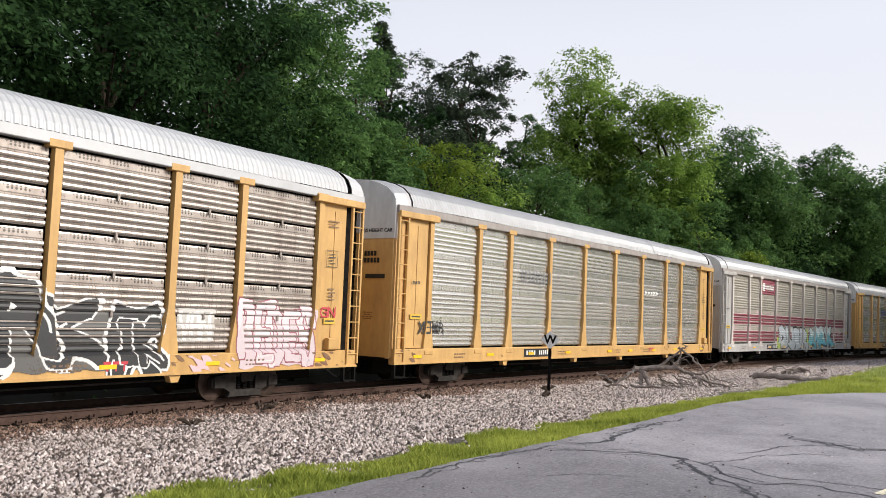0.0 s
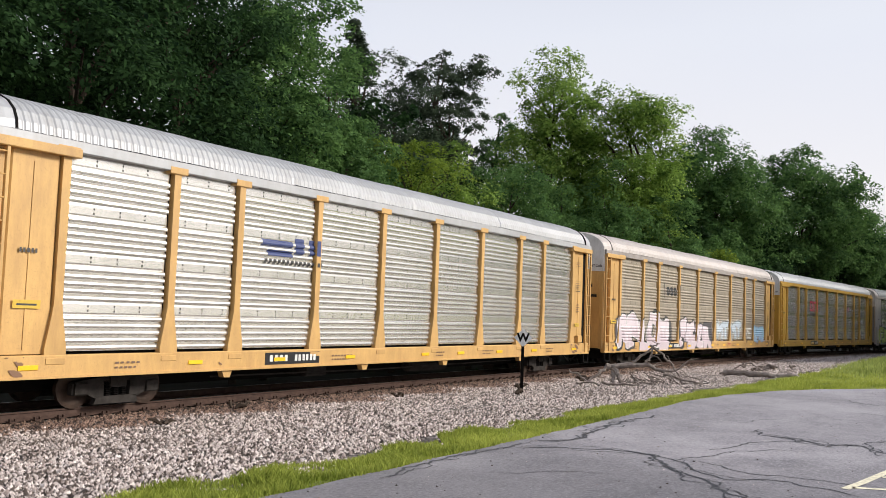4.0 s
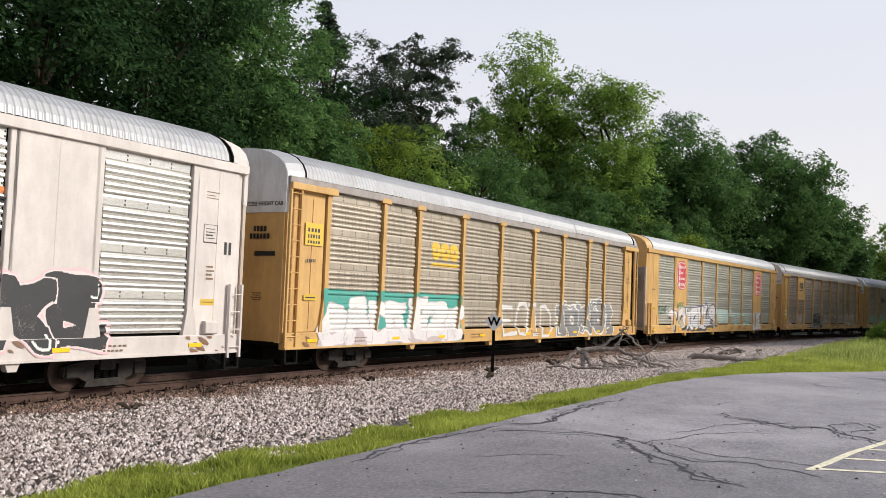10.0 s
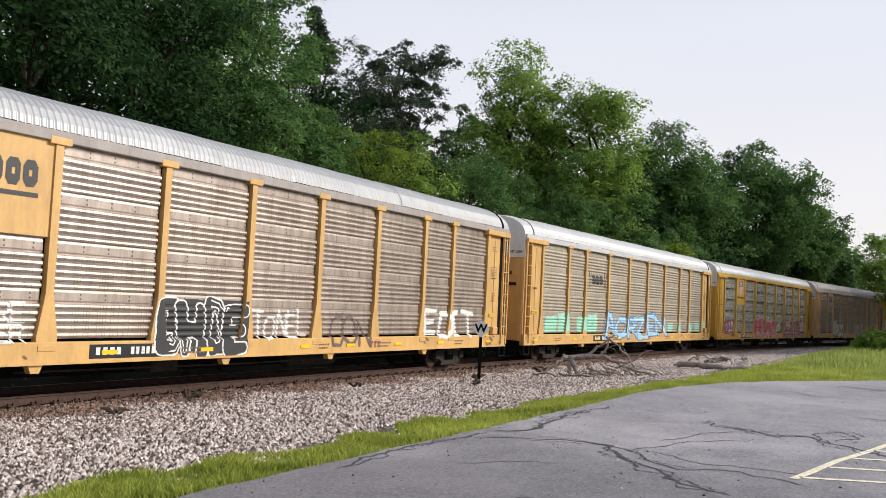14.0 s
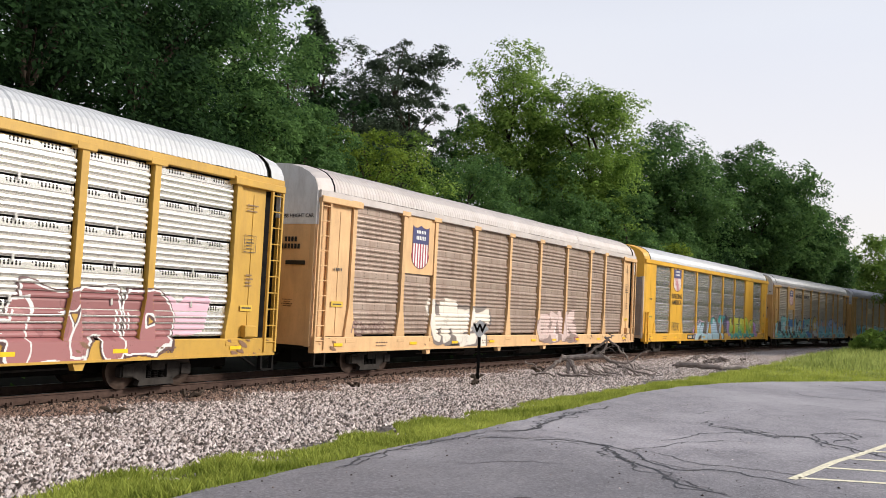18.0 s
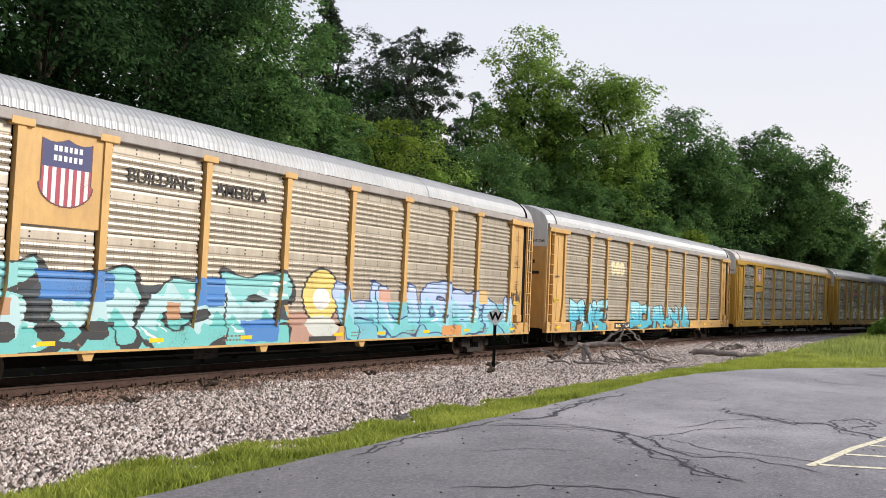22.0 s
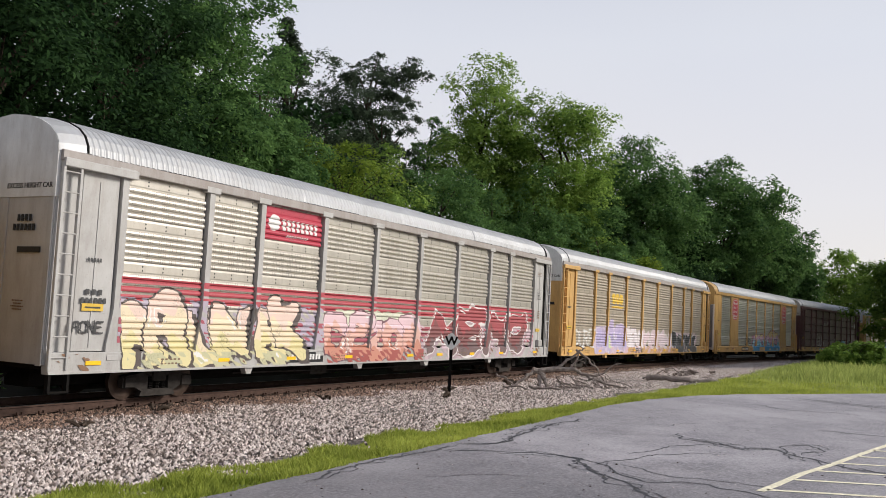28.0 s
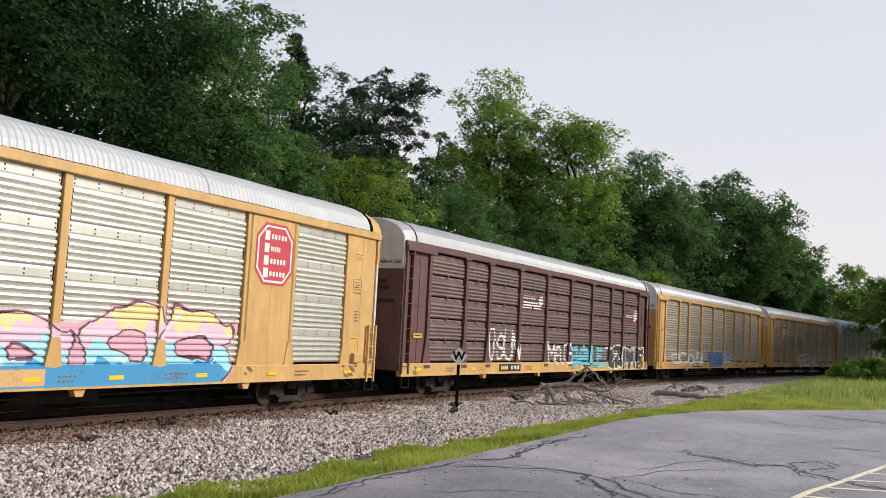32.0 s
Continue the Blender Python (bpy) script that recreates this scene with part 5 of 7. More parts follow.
def make_car(spec):
    kind, tiers, ribs = spec["kind"], spec["tiers"], spec["ribs"]
    flared = kind == "A"
    body, panel, roof = spec["body"], spec["panel"], spec["roof"]
    door = spec.get("door", body if flared else PALE_DOOR)
    car = new("autorack_railcar")
    tagged(car, spec["label"], "railcar", group="autorack cars of the passing train")
    # floor beam, deck and added black inner walls that give the gaps their shade
    sill = cached("sill", lambda: Build().box(-HALF + 0.1, HALF - 0.1, -1.585, -1.40, SILL0, SILL1, 0.02).box(-HALF + 0.1, HALF - 0.1, 1.40, 1.585, SILL0, SILL1, 0.02)
                  .box(-HALF + 0.1, HALF - 0.1, -1.615, -1.585, SILL0, SILL0 + 0.05).mesh("side_sill"))
    part("side_sill", sill, spec.get("sill", body), car)
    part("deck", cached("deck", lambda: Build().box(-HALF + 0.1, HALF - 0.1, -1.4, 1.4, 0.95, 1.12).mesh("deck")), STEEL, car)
    part("centre_sill", cached("centre", lambda: Build().box(-12.9, 12.9, -0.4, 0.4, 0.50, 0.949, 0.03).mesh("centre_sill")), STEEL, car, label="black centre sill")
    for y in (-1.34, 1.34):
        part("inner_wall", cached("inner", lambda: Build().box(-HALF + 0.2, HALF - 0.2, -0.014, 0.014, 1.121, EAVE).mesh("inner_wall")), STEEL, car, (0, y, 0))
    part("air_reservoir", cached("tank", lambda: Build().pipe([(1.0, -0.8, 0.68), (1.06, -0.8, 0.68), (3.14, -0.8, 0.68), (3.2, -0.8, 0.68)], [0.13, 0.2, 0.2, 0.13], 12).mesh("air_reservoir")), BOGIE, car)
    part("brake_valve", cached("valve", lambda: Build().box(-4, -3.2, -1.1, -0.5, 0.55, 0.9, 0.05).mesh("brake_valve")), BOGIE, car)
    part("brake_rod", cached("rod", lambda: Build().pipe([(-7.5, -1.2, 0.7), (-1.0, -1.2, 0.66), (7.5, -1.2, 0.72)], [0.022, 0.022, 0.022], 6).mesh("brake_rod")), BOGIE, car)
    part("roof", cached("roof", roof_mesh), roof, car, label=spec.get("roof_label", ""))
    rail = cached("eave", lambda: Build().box(-HALF + 0.06, HALF - 0.06, -1.60, -1.38, WALL1, EAVE, 0.015).box(-HALF + 0.06, HALF - 0.06, 1.38, 1.60, WALL1, EAVE, 0.015).mesh("eave_rail"))
    part("eave_rail", rail, spec.get("eave", body), car)
    # near side, bay by bay
    h = (WALL1 - WALL0) / tiers
    joint = 0.05 if spec.get("joints") else 0.0
    plates = spec.get("plates", ())
    for k in range(9):
        x0, x1 = POSTS[k], POSTS[k + 1]
        w = x1 - x0 - 0.30
        if k in plates and kind == "B":
            pl = cached(("plate", k), lambda: Build().box(-w / 2 - 0.15, w / 2 + 0.15, -1.53, -1.42, SILL1, WALL1 + 0.05, 0.012).box(-0.008, 0.008, -1.534, -1.52, SILL1, WALL1).mesh("plate"))
            part("plate", pl, spec.get("plate", body), car, ((x0 + x1) / 2, 0, 0), "smooth painted steel plate")
            continue
        if k in plates:
            pl = cached(("half_plate", k), lambda: Build().box(-w / 2 - 0.10, w / 2 + 0.10, -1.53, -1.42, PLATE0, WALL1 + 0.02, 0.012).mesh("plate"))
            part("plate", pl, spec.get("plate", body), car, ((x0 + x1) / 2, 0, 0), "smooth painted steel plate")
        for t in range(tiers):
            if k in plates and WALL0 + t * h > PLATE0 - 0.02:
                break
            me = cached(("panel", round(w, 2), tiers, ribs, joint), lambda: panel_mesh(w, h - joint, ribs))
            part("panel", me, panel, car, ((x0 + x1) / 2, FACE, WALL0 + t * h))
            if joint:
                lk = cached("latch", lambda: Build().box(-0.03, 0.03, -0.05, 0.0, -0.07, 0.07, 0.008).mesh("latch"))
                if t:
                    part("latch", lk, panel, car, ((x0 + x1) / 2, FACE, WALL0 + t * h - joint / 2))
    pm = cached(("post", flared), lambda: post_mesh(flared))
    for x in POSTS:
        part("post", pm, spec.get("post", body), car, (x, 0, 0))
    far = cached(("far", tiers), lambda: Build().box(-11.75, 11.75, 1.42, 1.47, WALL0, WALL1, 0.01).mesh("far_side"))
    fs = part("far_side", far, panel, car)
    for x in POSTS:
        part("far_post", cached("far_post", lambda: Build().box(-0.12, 0.12, 1.46, 1.6, SILL1, WALL1 + 0.1, 0.015).mesh("far_post")), spec.get("post", body), car, (x, 0, 0))
    # ends: doors, caps, corner columns, ladders
    for s in (-1, 1):
        dm = cached(("end_door", s), lambda: Build().prism([(-1.5, 1.05), (-1.5, 4.449), (1.5, 4.449), (1.5, 1.05)], 0, s * (HALF - 0.1), s * (HALF - 0.02)).mesh("end_door"))
        ed = part("end_door", dm, door, car, label="folded end door")
        stile = cached(("stile", s), lambda: Build().box(min(s * (HALF - 0.025), s * (HALF + 0.012)), max(s * (HALF - 0.025), s * (HALF + 0.012)), -0.08, 0.08, 1.03, 4.44, 0.008).mesh("door_stile"))
        for y in (-1.41, 0.0, 1.41):
            part("door_stile", stile, door, ed, (0, y, 0))
        part("slot", cached(("slot", s), lambda: Build().box(s * (HALF + 0.0), s * (HALF + 0.02), -1.2, -0.5, 3.3, 3.42).mesh("slot")), BLACK, ed)
        cap = cached(("cap", s), lambda: Build().prism(end_ring(4.45, -0.045), 0, s * (HALF - 0.12), s * (HALF + 0.01)).mesh("end_cap"))
        part("end_hood", cached(("hood", s), lambda: hood_mesh(s)), spec.get("hood", roof if flared else body), car, label="smooth sheet hood at the end of the roof")
        part("roof_seam", cached(("seam", s), lambda: seam_mesh(s)), STEEL, car)
        part("end_cap", cap, spec.get("cap", END_CAP if flared else body), car, label="painted end cap under the roof")
        if s < 0:
            end_notes(car, flared, body)
        a, b2 = (11.85, HALF - 0.1)
        x0, x1 = (s * b2, s * a) if s < 0 else (s * a, s * b2)
        if flared:
            # at the +x end a black sheet paints the shade of the slot
            part("door_recess", cached(("recess", s), lambda: Build().box(x0, x1, -1.40, -1.36, SILL1, WALL1).mesh("door_recess")), door if s < 0 else STEEL, car, label="" if s < 0 else "black sheet for the shaded slot beside the corner door")
            col = cached(("side_door", s), lambda: Build().box(x0 + 0.55 if s < 0 else x0, x1 if s < 0 else x1 - 0.55, -1.50, -1.40, SILL1 + 0.02, WALL1 - 0.12, 0.03)
                         .box((x0 + x1) / 2 + s * -0.25 - 0.02, (x0 + x1) / 2 + s * -0.25 + 0.02, -1.515, -1.5, SILL1 + 0.1, WALL1 - 0.3).mesh("side_door"))
            part("side_door", col, door, car, label="sliding corner door")
            hd = cached(("header", s), lambda: Build().box(min(s * 11.5, s * 13.42), max(s * 11.5, s * 13.42), -1.66, -1.45, WALL1 - 0.12, WALL1 + 0.06, 0.015).mesh("header"))
            part("header", hd, spec.get("header", body), car)
            lx0, lx1 = sorted((s * 12.98, s * 13.40))
            part("ladder", cached(("ladder", s), lambda: ladder_mesh(lx0, lx1, 0.95, WALL1 - 0.1, -1.60)), spec.get("ladder", body), car, label="steel side ladder")
        else:
            col = cached(("corner", s), lambda: Build().prism([(s * 11.8, -1.53), (s * 13.15, -1.53), (s * 13.4, -1.44), (s * HALF, -1.25), (s * HALF, -1.1), (s * 11.8, -1.1)], 2, SILL1, EAVE)
                         .box(s * 12.5 - 0.01, s * 12.5 + 0.01, -1.536, -1.52, SILL1, EAVE).mesh("corner_panel"))
            part("corner_panel", col, body, car, label="smooth rounded corner panel")
            lx0, lx1 = sorted((s * 12.95, s * 13.35))
            part("ladder", cached(("low_ladder", s), lambda: ladder_mesh(lx0, lx1, 0.75, 2.5, -1.62)), spec.get("ladder", body), car, label="short steel side ladder")
        part("step", cached(("step", s), lambda: Build().box(s * 12.9 - 0.03, s * 12.9 + 0.03, -1.6, -1.5, 0.5, 0.9).box(s * 13.35 - 0.03, s * 13.35 + 0.03, -1.6, -1.5, 0.5, 0.9).box(min(s * 12.88, s * 13.38), max(s * 12.88, s * 13.38), -1.62, -1.48, 0.48, 0.52).mesh("step")), STEEL, car, label="dark foot step")
        part("coupler", cached(("coupler", s), lambda: Build().box(min(s * 12.8, s * 14.05), max(s * 12.8, s * 14.05), -0.11, 0.11, 0.78, 0.98, 0.03).box(min(s * 13.95, s * 14.26), max(s * 13.95, s * 14.26), -0.2, 0.2, 0.72, 1.02, 0.05).tube((s * 13.4, -0.35, 0.8), (s * 14.2, -0.3, 0.45), 0.03).mesh("coupler")), STEEL, car, label="black knuckle coupler")
        truck(car, s * 9.9)
    # reflectors and lettering boards on the sill
    rf = cached("reflector", lambda: Build().box(-0.2, 0.2, -1.605, -1.58, 1.03, 1.12, 0.004).mesh("reflector"))
    for x in (-12.3, -8.3, -5.6, -2.8, 0.9, 3.0, 5.6, 8.3, 11.9):
        part("reflector", rf, AMBER, car, (x, 0, 0), "yellow reflector strip")
    board = cached("board", lambda: Build().box(-1.0, 1.0, -1.596, -1.58, 0.95, 1.24, 0.004).mesh("number_board"))
    nb = part("number_board", board, BLACK, car, (spec.get("board", -5.1), 0, 0), "black number board with white bars")
    for text, u, z, size, y in spec.get("words", ()):
        part("lettering", cached((text, size), lambda: text_mesh(text, size, 0.004)), INK, car, (u, y, z), "near-black slogan lettering")
    bracket = cached("bracket", lambda: Build().prism([(-0.16, 0.86), (-0.09, 0.70), (0.09, 0.70), (0.16, 0.86)], 1, -1.56, -1.40).mesh("jack_pad"))
    for x in (-7.3, -2.1, 2.1, 7.3):
        part("jack_pad", bracket, spec.get("sill", body), car, (x, 0, 0))
    box = cached("brake_box", lambda: Build().box(-0.2, 0.2, -1.66, -1.5, 1.32, 1.62, 0.03).mesh("brake_box"))
    part("brake_box", box, spec.get("sill", body), car, (12.35, 0, 0), "small weathered hand brake housing")
    # sprayed and lettered paint
    rows, ys = surface(plates, tiers, ribs, flared)
    paint = Paint(rows)
    bd, paint.shift = spec.get("board", -5.1), spec.get("shift", 0.0)
    paint.mark("number_lettering", "white number bars on the sill")
    paint.bars(bd - 0.85, bd - 0.15, 1.02, 1.17, (0.72, 0.71, 0.69), 4)
    paint.bars(bd + 0.05, bd + 0.9, 1.02, 1.17, (0.72, 0.71, 0.69), 6)
    spec["paint"](paint) if spec.get("paint") else None
    paint.mark("")

    def zone(z, u):
        out = np.zeros(len(u), np.int32)
        if z < SILL1:
            out[:] = 3
        else:
            for k in plates:
                if kind == "B" or z > PLATE0:
                    out[(u > POSTS[k] + 0.07) & (u < POSTS[k + 1] - 0.07)] = 2
            hw = (0.09 + 0.14 * max(0.0, min(1.0, (SILL1 + 0.9 - z) / 0.8))) if flared else 0.10
            for x in POSTS:
                out[np.abs(u - x) < hw] = 1 if flared else 2
            out[np.abs(u) > 11.87] = 4 if flared else 2
        return out

    zones = lambda z, u: np.where(zone(z, u) == 4, 2, zone(z, u))
    for k, (name, label) in enumerate(paint.marks):
        me = paint.mesh(ys, zones, k + 1, name)
        if me:
            ob = new(name, me)
            ob.parent = car
            tagged(ob, label, kind="" if name == "graffiti" else "stuff")
    return car


RUSTY_INK = plain("faded_brown_lettering", (0.16, 0.08, 0.035), 0.6)
INK = plain("near_black_lettering", (0.020, 0.016, 0.018), 0.5)
SILVER = lambda tier, dirt=0.3, tone=1.0, louvre=0.5, tint=(1, 1, 1), fields=False: holed("galvanised_panel", tuple(min(0.92, c * tone * k) for c, k in zip((0.74, 0.72, 0.68), tint)), 0.24, 0.8, (0.22, 0.18, 0.14), dirt, tier, 1.0 if tier < 0.9 else 0.9, 4 if tier < 0.9 else 5, 0.0 if tier < 0.9 else louvre, fields)
T4, T5 = (WALL1 - WALL0) / 4, (WALL1 - WALL0) / 5
CLEAN5, CLEAN4, PUNCHED4 = SILVER(T5, 0.06, 1.15), SILVER(T4, 0.08, 1.08, 0.0), SILVER(T4, 0.06, 0.98, 0.0, fields=True)
WORN4 = holed("weathered_panel", (0.485, 0.425, 0.35), 0.44, 0.55, (0.20, 0.145, 0.10), 0.4, T4, 0.95, 5, 0.62)
BROWN5 = holed("rust_stained_panel", (0.42, 0.37, 0.335), 0.42, 0.6, (0.12, 0.08, 0.06), 0.6, T5, 0.7, 4)
BROWN4 = holed("rust_stained_panel", (0.50, 0.42, 0.365), 0.36, 0.65, (0.13, 0.085, 0.065), 0.55, T4, 0.7)
PINKISH = holed("pinkish_dusty_panel", (0.42, 0.325, 0.27), 0.44, 0.5, (0.2, 0.11, 0.08), 0.55, T4, 0.7)
MAROON5 = holed("maroon_dusted_panel", (0.29, 0.21, 0.195), 0.36, 0.6, (0.14, 0.07, 0.065), 0.5, T5, 0.7, 4)
IVORY_WORN = holed("worn_ivory_panel", (0.57, 0.53, 0.47), 0.36, 0.55, (0.25, 0.2, 0.15), 0.25, T4, 0.9, 5, 0.5)
IVORY4 = holed("ivory_galvanised_panel", (0.74, 0.725, 0.645), 0.3, 0.7, (0.25, 0.2, 0.15), 0.2, T4, 0.9, 5, 0.08)


def car_spec(label, kind="A", tiers=4, ribs=5, body=TAN, panel=WORN4, roof=ROOF, **more):
    return dict(label=label, kind=kind, tiers=tiers, ribs=ribs, body=body, panel=panel, roof=roof, **more)


CARS = [
    car_spec("tan autorack car with brown-stained grey panels and graffiti", eave=ROOF_WHITE, tiers=5, ribs=4, panel=BROWN5, roof=ROOF_WHITE, joints=True),
    car_spec("tan autorack car with silver ribbed panels and faded lettering", eave=EAVE_SHADE, panel=CLEAN4, roof=ROOF),
    car_spec("grey autorack car with maroon stripes and blue-white graffiti", eave=EAVE_SHADE, body=GREY, panel=IVORY_WORN, roof=ROOF, post=CREAM),
    car_spec("tan autorack car with clean silver ribbed panels", eave=ROOF, panel=CLEAN4, roof=ROOF),
    car_spec("tan autorack car with silver panels and pink graffiti", eave=EAVE_SHADE, panel=WORN4, roof=ROOF_PINK),
    car_spec("deep yellow autorack car with bright silver panels", body=DEEP, panel=PUNCHED4, roof=ROOF_WHITE),
    car_spec("off-white autorack car with green and black graffiti", kind="B", body=CREAM, panel=CLEAN4, roof=ROOF, plates=(1, 7)),
    car_spec("tan autorack car with worn panels and teal-edged graffiti", eave=EAVE_SHADE, panel=WORN4, roof=ROOF),
    car_spec("orange-tan autorack car with red octagon emblems", kind="B", panel=IVORY4, roof=ROOF_WHITE, plates=(1, 7)),
    car_spec("tan autorack car with brown-stained panels and a tan plate", eave=EAVE_SHADE, panel=BROWN4, roof=ROOF, plates=(1,)),
    car_spec("tan autorack car with silver panels and mint green graffiti", eave=ROOF_WHITE, panel=WORN4, roof=ROOF_WHITE),
    car_spec("deep yellow autorack car with white panels and red graffiti", words=(("BUILDING AMERICA", -8.08, 3.85, 0.165, -1.537),), board=-6.8, tiers=5, ribs=4, body=DEEP, panel=CLEAN5, roof=ROOF_WHITE, joints=True, plates=(1,)),
    car_spec("faded buff autorack car with brownish panels and cream graffiti", eave=ROOF_PINK, body=BUFF, panel=PINKISH, roof=ROOF_PINK, plates=(1,)),
    car_spec("bright yellow autorack car with a shield emblem and graffiti", words=(("BUILDING", -8.08, 3.5, 0.4, -1.54), ("AMERICA", -8.08, 3.14, 0.4, -1.54)), kind="B", body=YELLOW, panel=PUNCHED4, roof=ROOF_WHITE, plates=(1, 7)),
    car_spec("tan autorack car covered in turquoise and blue graffiti", words=(("BUILDING", -5.6, 4.55, 0.42, -1.515), ("AMERICA", -3.1, 4.55, 0.42, -1.515)), eave=EAVE_SHADE, panel=WORN4, roof=ROOF, plates=(1,)),
    car_spec("tan autorack car with worn panels and cyan graffiti", eave=EAVE_SHADE, panel=WORN4, roof=ROOF),
    car_spec("deep yellow autorack car with clean white perforated panels", words=(("BUILDING AMERICA", -8.08, 3.74, 0.165, -1.537),), board=-6.3, tiers=5, ribs=4, body=DEEP, panel=CLEAN5, roof=ROOF_PINK, joints=True, plates=(1,)),
    car_spec("tan autorack car with bright silver ribbed panels", eave=EAVE_SHADE, panel=CLEAN4, roof=ROOF, body=DEEP),
    car_spec("grey autorack car with red stripes and cream graffiti", eave=EAVE_SHADE, body=GREY, panel=IVORY_WORN, roof=ROOF),
    car_spec("tan autorack car with worn panels and pastel graffiti", eave=EAVE_SHADE, panel=WORN4, roof=ROOF),
    car_spec("orange-tan autorack car with red octagons and pink-blue graffiti", door=CREAM, kind="B", panel=IVORY4, roof=ROOF_WHITE, plates=(1, 7)),
    car_spec("dark maroon autorack car with dusty grey-brown panels", tiers=5, ribs=4, body=MAROON, panel=MAROON5, roof=ROOF, joints=True, sill=TAN),
    car_spec("tan autorack car with worn grey panels", panel=WORN4, roof=ROOF),
    car_spec("tan autorack car with dark stained panels", panel=BROWN4, roof=ROOF),
    car_spec("grey autorack car with worn grey panels", body=GREY, panel=WORN4, roof=ROOF_WHITE),
    car_spec("tan autorack car with worn grey panels far down the train", panel=WORN4, roof=ROOF),
    car_spec("tan autorack car with worn grey panels far down the train", panel=WORN4, roof=ROOF),
]
WHT, BLK, GRY, PNK = (0.72, 0.71, 0.69), (0.018, 0.018, 0.02), (0.30, 0.30, 0.30), (0.72, 0.47, 0.50)
TEAL, CYAN, SKYB, BLUE = (0.08, 0.42, 0.36), (0.10, 0.46, 0.58), (0.34, 0.56, 0.70), (0.07, 0.16, 0.42)
LIME, CREME, REDC, MAR = (0.46, 0.58, 0.09), (0.78, 0.66, 0.42), (0.50, 0.03, 0.05), (0.23, 0.035, 0.06)
MINT, LILAC, ORNG, NAVY = (0.30, 0.62, 0.48), (0.42, 0.33, 0.58), (0.70, 0.20, 0.04), (0.03, 0.05, 0.17)
GOLD, DUSTY, SALMON = (0.75, 0.48, 0.04), (0.47, 0.25, 0.27), (0.66, 0.27, 0.23)


def block_logo(p, u0, u1, z0, z1, colour, line=False, frame=False):
    """A three-block company mark, as plain shapes."""
    p.mark("emblem", "plain three-block company mark")
    w = (u1 - u0) / 3
    zz = z0 + (z1 - z0) * (0.28 if line else 0.0)
    for k in range(3):
        a = u0 + k * w
        p.shape(a + 0.03, a + w - 0.03, zz, z1, colour, "octagon")
        g, uu, zs = p.window(a + w * 0.42, a + w * 0.62, zz + (z1 - zz) * 0.38, zz + (z1 - zz) * 0.62)
        g[:] = 0
    if line:
        p.rect(u0, u1, z0, z0 + (z1 - z0) * 0.13, colour)
    if frame:
        for a in (u0 - 0.3, u1 + 0.2):
            p.rect(a, a + 0.08, z0 - 0.15, z1 + 0.15, colour)


def sill_mark(p, u, colour=REDC):
    p.mark("emblem", "small red mark on the sill")
    for k in range(3):
        p.rect(u + k * 0.2, u + k * 0.2 + 0.16, 1.13, 1.18, colour)
        p.rect(u + k * 0.2 + 0.06, u + k * 0.2 + 0.11, 0.98, 1.18, colour)


def shield(p, u0, u1, z0, z1):
    """A shield emblem: blue head, red and white bars below, thin dark rim."""
    p.mark("emblem", "blue, red and white shield emblem")
    head, rim = (0.030, 0.032, 0.13), (0.10, 0.022, 0.028)
    d = (u1 - u0) * 0.025
    p.shape(u0, u1, z0, z1, rim, "shield")
    p.shape(u0 + d, u1 - d, z0 + d, z1 - d * 0.5, head, "shield")
    cut = z0 + (z1 - z0) * 0.55
    g, uu, zz = p.window(u0, u1, z0, cut)
    n = (uu - u0 - d) / (u1 - u0 - 2 * d) * 13
    m = g == p.ink(head)
    g[m] = np.where(n.astype(int) % 2 == 0, p.ink((0.36, 0.04, 0.07)), p.ink(WHT))[m]
    for k in range(2):
        p.bars(u0 + 0.25 * (u1 - u0), u1 - 0.2 * (u1 - u0), z0 + (z1 - z0) * (0.64 + 0.13 * k), z0 + (z1 - z0) * (0.72 + 0.13 * k), WHT, 6)


def octagon(p, u0, u1, z0, z1):
    p.mark("emblem", "red octagon emblem with white rim")
    p.shape(u0, u1, z0, z1, REDC, "octagon")
    p.shape(u0 + 0.07, u1 - 0.07, z0 + 0.07, z1 - 0.07, WHT, "octagon")
    p.shape(u0 + 0.12, u1 - 0.12, z0 + 0.12, z1 - 0.12, REDC, "octagon")
    for k in range(4):
        z = z1 - 0.42 - k * (z1 - z0) * 0.2
        p.rect(u0 + 0.35, u0 + 0.55, z - 0.05, z + 0.2, WHT)
        p.bars(u0 + 0.62, u1 - (0.55 if k == 1 else 0.28), z, z + 0.13, WHT, 5)


def stripes(p, z0, z1, n, colour, u0=-11.7, u1=11.7):
    p.mark("stripe", "dark red band along the ribbed side")
    h = (z1 - z0) / n
    for k in range(n):
        p.rect(u0, u1, z0 + k * h, z0 + k * h + h * 0.72, colour)


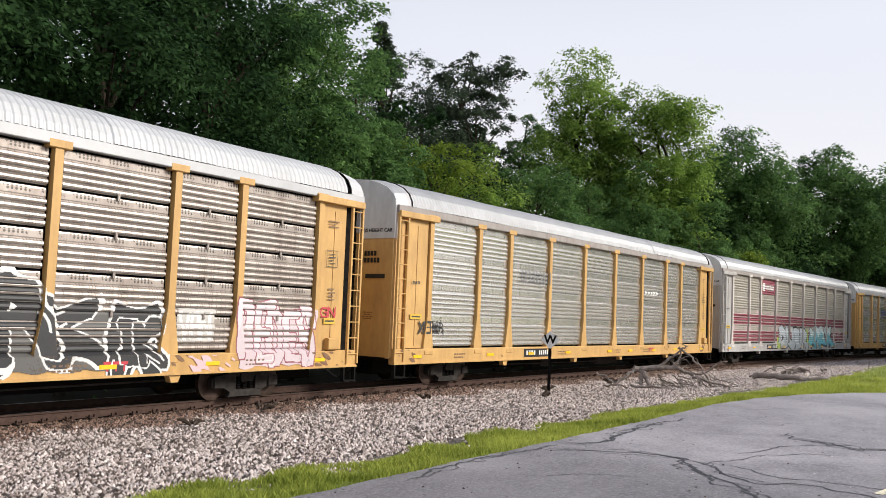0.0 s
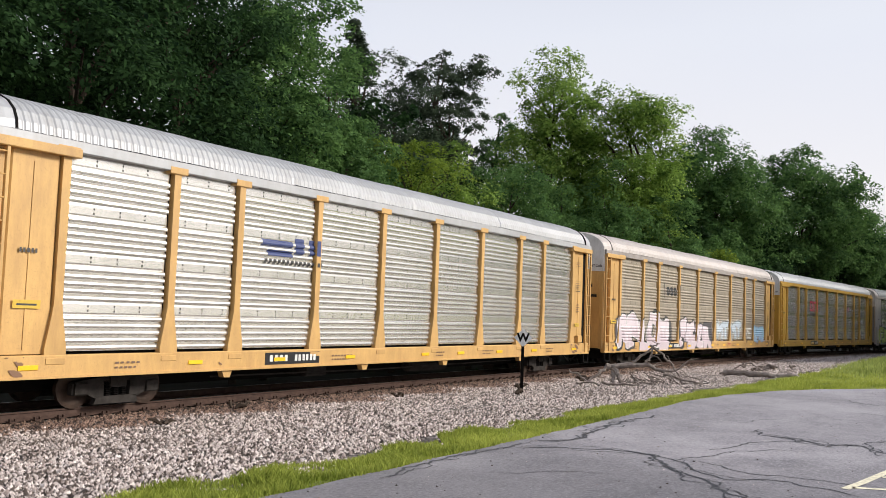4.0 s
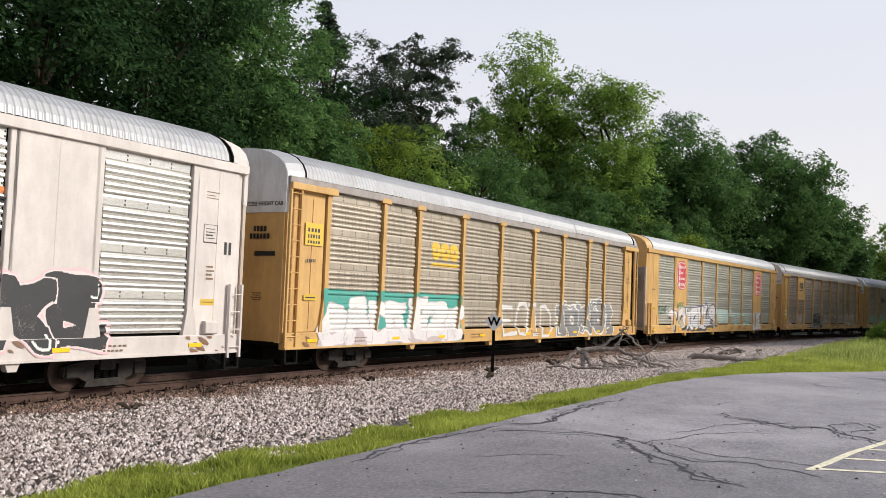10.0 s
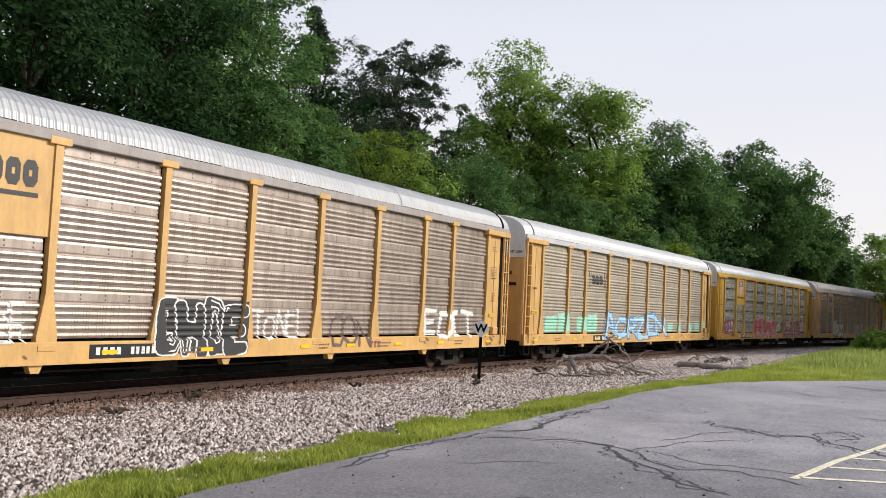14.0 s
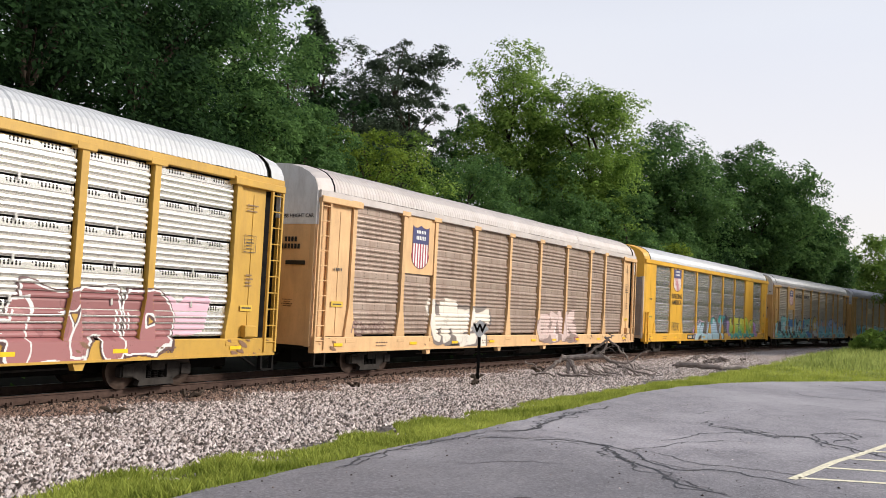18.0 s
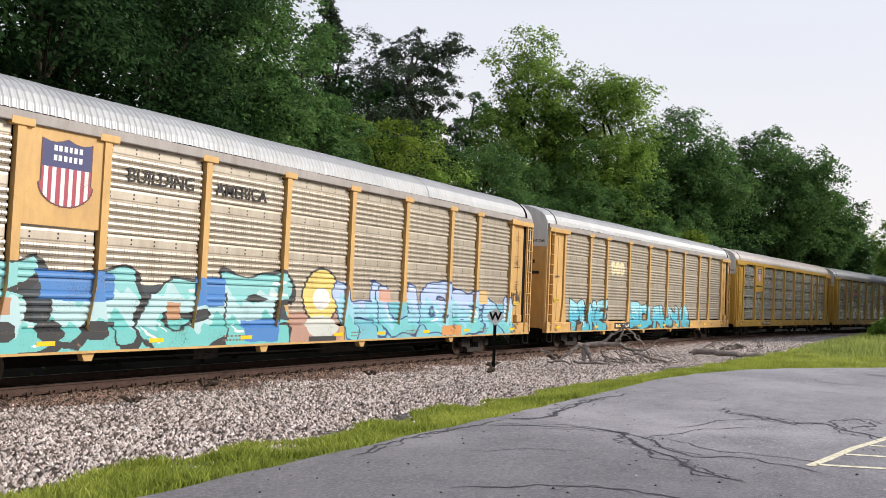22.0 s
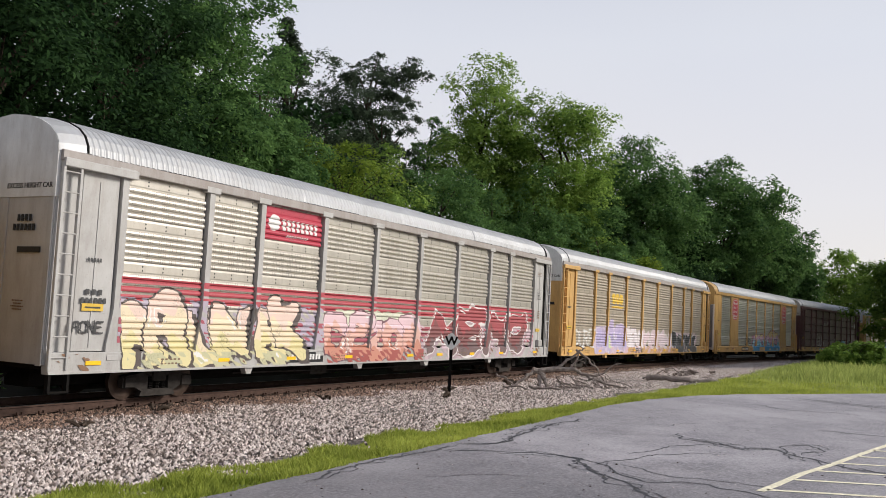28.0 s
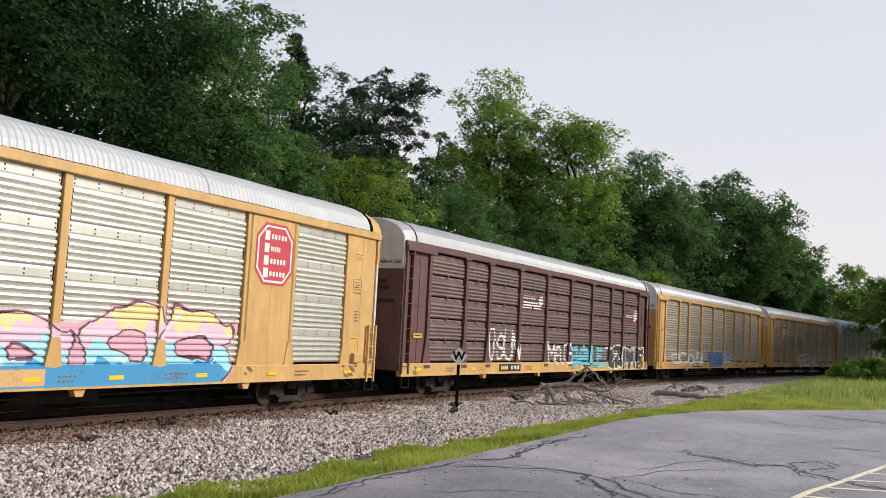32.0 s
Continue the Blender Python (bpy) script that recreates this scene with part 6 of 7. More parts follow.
def door_notes(p, colour=BLK):
    p.mark("lettering", "small black data lettering on the end panel")
    faint = (0.20, 0.12, 0.06)
    for k, wide in enumerate((0.42, 0.30, 0.38)):
        p.rect(12.1, 12.1 + wide, 4.62 - 0.07 * k, 4.645 - 0.07 * k, faint)
    for a, b, c, d in ((12.05, 12.5, 3.86, 3.88), (12.05, 12.5, 3.44, 3.46), (12.05, 12.07, 3.44, 3.88), (12.48, 12.5, 3.44, 3.88)):
        p.rect(a, b, c, d, colour)
    for k, wide in enumerate((0.26, 0.30, 0.22, 0.28)):
        p.rect(12.13, 12.13 + wide, 3.76 - 0.075 * k, 3.785 - 0.075 * k, colour)
        p.rect(12.18, 12.18 + wide * 0.9, 2.86 - 0.09 * k, 2.90 - 0.09 * k, faint)
    p.rect(12.05, 12.5, 1.98, 2.13, (0.62, 0.40, 0.03)), p.rect(12.1, 12.45, 2.04, 2.07, colour)
    p.bars(-12.6, -12.2, 3.2, 3.28, colour, 5)
    p.rect(-12.65, -12.1, 2.16, 2.32, (0.62, 0.40, 0.03)), p.rect(-12.58, -12.18, 2.22, 2.26, colour)
    for u, n in ((-10.4, 5), (-3.6, 7), (1.5, 4), (4.4, 6), (9.3, 5)):
        p.bars(u, u + 0.13 * n, 1.10, 1.15, (0.16, 0.09, 0.05), n)
        p.bars(u, u + 0.11 * n, 1.01, 1.05, (0.16, 0.09, 0.05), n)
    p.mark("rust_stain", "rust-brown stain on the sill")
    for k, (u0, u1) in enumerate(((-13.2, -12.4), (-7.6, -6.9), (6.6, 7.6), (11.6, 13.2))):
        p.rect(u0, u1, 0.90, 1.27, (0.20, 0.10, 0.05), 0.12)


def paint_0(p):
    p.mark("painted_patch", "painted patch on the side")
    p.blob(2.6, 6.7, 1.0, 2.2, (0.10, 0.095, 0.09), 2)
    p.word("RAKA", 2.2, 6.9, 0.90, 2.55, BLK, WHT, weight=0.17, edge=0.06, wild=0.6, seed=4)
    p.word("IK", 6.0, 7.2, 1.0, 2.0, BLK, WHT, weight=0.17, edge=0.05, wild=0.5, seed=5)
    p.blob(7.5, 8.6, 1.55, 2.3, (0.52, 0.50, 0.47), 3, 0.3)
    p.word("VAN", 7.6, 8.5, 1.6, 2.2, None, WHT, weight=0.03, edge=0.03, seed=6)
    p.blob(9.3, 11.9, 0.95, 2.3, (0.62, 0.50, 0.53), 5, 0.3)
    p.word("PEDES", 9.3, 11.9, 1.0, 2.45, [(0.62, 0.52, 0.55), (0.72, 0.62, 0.65)], (0.28, 0.08, 0.10), weight=0.16, edge=0.03, seed=7, wild=0.25)
    p.rect(7.6, 9.2, 0.9, 1.25, PNK, 0.25)
    p.word("GN", 12.1, 12.7, 2.15, 2.4, None, REDC, weight=0.01, edge=0.03, wild=0.1)
    sill_mark(p, 5.5)


def paint_1(p):
    p.mark("painted_patch", "painted patch on the side")
    p.bars(-6.3, -4.2, 3.55, 4.0, (0.2, 0.2, 0.2), 8)
    p.word("XEHWA", -11.6, -10.3, 1.75, 2.1, None, BLK, weight=0.02, edge=0.05, seed=3)
    p.bars(4.7, 6.3, 3.55, 3.7, WHT, 5)
    sill_mark(p, 5.0)


def paint_2(p):
    p.mark("painted_patch", "painted patch on the side")
    stripes(p, 2.42, 3.05, 3, MAR)
    stripes(p, 1.45, 2.1, 3, MAR)
    p.mark("painted_patch", "pale pink wash between the stripes")
    p.rect(-11.6, -3.2, 2.1, 2.4, (0.60, 0.44, 0.45), 0.22)
    p.rect(-11.6, -3.2, 3.05, 3.2, (0.60, 0.44, 0.45), 0.25)
    p.mark("emblem", "dark red company plate")
    p.rect(-6.9, -4.4, 4.25, 5.15, MAR)
    p.shape(-6.75, -6.2, 4.45, 4.95, WHT, "ellipse")
    p.bars(-6.1, -4.6, 4.55, 4.85, WHT, 8)
    p.blob(-3.6, -2.5, 0.95, 1.7, LIME, 2), p.blob(-0.3, 0.5, 1.7, 2.4, LIME, 4), p.blob(2.4, 3.2, 1.2, 2.2, LIME, 6)
    p.word("DUBR", -2.9, 2.9, 0.90, 2.35, [(0.46, 0.50, 0.52), (0.60, 0.64, 0.67)], BLK, weight=0.24, edge=0.085, seed=8, wild=0.22)
    p.word("AREK", 3.0, 8.9, 0.90, 2.45, [CYAN, (0.22, 0.50, 0.55), (0.66, 0.74, 0.74)], (0.02, 0.05, 0.06), weight=0.17, edge=0.05, seed=9, wild=0.6, shade=BLK)
    p.word("REM", 9.4, 11.4, 1.4, 2.4, None, (0.74, 0.60, 0.62), weight=0.01, edge=0.04, seed=11)


def paint_3(p):
    p.mark("painted_patch", "painted patch on the side")
    p.rect(-6.3, -5.2, 3.85, 4.0, NAVY)
    p.rect(-6.1, -5.2, 3.6, 3.75, NAVY)
    p.bars(-5.1, -4.0, 3.7, 4.1, NAVY, 2)
    p.bars(-6.2, -4.0, 3.42, 3.52, BLK, 14)


def paint_4(p):
    p.mark("painted_patch", "painted patch on the side")
    block_logo(p, -5.95, -4.5, 3.65, 4.1, BLK, frame=True)
    pale = [(0.60, 0.50, 0.54), (0.70, 0.61, 0.65)]
    for k, (a, b) in enumerate(((-11.6, -10.8), (-6.0, -4.6), (-3.8, -2.6), (0.2, 1.7))):
        p.blob(a, b, 1.3, 2.4, (0.07, 0.065, 0.07), k, 0.5)
    p.word("APLOB", -11.3, -5.2, 0.88, 2.55, pale, WHT, BLK, weight=0.2, edge=0.035, seed=12, wild=0.35, glow=0.07, shade=BLK)
    p.word("ABEA", -3.6, 1.2, 0.88, 2.4, pale, BLK, weight=0.22, edge=0.05, seed=13, wild=0.35, shade=BLK)
    p.word("MT", 2.5, 4.6, 1.4, 2.45, (0.56, 0.64, 0.72), BLK, WHT, weight=0.24, edge=0.045, seed=14, glow=0.07)
    p.word("MT", 5.0, 7.2, 1.4, 2.45, (0.56, 0.64, 0.72), BLK, WHT, weight=0.24, edge=0.045, seed=15, glow=0.07)
    p.word("RE", 7.8, 9.2, 1.45, 2.1, WHT, None, weight=0.05, seed=16)
    p.word("BMS", 9.6, 12.0, 1.25, 2.3, [(0.40, 0.55, 0.70), SKYB], (0.22, 0.33, 0.55), weight=0.15, edge=0.04, seed=17, wild=0.3)
    sill_mark(p, 3.6)


def paint_5(p):
    p.mark("painted_patch", "painted patch on the side")
    red = (0.62, 0.02, 0.06)
    p.rect(-5.95, -5.15, 3.5, 3.64, red), p.rect(-5.95, -5.15, 4.12, 4.26, red), p.rect(-5.95, -5.8, 3.5, 4.26, red), p.rect(-5.29, -5.15, 3.5, 4.26, red)
    p.rect(-5.0, -4.86, 3.5, 4.26, red), p.rect(-4.4, -4.26, 3.5, 4.26, red)
    g, uu, zz = p.window(-5.0, -4.26, 3.5, 4.26)
    g[np.abs(zz - 4.19) < 0.07] = p.ink(red)
    p.bars(-5.95, -4.2, 3.18, 3.34, BLK, 9)
    p.word("X", 4.9, 5.6, 3.65, 4.1, None, MAR, weight=0.02, edge=0.06, wild=0.0)
    p.bars(5.75, 7.3, 3.78, 3.92, GRY, 9)
    sill_mark(p, 5.9, MAR)


def paint_6(p):
    p.mark("painted_patch", "painted patch on the side")
    p.blob(-12.9, -6.6, 0.9, 2.3, (0.36, 0.60, 0.55), 2, 0.3)
    p.word("NERO", -12.9, -7.2, 0.88, 2.4, [(0.30, 0.42, 0.05), (0.50, 0.60, 0.16), (0.46, 0.58, 0.10)], (0.02, 0.05, 0.02), weight=0.24, edge=0.07, seed=18, wild=0.35, shade=(0.05, 0.14, 0.08))
    p.blob(-6.9, -1.1, 1.1, 2.4, (0.60, 0.57, 0.54), 4, 0.2)
    p.word("BOCO", -6.8, -1.2, 1.15, 2.5, BLK, WHT, weight=0.24, edge=0.05, seed=19, wild=0.25)
    p.rect(-6.2, -1.3, 0.88, 1.36, (0.05, 0.11, 0.26)), p.blob(-3.0, -1.1, 0.95, 1.75, (0.10, 0.19, 0.40), 3, 0.15)
    p.word("JACIA", -1.0, 3.6, 0.95, 2.15, BLK, (0.70, 0.60, 0.58), PNK, weight=0.15, edge=0.035, seed=20, wild=0.25, glow=0.05)
    p.word("SACKE", 3.8, 9.6, 0.95, 2.4, BLK, (0.70, 0.60, 0.58), PNK, weight=0.17, edge=0.035, seed=21, wild=0.35, glow=0.05)
    p.rect(4.8, 7.0, 3.98, 4.1, ORNG), p.rect(5.0, 7.0, 3.8, 3.92, BLK)
    p.bars(-8.9, -8.2, 3.9, 3.97, BLK, 5)
    p.word("TZ", -7.9, -7.2, 1.7, 2.0, None, BLK, weight=0.01, edge=0.03)
    p.mark("lettering", "black letters on the corner panel")
    p.bars(12.75, 13.05, 3.2, 3.5, BLK, 2)


def paint_7(p):
    p.mark("painted_patch", "painted patch on the side")
    block_logo(p, -6.25, -4.5, 3.4, 4.2, GOLD, True)
    p.rect(-12.7, -11.95, 3.65, 4.25, GOLD), p.bars(-12.6, -12.05, 4.02, 4.12, BLK, 4), p.bars(-12.6, -12.05, 3.85, 3.95, BLK, 5), p.bars(-12.6, -12.05, 3.7, 3.78, BLK, 5)
    p.blob(-11.6, -3.9, 0.9, 2.5, (0.05, 0.33, 0.27), 1, 0.12), p.blob(-11.6, -4.2, 0.88, 1.4, (0.50, 0.42, 0.42), 8, 0.45)
    p.word("SADEOZE", -11.5, -4.0, 0.92, 2.3, [(0.70, 0.66, 0.66), WHT, WHT], (0.50, 0.44, 0.46), weight=0.27, edge=0.03, seed=22, wild=0.4)
    p.word("EOID", -0.9, 3.6, 1.0, 2.3, None, (0.66, 0.64, 0.62), weight=0.03, edge=0.04, seed=23, wild=0.3)
    p.word("IOKSI", 3.9, 10.8, 0.90, 2.45, [(0.20, 0.195, 0.19), (0.26, 0.255, 0.25)], (0.70, 0.68, 0.66), weight=0.14, edge=0.07, seed=24, wild=0.4)


def paint_8(p):
    p.mark("painted_patch", "painted patch on the side")
    octagon(p, 7.35, 8.95, 3.35, 5.0)
    octagon(p, -8.85, -7.25, 3.35, 5.0)
    p.word("DUDE", 7.35, 9.2, 0.95, 2.2, WHT, BLK, WHT, weight=0.2, edge=0.04, seed=25, wild=0.25, glow=0.05, shade=BLK)
    p.word("KOELR", -6.9, -1.2, 1.1, 2.5, [(0.56, 0.54, 0.55), (0.66, 0.64, 0.64)], (0.05, 0.045, 0.05), (0.50, 0.46, 0.62), weight=0.2, edge=0.055, seed=26, wild=0.35, glow=0.06, shade=(0.06, 0.06, 0.06))
    p.word("TO", -9.3, -7.1, 0.95, 2.2, [(0.45, 0.38, 0.26), (0.66, 0.60, 0.56)], BLK, WHT, weight=0.2, edge=0.045, seed=29, wild=0.5, glow=0.05, shade=BLK)
    p.word("WASK", -8.4, -7.2, 2.3, 2.65, None, (0.04, 0.15, 0.05), weight=0.01, edge=0.04, seed=31, wild=0.4)
    p.blob(-1.0, 2.4, 1.4, 2.3, (0.50, 0.62, 0.56), 3, 0.5)
    p.word("OTEO", 2.6, 6.6, 1.3, 2.1, None, (0.46, 0.64, 0.56), weight=0.02, edge=0.05, seed=27, wild=0.3)
    p.word("VIENT", -11.3, -9.9, 1.95, 2.35, None, (0.02, 0.10, 0.05), weight=0.02, edge=0.05, seed=28)
    sill_mark(p, 3.2, MAR)


def paint_9(p):
    p.mark("painted_patch", "painted patch on the side")
    block_logo(p, -8.6, -7.5, 4.05, 4.75, BLK, True)
    p.word("KES", -11.5, -10.3, 1.3, 2.0, None, WHT, weight=0.01, edge=0.045, seed=29, wild=0.3)
    p.word("ESERE", -8.7, -7.2, 1.65, 2.05, None, WHT, weight=0.01, edge=0.04, seed=30)
    p.word("OXEER", -8.7, -7.2, 1.3, 1.65, None, WHT, weight=0.01, edge=0.04, seed=31)
    p.blob(-3.9, -1.0, 1.0, 2.25, BLK, 4, 0.1)
    p.word("BHOE", -3.9, -1.1, 0.95, 2.3, BLK, WHT, weight=0.23, edge=0.04, seed=32, wild=0.2)
    p.word("TONEL", -0.8, 1.4, 1.3, 2.0, None, WHT, weight=0.01, edge=0.035, seed=33, wild=0.3)
    p.word("EDIT", 7.6, 11.2, 1.3, 2.2, None, WHT, weight=0.04, edge=0.05, seed=34, wild=0.3)
    p.word("OON", 2.4, 4.4, 1.1, 1.9, None, (0.13, 0.09, 0.08), weight=0.01, edge=0.04, seed=35, wild=0.3)
    p.rect(-12.7, -12.0, 2.05, 2.4, WHT), p.bars(-12.6, -12.1, 2.15, 2.3, BLK, 5), p.rect(-12.7, -12.05, 1.75, 1.97, GOLD)
    sill_mark(p, 4.0, MAR)


def paint_10(p):
    p.mark("painted_patch", "painted patch on the side")
    block_logo(p, -6.3, -4.9, 3.65, 4.1, BLK, frame=True)
    for k, u in enumerate((-11.0, -9.6, -7.6, -6.4)):
        p.blob(u, u + 1.2, 1.4, 2.1 + 0.15 * (k % 2), MINT, k, 0.35)
    p.word("AORZEN", -4.2, 5.0, 1.1, 2.3, SKYB, BLUE, weight=0.12, edge=0.06, seed=36, wild=0.4)
    for k, u in enumerate((5.4, 7.0, 9.2, 10.8)):
        p.blob(u, u + 0.9, 1.4, 1.9, MINT, k + 7, 0.4)
    p.blob(12.2, 12.8, 1.4, 2.2, MINT, 3, 0.3)


def paint_11(p):
    p.mark("painted_patch", "painted patch on the side")
    shield(p, -8.5, -7.6, 4.05, 5.1)
    p.blob(-11.4, -9.3, 1.35, 2.1, (0.60, 0.46, 0.47), 5, 0.6)
    p.word("ESHE", -11.6, -9.2, 1.2, 2.3, None, (0.22, 0.04, 0.07), weight=0.07, edge=0.04, seed=37, wild=0.5)
    p.word("RANGO", -4.2, 2.1, 0.90, 2.45, [(0.55, 0.20, 0.18), REDC, (0.42, 0.02, 0.04)], WHT, BLK, weight=0.2, edge=0.06, seed=38, wild=0.25, glow=0.05)
    p.blob(9.6, 11.2, 1.4, 2.3, (0.68, 0.42, 0.50), 3, 0.5)
    p.word("CHEAD", 3.8, 9.9, 0.90, 2.35, [(0.34, 0.13, 0.13), (0.26, 0.09, 0.09)], WHT, (0.08, 0.03, 0.03), weight=0.2, edge=0.05, seed=39, wild=0.3, glow=0.05)


def paint_12(p):
    p.mark("painted_patch", "painted patch on the side")
    shield(p, -8.6, -7.5, 3.5, 5.0)
    p.blob(-6.9, -2.8, 1.0, 2.4, (0.20, 0.16, 0.14), 3, 0.3)
    p.word("HAET", -6.8, -2.7, 1.0, 2.45, (0.76, 0.69, 0.60), (0.62, 0.54, 0.46), weight=0.2, edge=0.03, seed=40, wild=0.4, shade=(0.16, 0.13, 0.12))
    p.blob(1.6, 5.9, 0.95, 1.9, (0.26, 0.18, 0.16), 4, 0.4)
    p.word("SIVK", 1.5, 6.0, 1.05, 2.3, (0.62, 0.47, 0.43), (0.30, 0.19, 0.17), weight=0.16, edge=0.03, seed=41, wild=0.45)
    p.word("RUMNS", -11.4, -9.4, 1.4, 1.75, None, (0.22, 0.13, 0.11), weight=0.01, edge=0.03, seed=45, wild=0.5)
    sill_mark(p, 5.2, MAR)


def paint_13(p):
    p.mark("painted_patch", "painted patch on the side")
    shield(p, -8.78, -7.32, 3.8, 5.26)
    p.word("FAEDENE", -8.7, -7.4, 1.5, 1.95, None, BLK, weight=0.01, edge=0.04, seed=42, wild=0.3)
    p.blob(-4.6, -3.9, 0.9, 1.6, (0.40, 0.20, 0.46), 4, 0.3)
    p.word("FLEST", -4.4, 1.9, 0.88, 2.55, [(0.42, 0.62, 0.68), (0.50, 0.60, 0.72), (0.05, 0.40, 0.36)], BLK, (0.55, 0.36, 0.40), weight=0.27, edge=0.065, seed=43, wild=0.55, glow=0.06, shade=BLK)
    p.word("VM", 1.9, 2.9, 1.6, 2.45, None, (0.05, 0.04, 0.10), weight=0.06, edge=0.05, seed=44)
    for k, (a, b) in enumerate(((2.7, 3.9), (8.6, 10.4))):
        p.blob(a, b, 1.1, 2.2, (0.34, 0.20, 0.44), k + 2, 0.45)
    p.word("HEROS", 3.4, 9.4, 0.90, 2.4, [(0.05, 0.38, 0.34), (0.36, 0.56, 0.07), (0.64, 0.62, 0.06)], (0.02, 0.06, 0.05), weight=0.24, edge=0.05, seed=45, wild=0.4)


def paint_14(p):
    p.mark("painted_patch", "painted patch on the side")
    shield(p, -8.65, -7.4, 3.7, 5.1)
    aqua, pale, deep = (0.14, 0.48, 0.46), (0.42, 0.60, 0.62), (0.05, 0.19, 0.48)
    p.blob(-13.2, -11.4, 0.95, 2.2, PNK, 4, 0.2)
    p.mark("graffiti", "turquoise mural band along the lower side")
    p.rect(-12.4, -1.3, 0.88, 1.7, aqua), p.rect(1.2, 12.0, 0.88, 2.0, (0.16, 0.44, 0.52))
    p.blob(-12.4, -1.2, 1.5, 2.3, (0.03, 0.04, 0.05), 2, 0.25)
    p.word("LEACE", -12.7, -1.1, 0.88, 2.65, [aqua, pale, (0.22, 0.52, 0.52)], BLK, weight=0.24, edge=0.06, seed=46, wild=0.4, shade=BLK)
    p.blob(-8.3, -6.4, 1.9, 2.5, deep, 6, 0.35), p.blob(-4.2, -3.2, 1.8, 2.5, deep, 9, 0.35), p.blob(-2.7, -1.4, 0.95, 1.5, deep, 3, 0.35)
    p.blob(-9.3, -8.8, 1.6, 1.95, (0.45, 0.24, 0.13), 5, 0.3), p.blob(-5.0, -4.6, 1.5, 1.9, (0.45, 0.24, 0.13), 7, 0.3)
    for k in range(4):
        p.shape(-10.6 + 1.05 * k, -10.0 + 1.05 * k, 1.12, 1.5, BLK, "octagon")
    p.mark("graffiti", "yellow rounded figure shape on the mural")
    p.blob(-0.9, 1.2, 0.9, 1.7, (0.42, 0.24, 0.18), 3, 0.2)
    p.shape(-0.62, 1.02, 1.35, 2.9, BLK, "ellipse"), p.shape(-0.56, 0.96, 1.42, 2.84, (0.72, 0.55, 0.16), "ellipse")
    p.shape(-0.15, 0.6, 1.75, 2.35, WHT, "ellipse"), p.shape(-0.5, 0.9, 1.0, 1.6, (0.55, 0.56, 0.52), "ellipse"), p.rect(-0.4, 0.8, 0.9, 1.05, BLK)
    p.word("HUGEN", 1.3, 12.0, 0.88, 2.5, [(0.15, 0.50, 0.52), (0.28, 0.54, 0.66), (0.42, 0.52, 0.74)], (0.02, 0.05, 0.17), weight=0.24, edge=0.055, seed=47, wild=0.3)
    p.blob(3.2, 3.9, 2.0, 2.4, (0.60, 0.33, 0.25), 5, 0.3), p.blob(9.6, 10.3, 2.0, 2.5, (0.62, 0.42, 0.18), 2, 0.3), p.rect(6.6, 7.9, 0.92, 1.25, (0.60, 0.26, 0.07))
    p.word("NOW", 12.0, 12.9, 2.0, 2.5, None, BLK, weight=0.01, edge=0.05, seed=48, wild=0.3)


def paint_15(p):
    p.mark("painted_patch", "painted patch on the side")
    block_logo(p, -6.5, -4.8, 3.55, 4.2, CREME)
    tones = [(0.06, 0.40, 0.52), (0.09, 0.46, 0.60), (0.30, 0.62, 0.72)]
    p.rect(-11.0, -6.6, 0.88, 1.3, (0.46, 0.21, 0.08), 0.1), p.blob(-7.3, -6.6, 1.3, 1.9, (0.58, 0.30, 0.17), 3, 0.3)
    p.word("PINE", -10.8, -7.0, 0.88, 2.3, tones, BLK, weight=0.2, edge=0.05, seed=49, wild=0.4, shade=BLK)
    p.rect(-4.0, 4.9, 0.88, 1.3, (0.46, 0.21, 0.08), 0.15)
    p.blob(-3.7, 4.6, 1.0, 1.9, (0.40, 0.21, 0.11), 5, 0.3)
    p.word("BDAUNS", -4.0, 5.2, 0.88, 2.2, tones, BLK, weight=0.22, edge=0.045, seed=50, wild=0.4, shade=BLK)
    p.rect(-11.5, -10.8, 0.9, 1.3, ORNG, 0.2)


def paint_16(p):
    p.mark("painted_patch", "painted patch on the side")
    shield(p, -8.5, -7.6, 4.05, 5.1)
    sill_mark(p, 5.6, MAR)


def paint_17(p):
    p.mark("painted_patch", "painted patch on the side")
    p.word("X", 4.5, 5.6, 3.55, 4.1, None, (0.45, 0.03, 0.07), weight=0.05, edge=0.06, wild=0.0)
    p.bars(5.6, 7.1, 3.68, 3.9, GRY, 9)
    p.rect(-6.2, -4.3, 3.75, 4.2, (0.45, 0.06, 0.06), 0.45), p.bars(-6.2, -4.2, 3.5, 3.6, BLK, 9)
    sill_mark(p, 6.2, MAR)


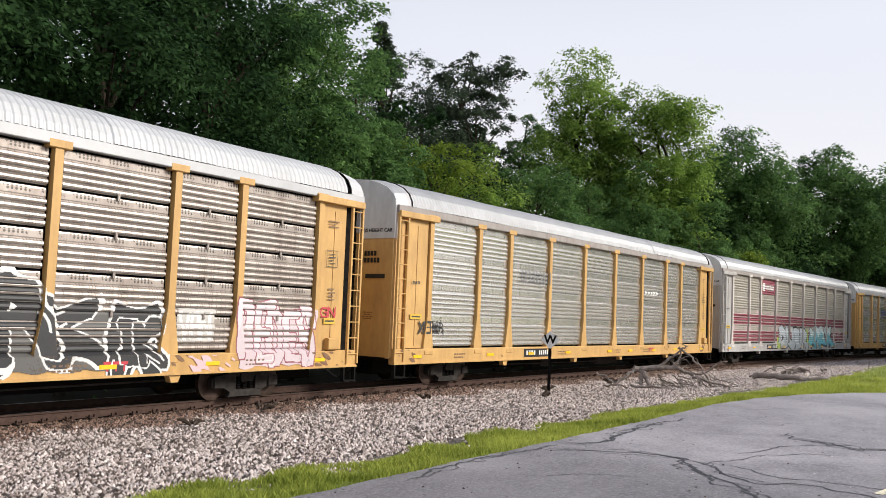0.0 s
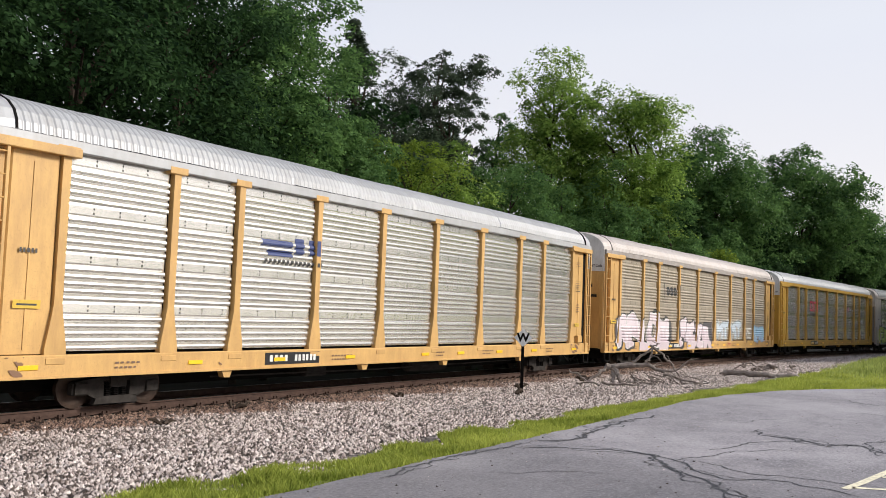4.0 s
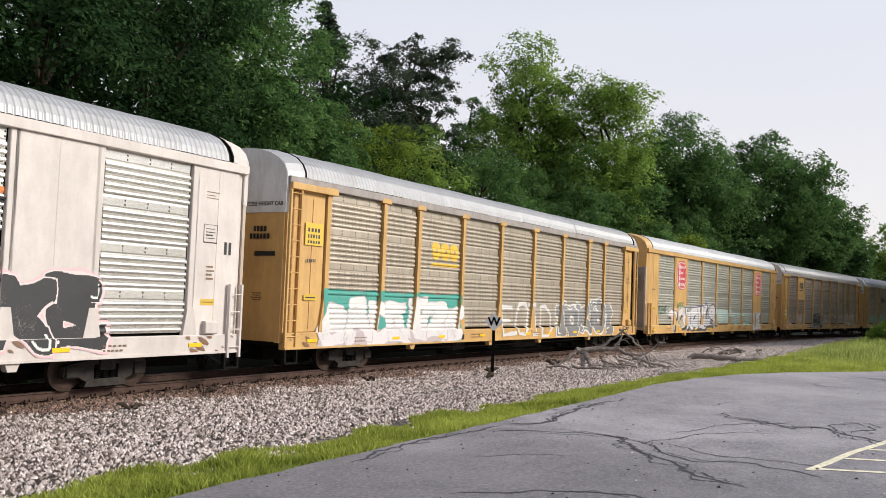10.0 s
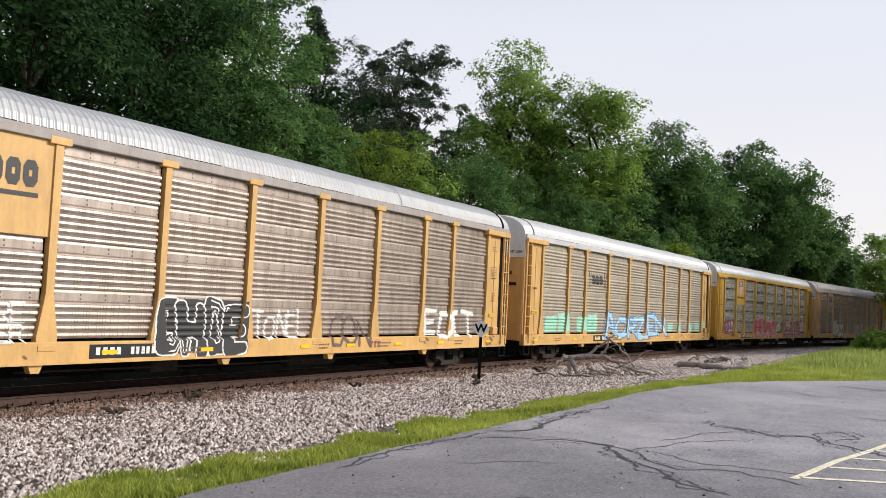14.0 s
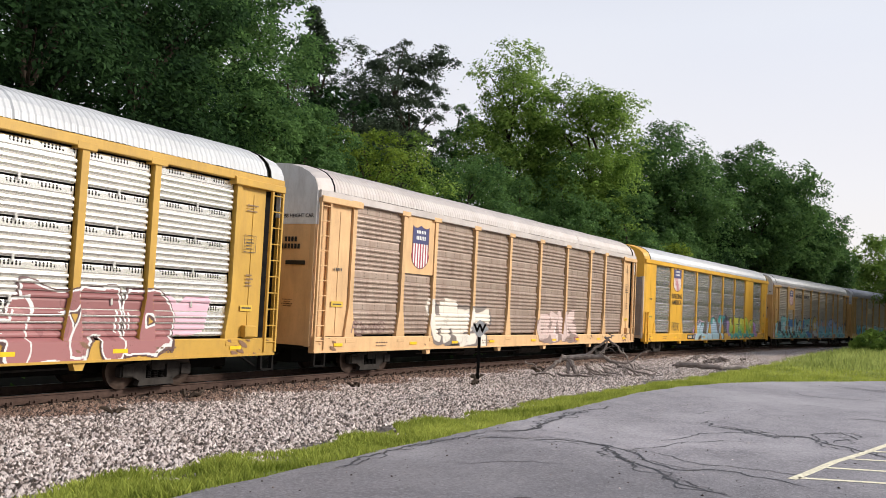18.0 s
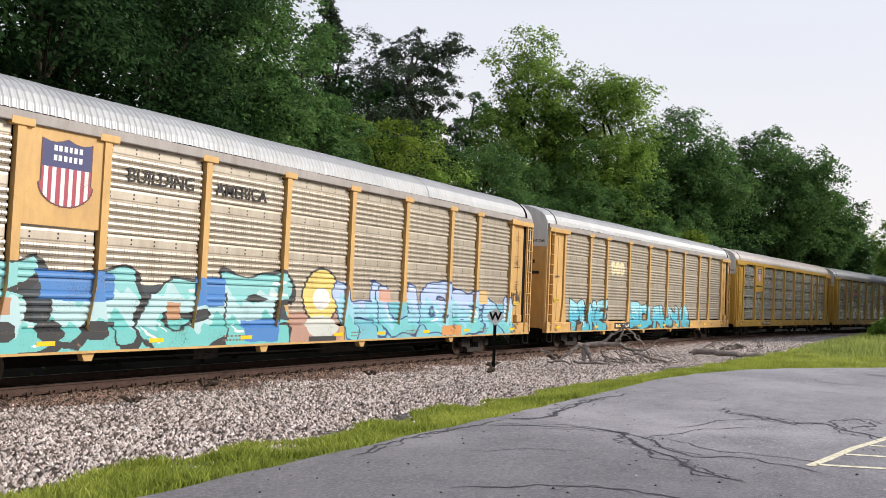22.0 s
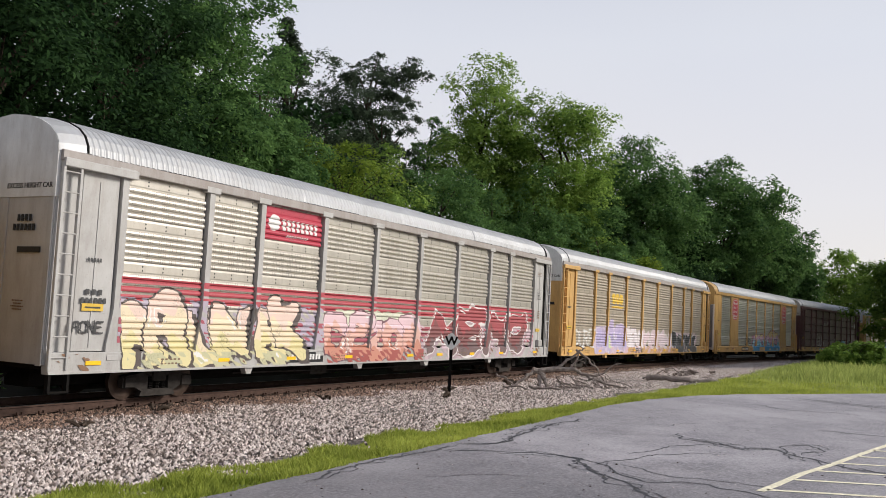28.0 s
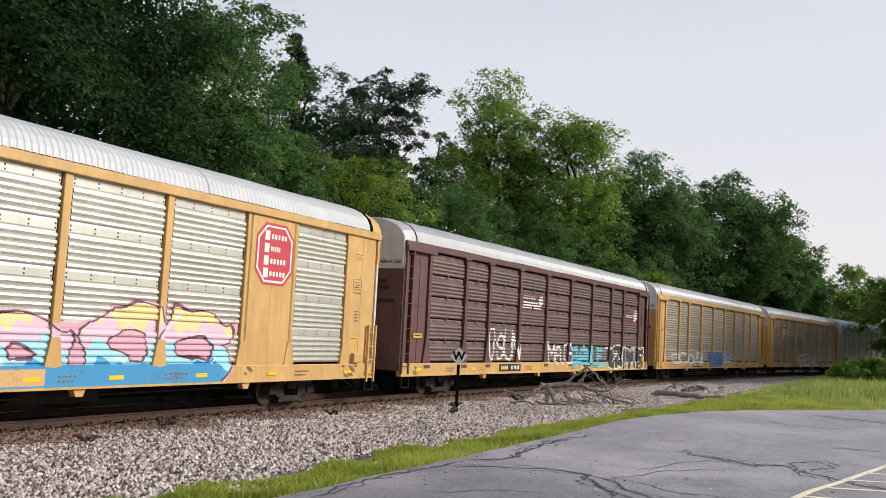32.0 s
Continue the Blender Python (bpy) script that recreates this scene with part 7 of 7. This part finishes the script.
def paint_18(p):
    p.mark("painted_patch", "painted patch on the side")
    red = (0.42, 0.05, 0.07)
    stripes(p, 2.42, 3.0, 3, red)
    stripes(p, 1.5, 2.1, 3, (0.36, 0.07, 0.10))
    p.mark("emblem", "dark red company plate")
    p.rect(-6.95, -4.4, 4.25, 5.15, (0.42, 0.02, 0.05))
    p.shape(-6.8, -6.3, 4.5, 4.95, WHT, "ellipse"), p.bars(-6.2, -4.55, 4.55, 4.85, WHT, 8), p.bars(-6.0, -5.0, 4.38, 4.44, WHT, 9)
    p.mark("painted_patch", "lilac and pink overspray")
    p.rect(-11.7, -3.8, 1.36, 2.5, (0.42, 0.36, 0.44), 0.4), p.rect(1.6, 11.7, 0.9, 2.1, (0.52, 0.40, 0.44), 0.4)
    p.word("ARUNAK", -11.7, -4.9, 0.95, 2.65, [(0.68, 0.60, 0.32), (0.74, 0.62, 0.44), (0.74, 0.56, 0.48)], (0.07, 0.05, 0.045), weight=0.24, edge=0.045, seed=51, wild=0.6, shade=(0.08, 0.06, 0.055))
    p.rect(-11.4, -5.4, 0.88, 1.28, (0.50, 0.48, 0.30), 0.45)
    p.blob(-3.4, 1.5, 1.8, 2.5, (0.62, 0.62, 0.50), 3, 0.5)
    p.word("CEZOR", -3.8, 1.6, 0.90, 2.45, [(0.55, 0.24, 0.17), (0.66, 0.40, 0.34), (0.70, 0.50, 0.54)], (0.16, 0.07, 0.09), weight=0.2, edge=0.035, seed=52, wild=0.45)
    p.rect(-3.9, 1.8, 0.88, 1.28, (0.33, 0.07, 0.06), 0.5)
    p.word("MEMO", 2.6, 11.2, 0.90, 2.6, [(0.16, 0.10, 0.10), (0.20, 0.06, 0.06), (0.34, 0.06, 0.07)], (0.70, 0.66, 0.65), weight=0.22, edge=0.06, seed=53, wild=0.5, shade=(0.40, 0.30, 0.33))
    p.bars(-12.6, -12.1, 2.5, 2.62, BLK, 3), p.bars(-12.7, -12.0, 2.32, 2.44, BLK, 6)
    p.word("ACNE", -12.8, -12.0, 1.7, 1.95, None, BLK, weight=0.01, edge=0.03, seed=54)


def paint_19(p):
    p.mark("painted_patch", "painted patch on the side")
    block_logo(p, -6.45, -4.7, 3.4, 4.2, GOLD, True)
    p.word("DURE", -11.4, -9.0, 1.3, 2.2, None, WHT, weight=0.01, edge=0.035, seed=55, wild=0.3)
    p.blob(-9.0, -4.0, 0.95, 2.4, (0.58, 0.48, 0.60), 3, 0.3)
    p.word("ANVE", -8.8, -4.2, 0.95, 2.5, [(0.46, 0.40, 0.58), (0.40, 0.34, 0.56), (0.46, 0.38, 0.58)], (0.62, 0.55, 0.66), weight=0.2, edge=0.04, seed=56, wild=0.45)
    p.blob(-6.9, -6.4, 1.2, 1.9, (0.58, 0.66, 0.35), 6, 0.4)
    p.word("SEAR", -3.9, -1.2, 1.2, 2.4, (0.72, 0.66, 0.68), (0.60, 0.50, 0.54), weight=0.18, edge=0.03, seed=57, wild=0.35)
    p.word("MA", -0.8, 1.7, 1.1, 2.3, (0.68, 0.54, 0.58), (0.72, 0.69, 0.68), weight=0.2, edge=0.04, seed=58, wild=0.4)
    p.word("WN", 1.9, 4.4, 1.1, 2.25, (0.70, 0.58, 0.61), (0.72, 0.69, 0.68), weight=0.2, edge=0.04, seed=61, wild=0.4)
    p.rect(-8.8, 4.6, 0.9, 1.27, (0.60, 0.42, 0.50), 0.3)
    p.blob(4.6, 10.6, 1.2, 2.2, (0.62, 0.50, 0.55), 4, 0.4)
    p.word("WSTKE", 4.8, 10.4, 0.90, 2.35, [(0.10, 0.10, 0.10), BLK], (0.50, 0.48, 0.48), weight=0.15, edge=0.04, seed=59, wild=0.5)
    p.word("SPEAK", -2.6, -1.2, 0.95, 1.2, None, BLK, weight=0.01, edge=0.03)


def paint_20(p):
    p.mark("painted_patch", "painted patch on the side")
    octagon(p, 7.35, 8.95, 3.4, 5.05)
    octagon(p, -8.85, -7.25, 3.4, 5.05)
    p.blob(-2.6, 6.8, 1.2, 2.2, (0.66, 0.36, 0.45), 2, 0.15)
    p.word("DOOC", -2.5, 6.9, 0.9, 2.65, [(0.04, 0.30, 0.55), (0.36, 0.66, 0.76), (0.72, 0.50, 0.60), (0.80, 0.64, 0.30)], (0.10, 0.03, 0.05), (0.66, 0.36, 0.45), weight=0.34, edge=0.05, seed=60, wild=0.4, glow=0.05)
    p.rect(-2.0, 6.3, 0.88, 1.34, (0.03, 0.26, 0.50)), p.rect(-0.6, 1.2, 0.95, 1.27, (0.60, 0.37, 0.15))
    p.word("ZEKO", -4.6, -2.8, 1.45, 2.1, None, BLK, weight=0.01, edge=0.035, seed=65, wild=0.5)
    sill_mark(p, -9.0, MAR)


def paint_21(p):
    p.mark("painted_patch", "painted patch on the side")
    p.rect(-4.1, -1.55, 3.55, 4.3, (0.09, 0.02, 0.025))
    for k in range(3):
        p.rect(-3.9, -1.9 - 0.25 * k, 3.62 + 0.11 * k, 3.68 + 0.11 * k, WHT)
    p.bars(-3.9, -2.6, 4.02, 4.15, WHT, 7), p.shape(-2.3, -1.8, 3.75, 4.2, WHT, "ellipse")
    p.rect(9.3, 11.6, 3.4, 4.3, (0.09, 0.02, 0.025)), p.shape(10.9, 11.5, 3.55, 4.2, WHT, "ellipse"), p.bars(9.6, 10.7, 3.75, 3.9, WHT, 7)
    p.word("OSUN", -6.9, -4.0, 1.35, 2.6, None, WHT, weight=0.02, edge=0.04, seed=61, wild=0.4)
    p.word("MAG", -0.9, 1.8, 1.2, 2.1, None, WHT, weight=0.02, edge=0.05, seed=62, wild=0.4)
    p.word("BEWLE", 2.0, 6.4, 1.1, 2.0, CYAN, None, weight=0.12, seed=63, wild=0.3)
    p.word("EZAME", 6.7, 12.6, 0.95, 2.1, BLK, WHT, weight=0.15, edge=0.07, seed=64, wild=0.3)


def paint_22(p):
    p.mark("painted_patch", "painted patch on the side")
    p.word("GODB", -9.9, -3.6, 1.2, 1.9, None, WHT, weight=0.02, edge=0.06, seed=65, wild=0.3)
    p.blob(-2.3, 1.2, 0.95, 2.0, BLUE, 2, 0.2)
    p.word("SEA", 1.2, 4.4, 1.2, 2.0, None, SKYB, weight=0.02, edge=0.06, seed=66, wild=0.3)


def paint_23(p):
    p.mark("painted_patch", "painted patch on the side")
    p.word("SENI", -2.8, 4.8, 0.95, 2.1, None, WHT, weight=0.05, edge=0.08, seed=67, wild=0.3)
    shield(p, -8.6, -7.5, 3.6, 5.0)


for spec, f in zip(CARS, (paint_0, paint_1, paint_2, paint_3, paint_4, paint_5, paint_6, paint_7, paint_8, paint_9, paint_10, paint_11, paint_12, paint_13, paint_14, paint_15,
                          paint_16, paint_17, paint_18, paint_19, paint_20, paint_21, paint_22, paint_23)):
    spec["paint"] = lambda p, f=f: (f(p), door_notes(p))

for spec, shift in zip(CARS, (0.2, 0.6, 0.55, 0.6, 0.55, 0.5, 0.38, 0.35, 0.35, 0.35, 0.3, 0.28, 0.31, 0.15, 0.25, 0.12, 0.2, 0.1, 0.07, 0.14, 0.18, 0.18, 0.18, 0.18)):
    spec["shift"] = shift


make_ground()
make_lot()
CRACKS = [
    (0.09, [(15.9, 3.1), (15.11, 2.84), (15.0, 2.39), (14.57, 1.79), (15.0, 1.55), (14.73, 1.28), (14.26, 0.99), (13.9, 0.64), (13.55, 0.06), (13.2, -0.9)]),
    (0.06, [(15.2, 2.7), (14.8, 2.2), (14.3, 1.7)]),
    (0.07, [(14.73, 1.28), (15.56, 1.26), (15.97, 1.01), (15.72, 0.73), (15.23, 0.74), (14.53, 1.01)]),
    (0.04, [(11.3, 3.3), (12.1, 2.95), (13.0, 2.69), (13.62, 2.26), (13.77, 1.84)]),
    (0.09, [(10.9, 5.16), (11.48, 4.7), (11.75, 4.15), (11.61, 3.62), (10.8, 3.08), (10.36, 2.75), (9.94, 2.33), (9.3, 1.6)]),
    (0.06, [(11.76, 3.6), (11.2, 3.02), (10.91, 2.76), (10.57, 2.36), (10.85, 2.03), (10.88, 1.72), (10.4, 0.9)]),
    (0.05, [(11.67, 3.04), (11.18, 2.48), (11.19, 1.81), (11.3, 0.8)]),
    (0.10, [(11.72, 5.3), (12.22, 4.92), (13.74, 5.1), (15.56, 5.15), (16.67, 4.9)]),
    (0.08, [(11.72, 5.3), (10.66, 5.3), (9.66, 5.45), (8.68, 5.45), (7.9, 5.3)]),
    (0.05, [(12.56, 3.11), (14.07, 2.71), (15.25, 1.96)]),
    (0.07, [(23.86, 3.17), (23.57, 2.49), (22.96, 1.87), (23.31, 1.05), (23.0, 0.2)]),
    (0.12, [(27.43, 2.06), (27.16, 1.06), (26.86, 0.14), (26.9, -1.2)]),
    (0.10, [(27.0, 1.6), (26.4, 0.6), (26.2, -0.8)]),
    (0.08, [(18.34, 1.05), (18.55, 0.71), (18.64, 0.09), (18.5, -0.8)]),
    (0.05, [(16.5, 3.53), (17.35, 3.27), (18.06, 2.97)]),
    (0.05, [(20.3, 2.4), (20.6, 1.8), (20.4, 1.2)]),
    (0.06, [(7.2, 3.8), (7.9, 3.2), (8.3, 2.4), (8.0, 1.6)]),
    (0.04, [(9.0, 4.6), (9.6, 4.2), (9.9, 3.5)]),
]
LOT = bpy.data.objects["parking_lot"]
for i, (w, pts) in enumerate(CRACKS):
    for k in range(1 if w < 0.06 else (2 if w < 0.09 else 3)):
        n = len(pts)
        run = pts if k == 0 else pts[(k + i) % 2:n - (i % 2) * (n > 4)]
        part("crack", ribbon(run, w * (0.62 if k == 0 else 0.36), LOT_Z + 0.004 + 0.0006 * k, 0.16 + 0.16 * k, i * 3.7 + k * 11), TAR, LOT, label="dark tar-filled crack")
LINES = [[(10.85, 1.17), (11.39, 1.06), (12.61, 0.85), (13.7, 0.58), (16.01, 0.08), (18.6, -0.5)]]
for k in range(8):
    x = 11.0 + 1.02 * k
    y = 1.03 - (x - 11.39) * 0.21
    LINES.append([(x, y), (x + 0.42 * 1.9, y - 1.9)] if k else [(x, y), (x + 0.8, y - 1.9)])
for pts in LINES:
    part("line_marking", ribbon(pts, 0.10, LOT_Z + 0.005), LINE_PAINT, LOT, label="faded yellow parking line")

make_trees()
make_sign(24.1, 11.3)
dead_pile((29.4, 9.7), 3)
low_heap((42.5, 7.9), 7)
fallen_log((34.8, 6.6), 9)
for i, (x, y, r) in enumerate(((12.2, 13.1, 0.26), (15.6, 14.4, 0.32), (23.4, 11.0, 0.3), (26.0, 12.3, 0.3), (20.5, 13.2, 0.25), (31.0, 12.0, 0.4))):
    make_debris(x, y, 20 + i, r)
TRAIN = [make_car(spec) for spec in CARS]
make_grass()
scatter_grit()
scatter_stones()
make_track()


# small swings of the pace: seconds, metres
PACE = ((0, 1, 2, 3, 6, 7, 8, 9, 10, 11, 12, 13, 14, 17, 18, 19, 20, 21, 22, 23, 24, 25, 28, 29, 30, 31, 32),
        (0.17, 0.68, 0.50, 0.68, 0.58, 0.52, 0.52, 0.38, 0.27, 0.42, 0.37, 0.34, 0.34, 0.28, 0.35, 0.30, 0.17, 0.25, 0.25, 0.12, 0.23, 0.21, 0.07, 0.17, 0.14, 0.05, 0.2))


def motions():
    """The train runs past at about 17.5 m/s, slowly gaining speed."""
    for n, car in enumerate(TRAIN):
        rows = []
        for k in range(0, 33):
            t = float(k)
            s = PITCH * n + 5.73 - 17.2316 * t - 0.013894 * t * t + float(np.interp(t, *PACE))
            a, b = along(s - 9.9), along(s + 9.9)
            h = math.atan2(b[1] - a[1], b[0] - a[0])
            rows.append((t, Matrix.Translation(((a[0] + b[0]) / 2, (a[1] + b[1]) / 2, 0)) @ Matrix.Rotation(h, 4, "Z")))
        walk(car, rows)


motions()
